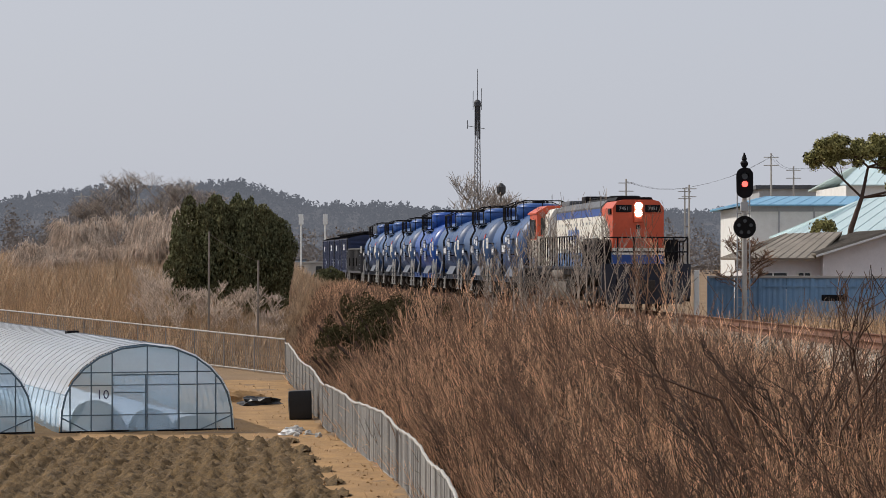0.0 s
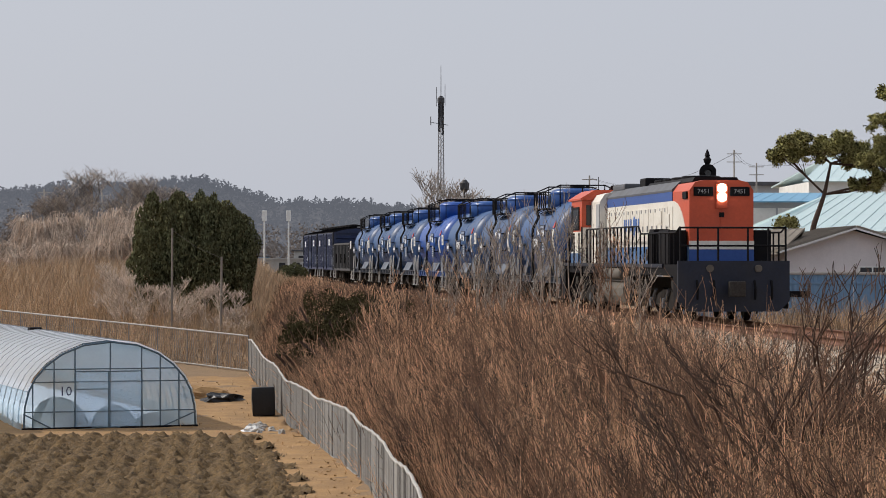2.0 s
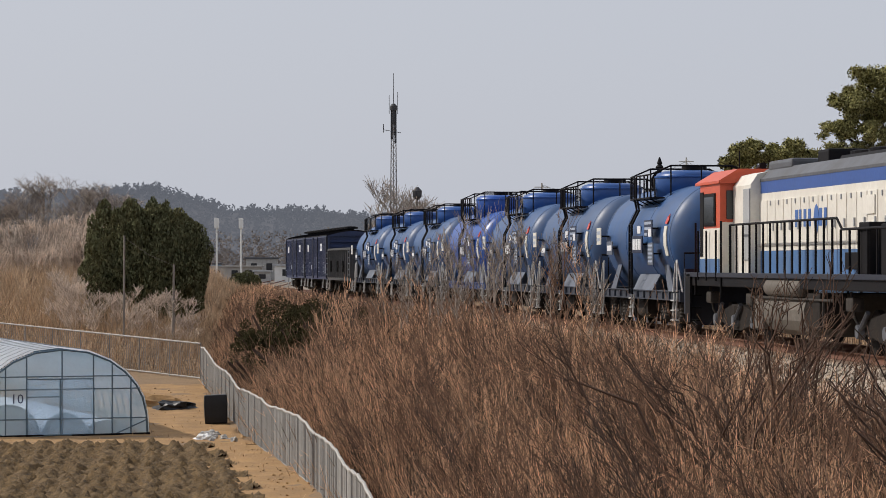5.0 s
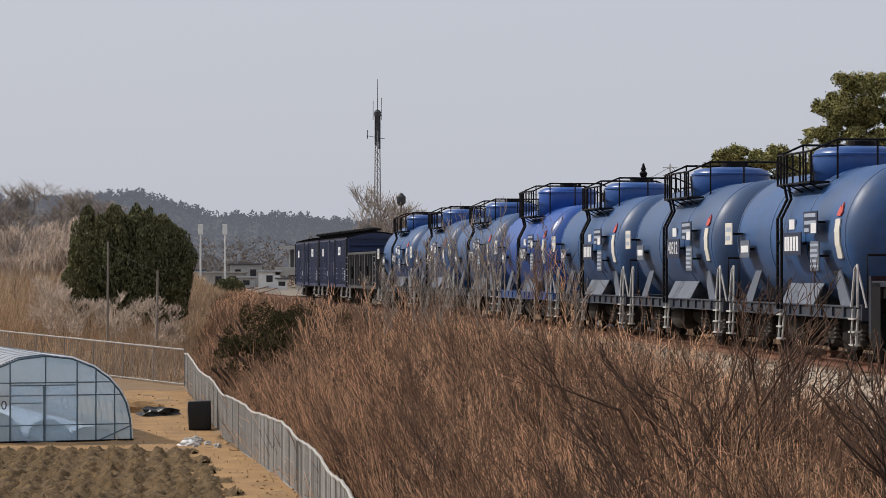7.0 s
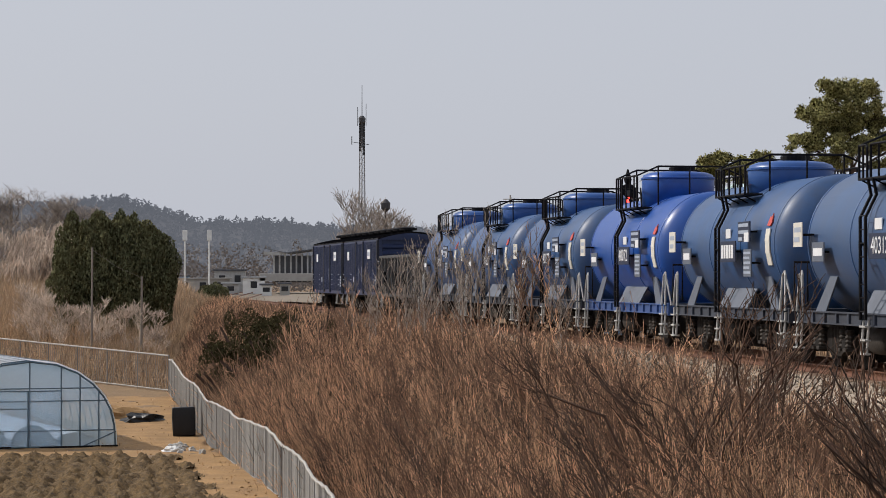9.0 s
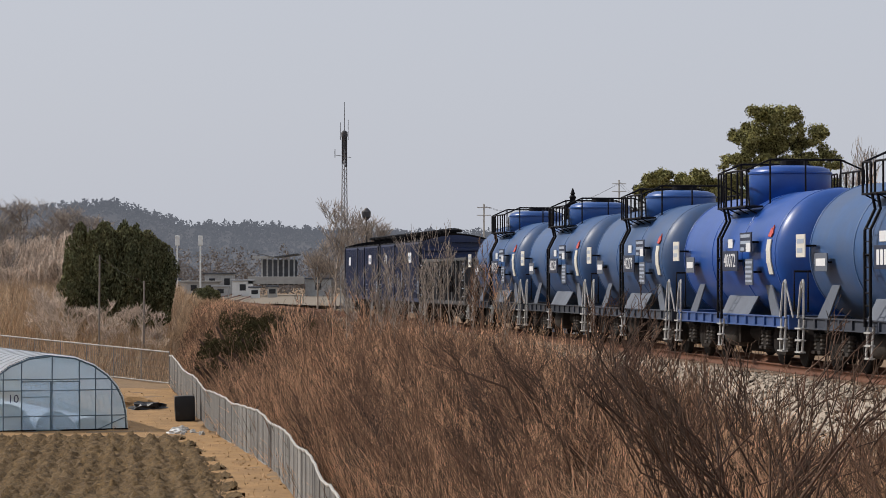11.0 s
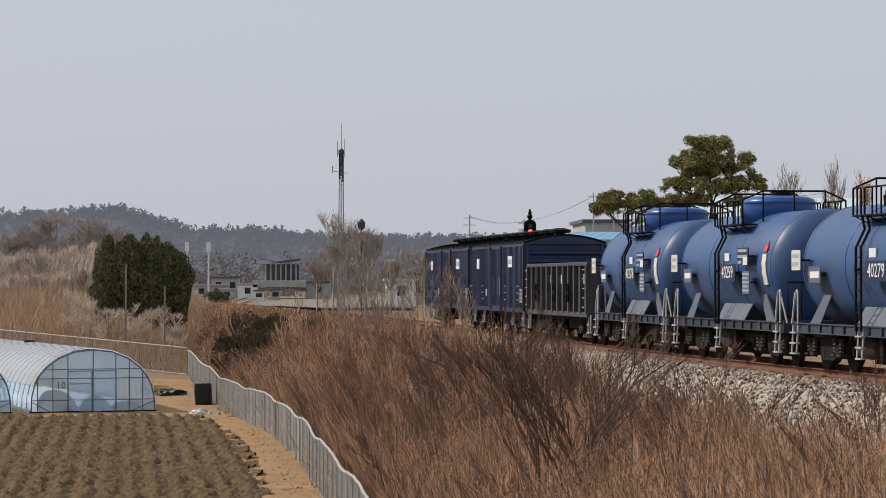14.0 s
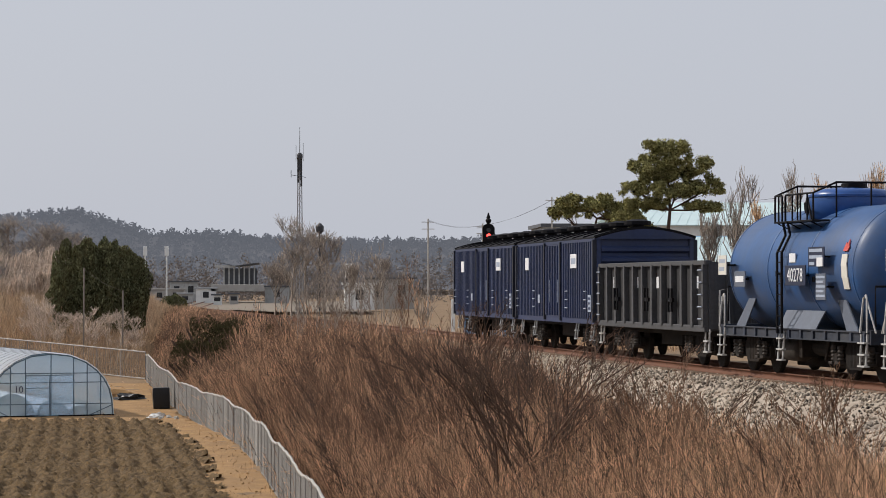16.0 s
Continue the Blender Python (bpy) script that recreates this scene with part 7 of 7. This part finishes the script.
n = 26000
oy = 2 + 92 * rng.random(n) ** 1.1
oa = rng.uniform(-5.4, -3.3, n)
oh = rng.uniform(.12, .5, n) * np.clip(1 + patch(track_x(oy) + oa, oy, .5, 5.0) * 1.5, .2, 2) * np.interp(oa, [-5.4, -3.3], [1.2, .5])
ox = track_x(oy) + oa
foot_grass = mesh_from("ballast_grass", *blades(np.stack([ox, oy, np.maximum(ground_z(ox, oy), np.interp(oa, [-4.4, -3.6, -2.2], [-1.62, -1.05, -.34])) - .03], 1), oh, oh * .45, .014), "tan")
tagged(foot_grass, "dry grass creeping over the foot of the ballast", "grass", kind="stuff")

# weeds between the track and the blue fence
n = 9000
wy = rng.uniform(70, 97, n)
wx = track_x(wy) + 3.4 + rng.uniform(0, 1, n) ** .8 * 14
hh = rng.uniform(.15, .6, n) * (1 + .8 * patch(wx, wy, .6, 2.0))
weeds = mesh_from("dry_weeds", *blades(np.stack([wx, wy, ground_z(wx, wy) - .02], 1), hh, hh * .4, .018), "tan")
tagged(weeds, "dry weeds between track and blue fence", "weeds", kind="stuff")
wx = rng.uniform(12, 24, 900)
wy = rng.uniform(90, 95, 900)
s = np.stack([wx, wy, ground_z(wx, wy)], 1)
e = s + np.stack([rng.normal(0, .3, 900), rng.normal(0, .3, 900), rng.uniform(.3, 1.0, 900)], 1)
scrub = mesh_from("pale_scrub", *twigs(s, e, .009, .006, .2), "greytwig")
tagged(scrub, "pale dry stalks in front of the blue fence", "weeds", kind="stuff")

# ---- hills and far woods ----
HILL = [(-420, 19.5), (-260, 17.5), (-150, 17), (-114, 17.5), (-100, 19.5), (-85, 21.5), (-70, 21), (-53, 22.8), (-42, 19.5), (-33, 16.9), (-12, 16.5), (0, 15), (20, 14.5), (60, 15), (120, 14.5), (420, 13.5)]
HXP, HZP = [p[0] for p in HILL], [p[1] for p in HILL]


def hill_z(x, y):
    """A low ridge of hills across the distance."""
    k = np.clip((y - 560) / 140, 0, 1)
    return 1.0 + (np.interp(x, HXP, HZP) - 3.0) * np.sin(k * math.pi / 2) ** 1.3


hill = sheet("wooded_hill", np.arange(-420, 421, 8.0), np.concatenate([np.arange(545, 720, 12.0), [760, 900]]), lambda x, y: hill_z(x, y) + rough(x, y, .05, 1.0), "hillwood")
tagged(hill, "low wooded hills with haze as a faint glow", "hill", kind="structure")
nt, per = 5200, 22
tx, ty = np.repeat(rng.uniform(-200, 190, nt), per), np.repeat(rng.uniform(560, 715, nt), per)
wide, tall_w = np.repeat(rng.uniform(.6, 1.7, nt), per), np.repeat(rng.uniform(.6, 3.0, nt) ** 1.0, per)
n = nt * per
hx, hy = tx + rng.normal(0, .5, n) * wide, ty + rng.normal(0, .5, n) * wide
hz = hill_z(tx, ty) + tall_w * rng.random(n) ** .8 * np.exp(-((hx - tx) / wide / 1.3) ** 2)
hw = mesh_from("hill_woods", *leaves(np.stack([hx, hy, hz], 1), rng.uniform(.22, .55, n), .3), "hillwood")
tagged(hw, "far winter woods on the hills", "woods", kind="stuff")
nt, per = 1100, 66
tx, ty = np.repeat(rng.uniform(-105, 130, nt), per), np.repeat(rng.uniform(330, 420, nt), per)
wide = np.repeat(rng.uniform(.7, 2.0, nt), per)
n = nt * per
fx, fy = tx + rng.normal(0, .5, n) * wide, ty + rng.normal(0, .5, n) * wide
top = np.repeat(rng.uniform(2.2, 7.2, nt), per) + np.interp(tx, [-105, -45, -5, 20, 130], [.6, .6, -.4, .8, 1.6])
fz = ground_z(tx, ty) + np.clip(top, 1.5, None) * rng.random(n) ** .7 * np.exp(-((fx - tx) / wide / 1.4) ** 2)
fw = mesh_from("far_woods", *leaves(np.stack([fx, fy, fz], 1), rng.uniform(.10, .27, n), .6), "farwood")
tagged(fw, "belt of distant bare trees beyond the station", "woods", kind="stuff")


motions()
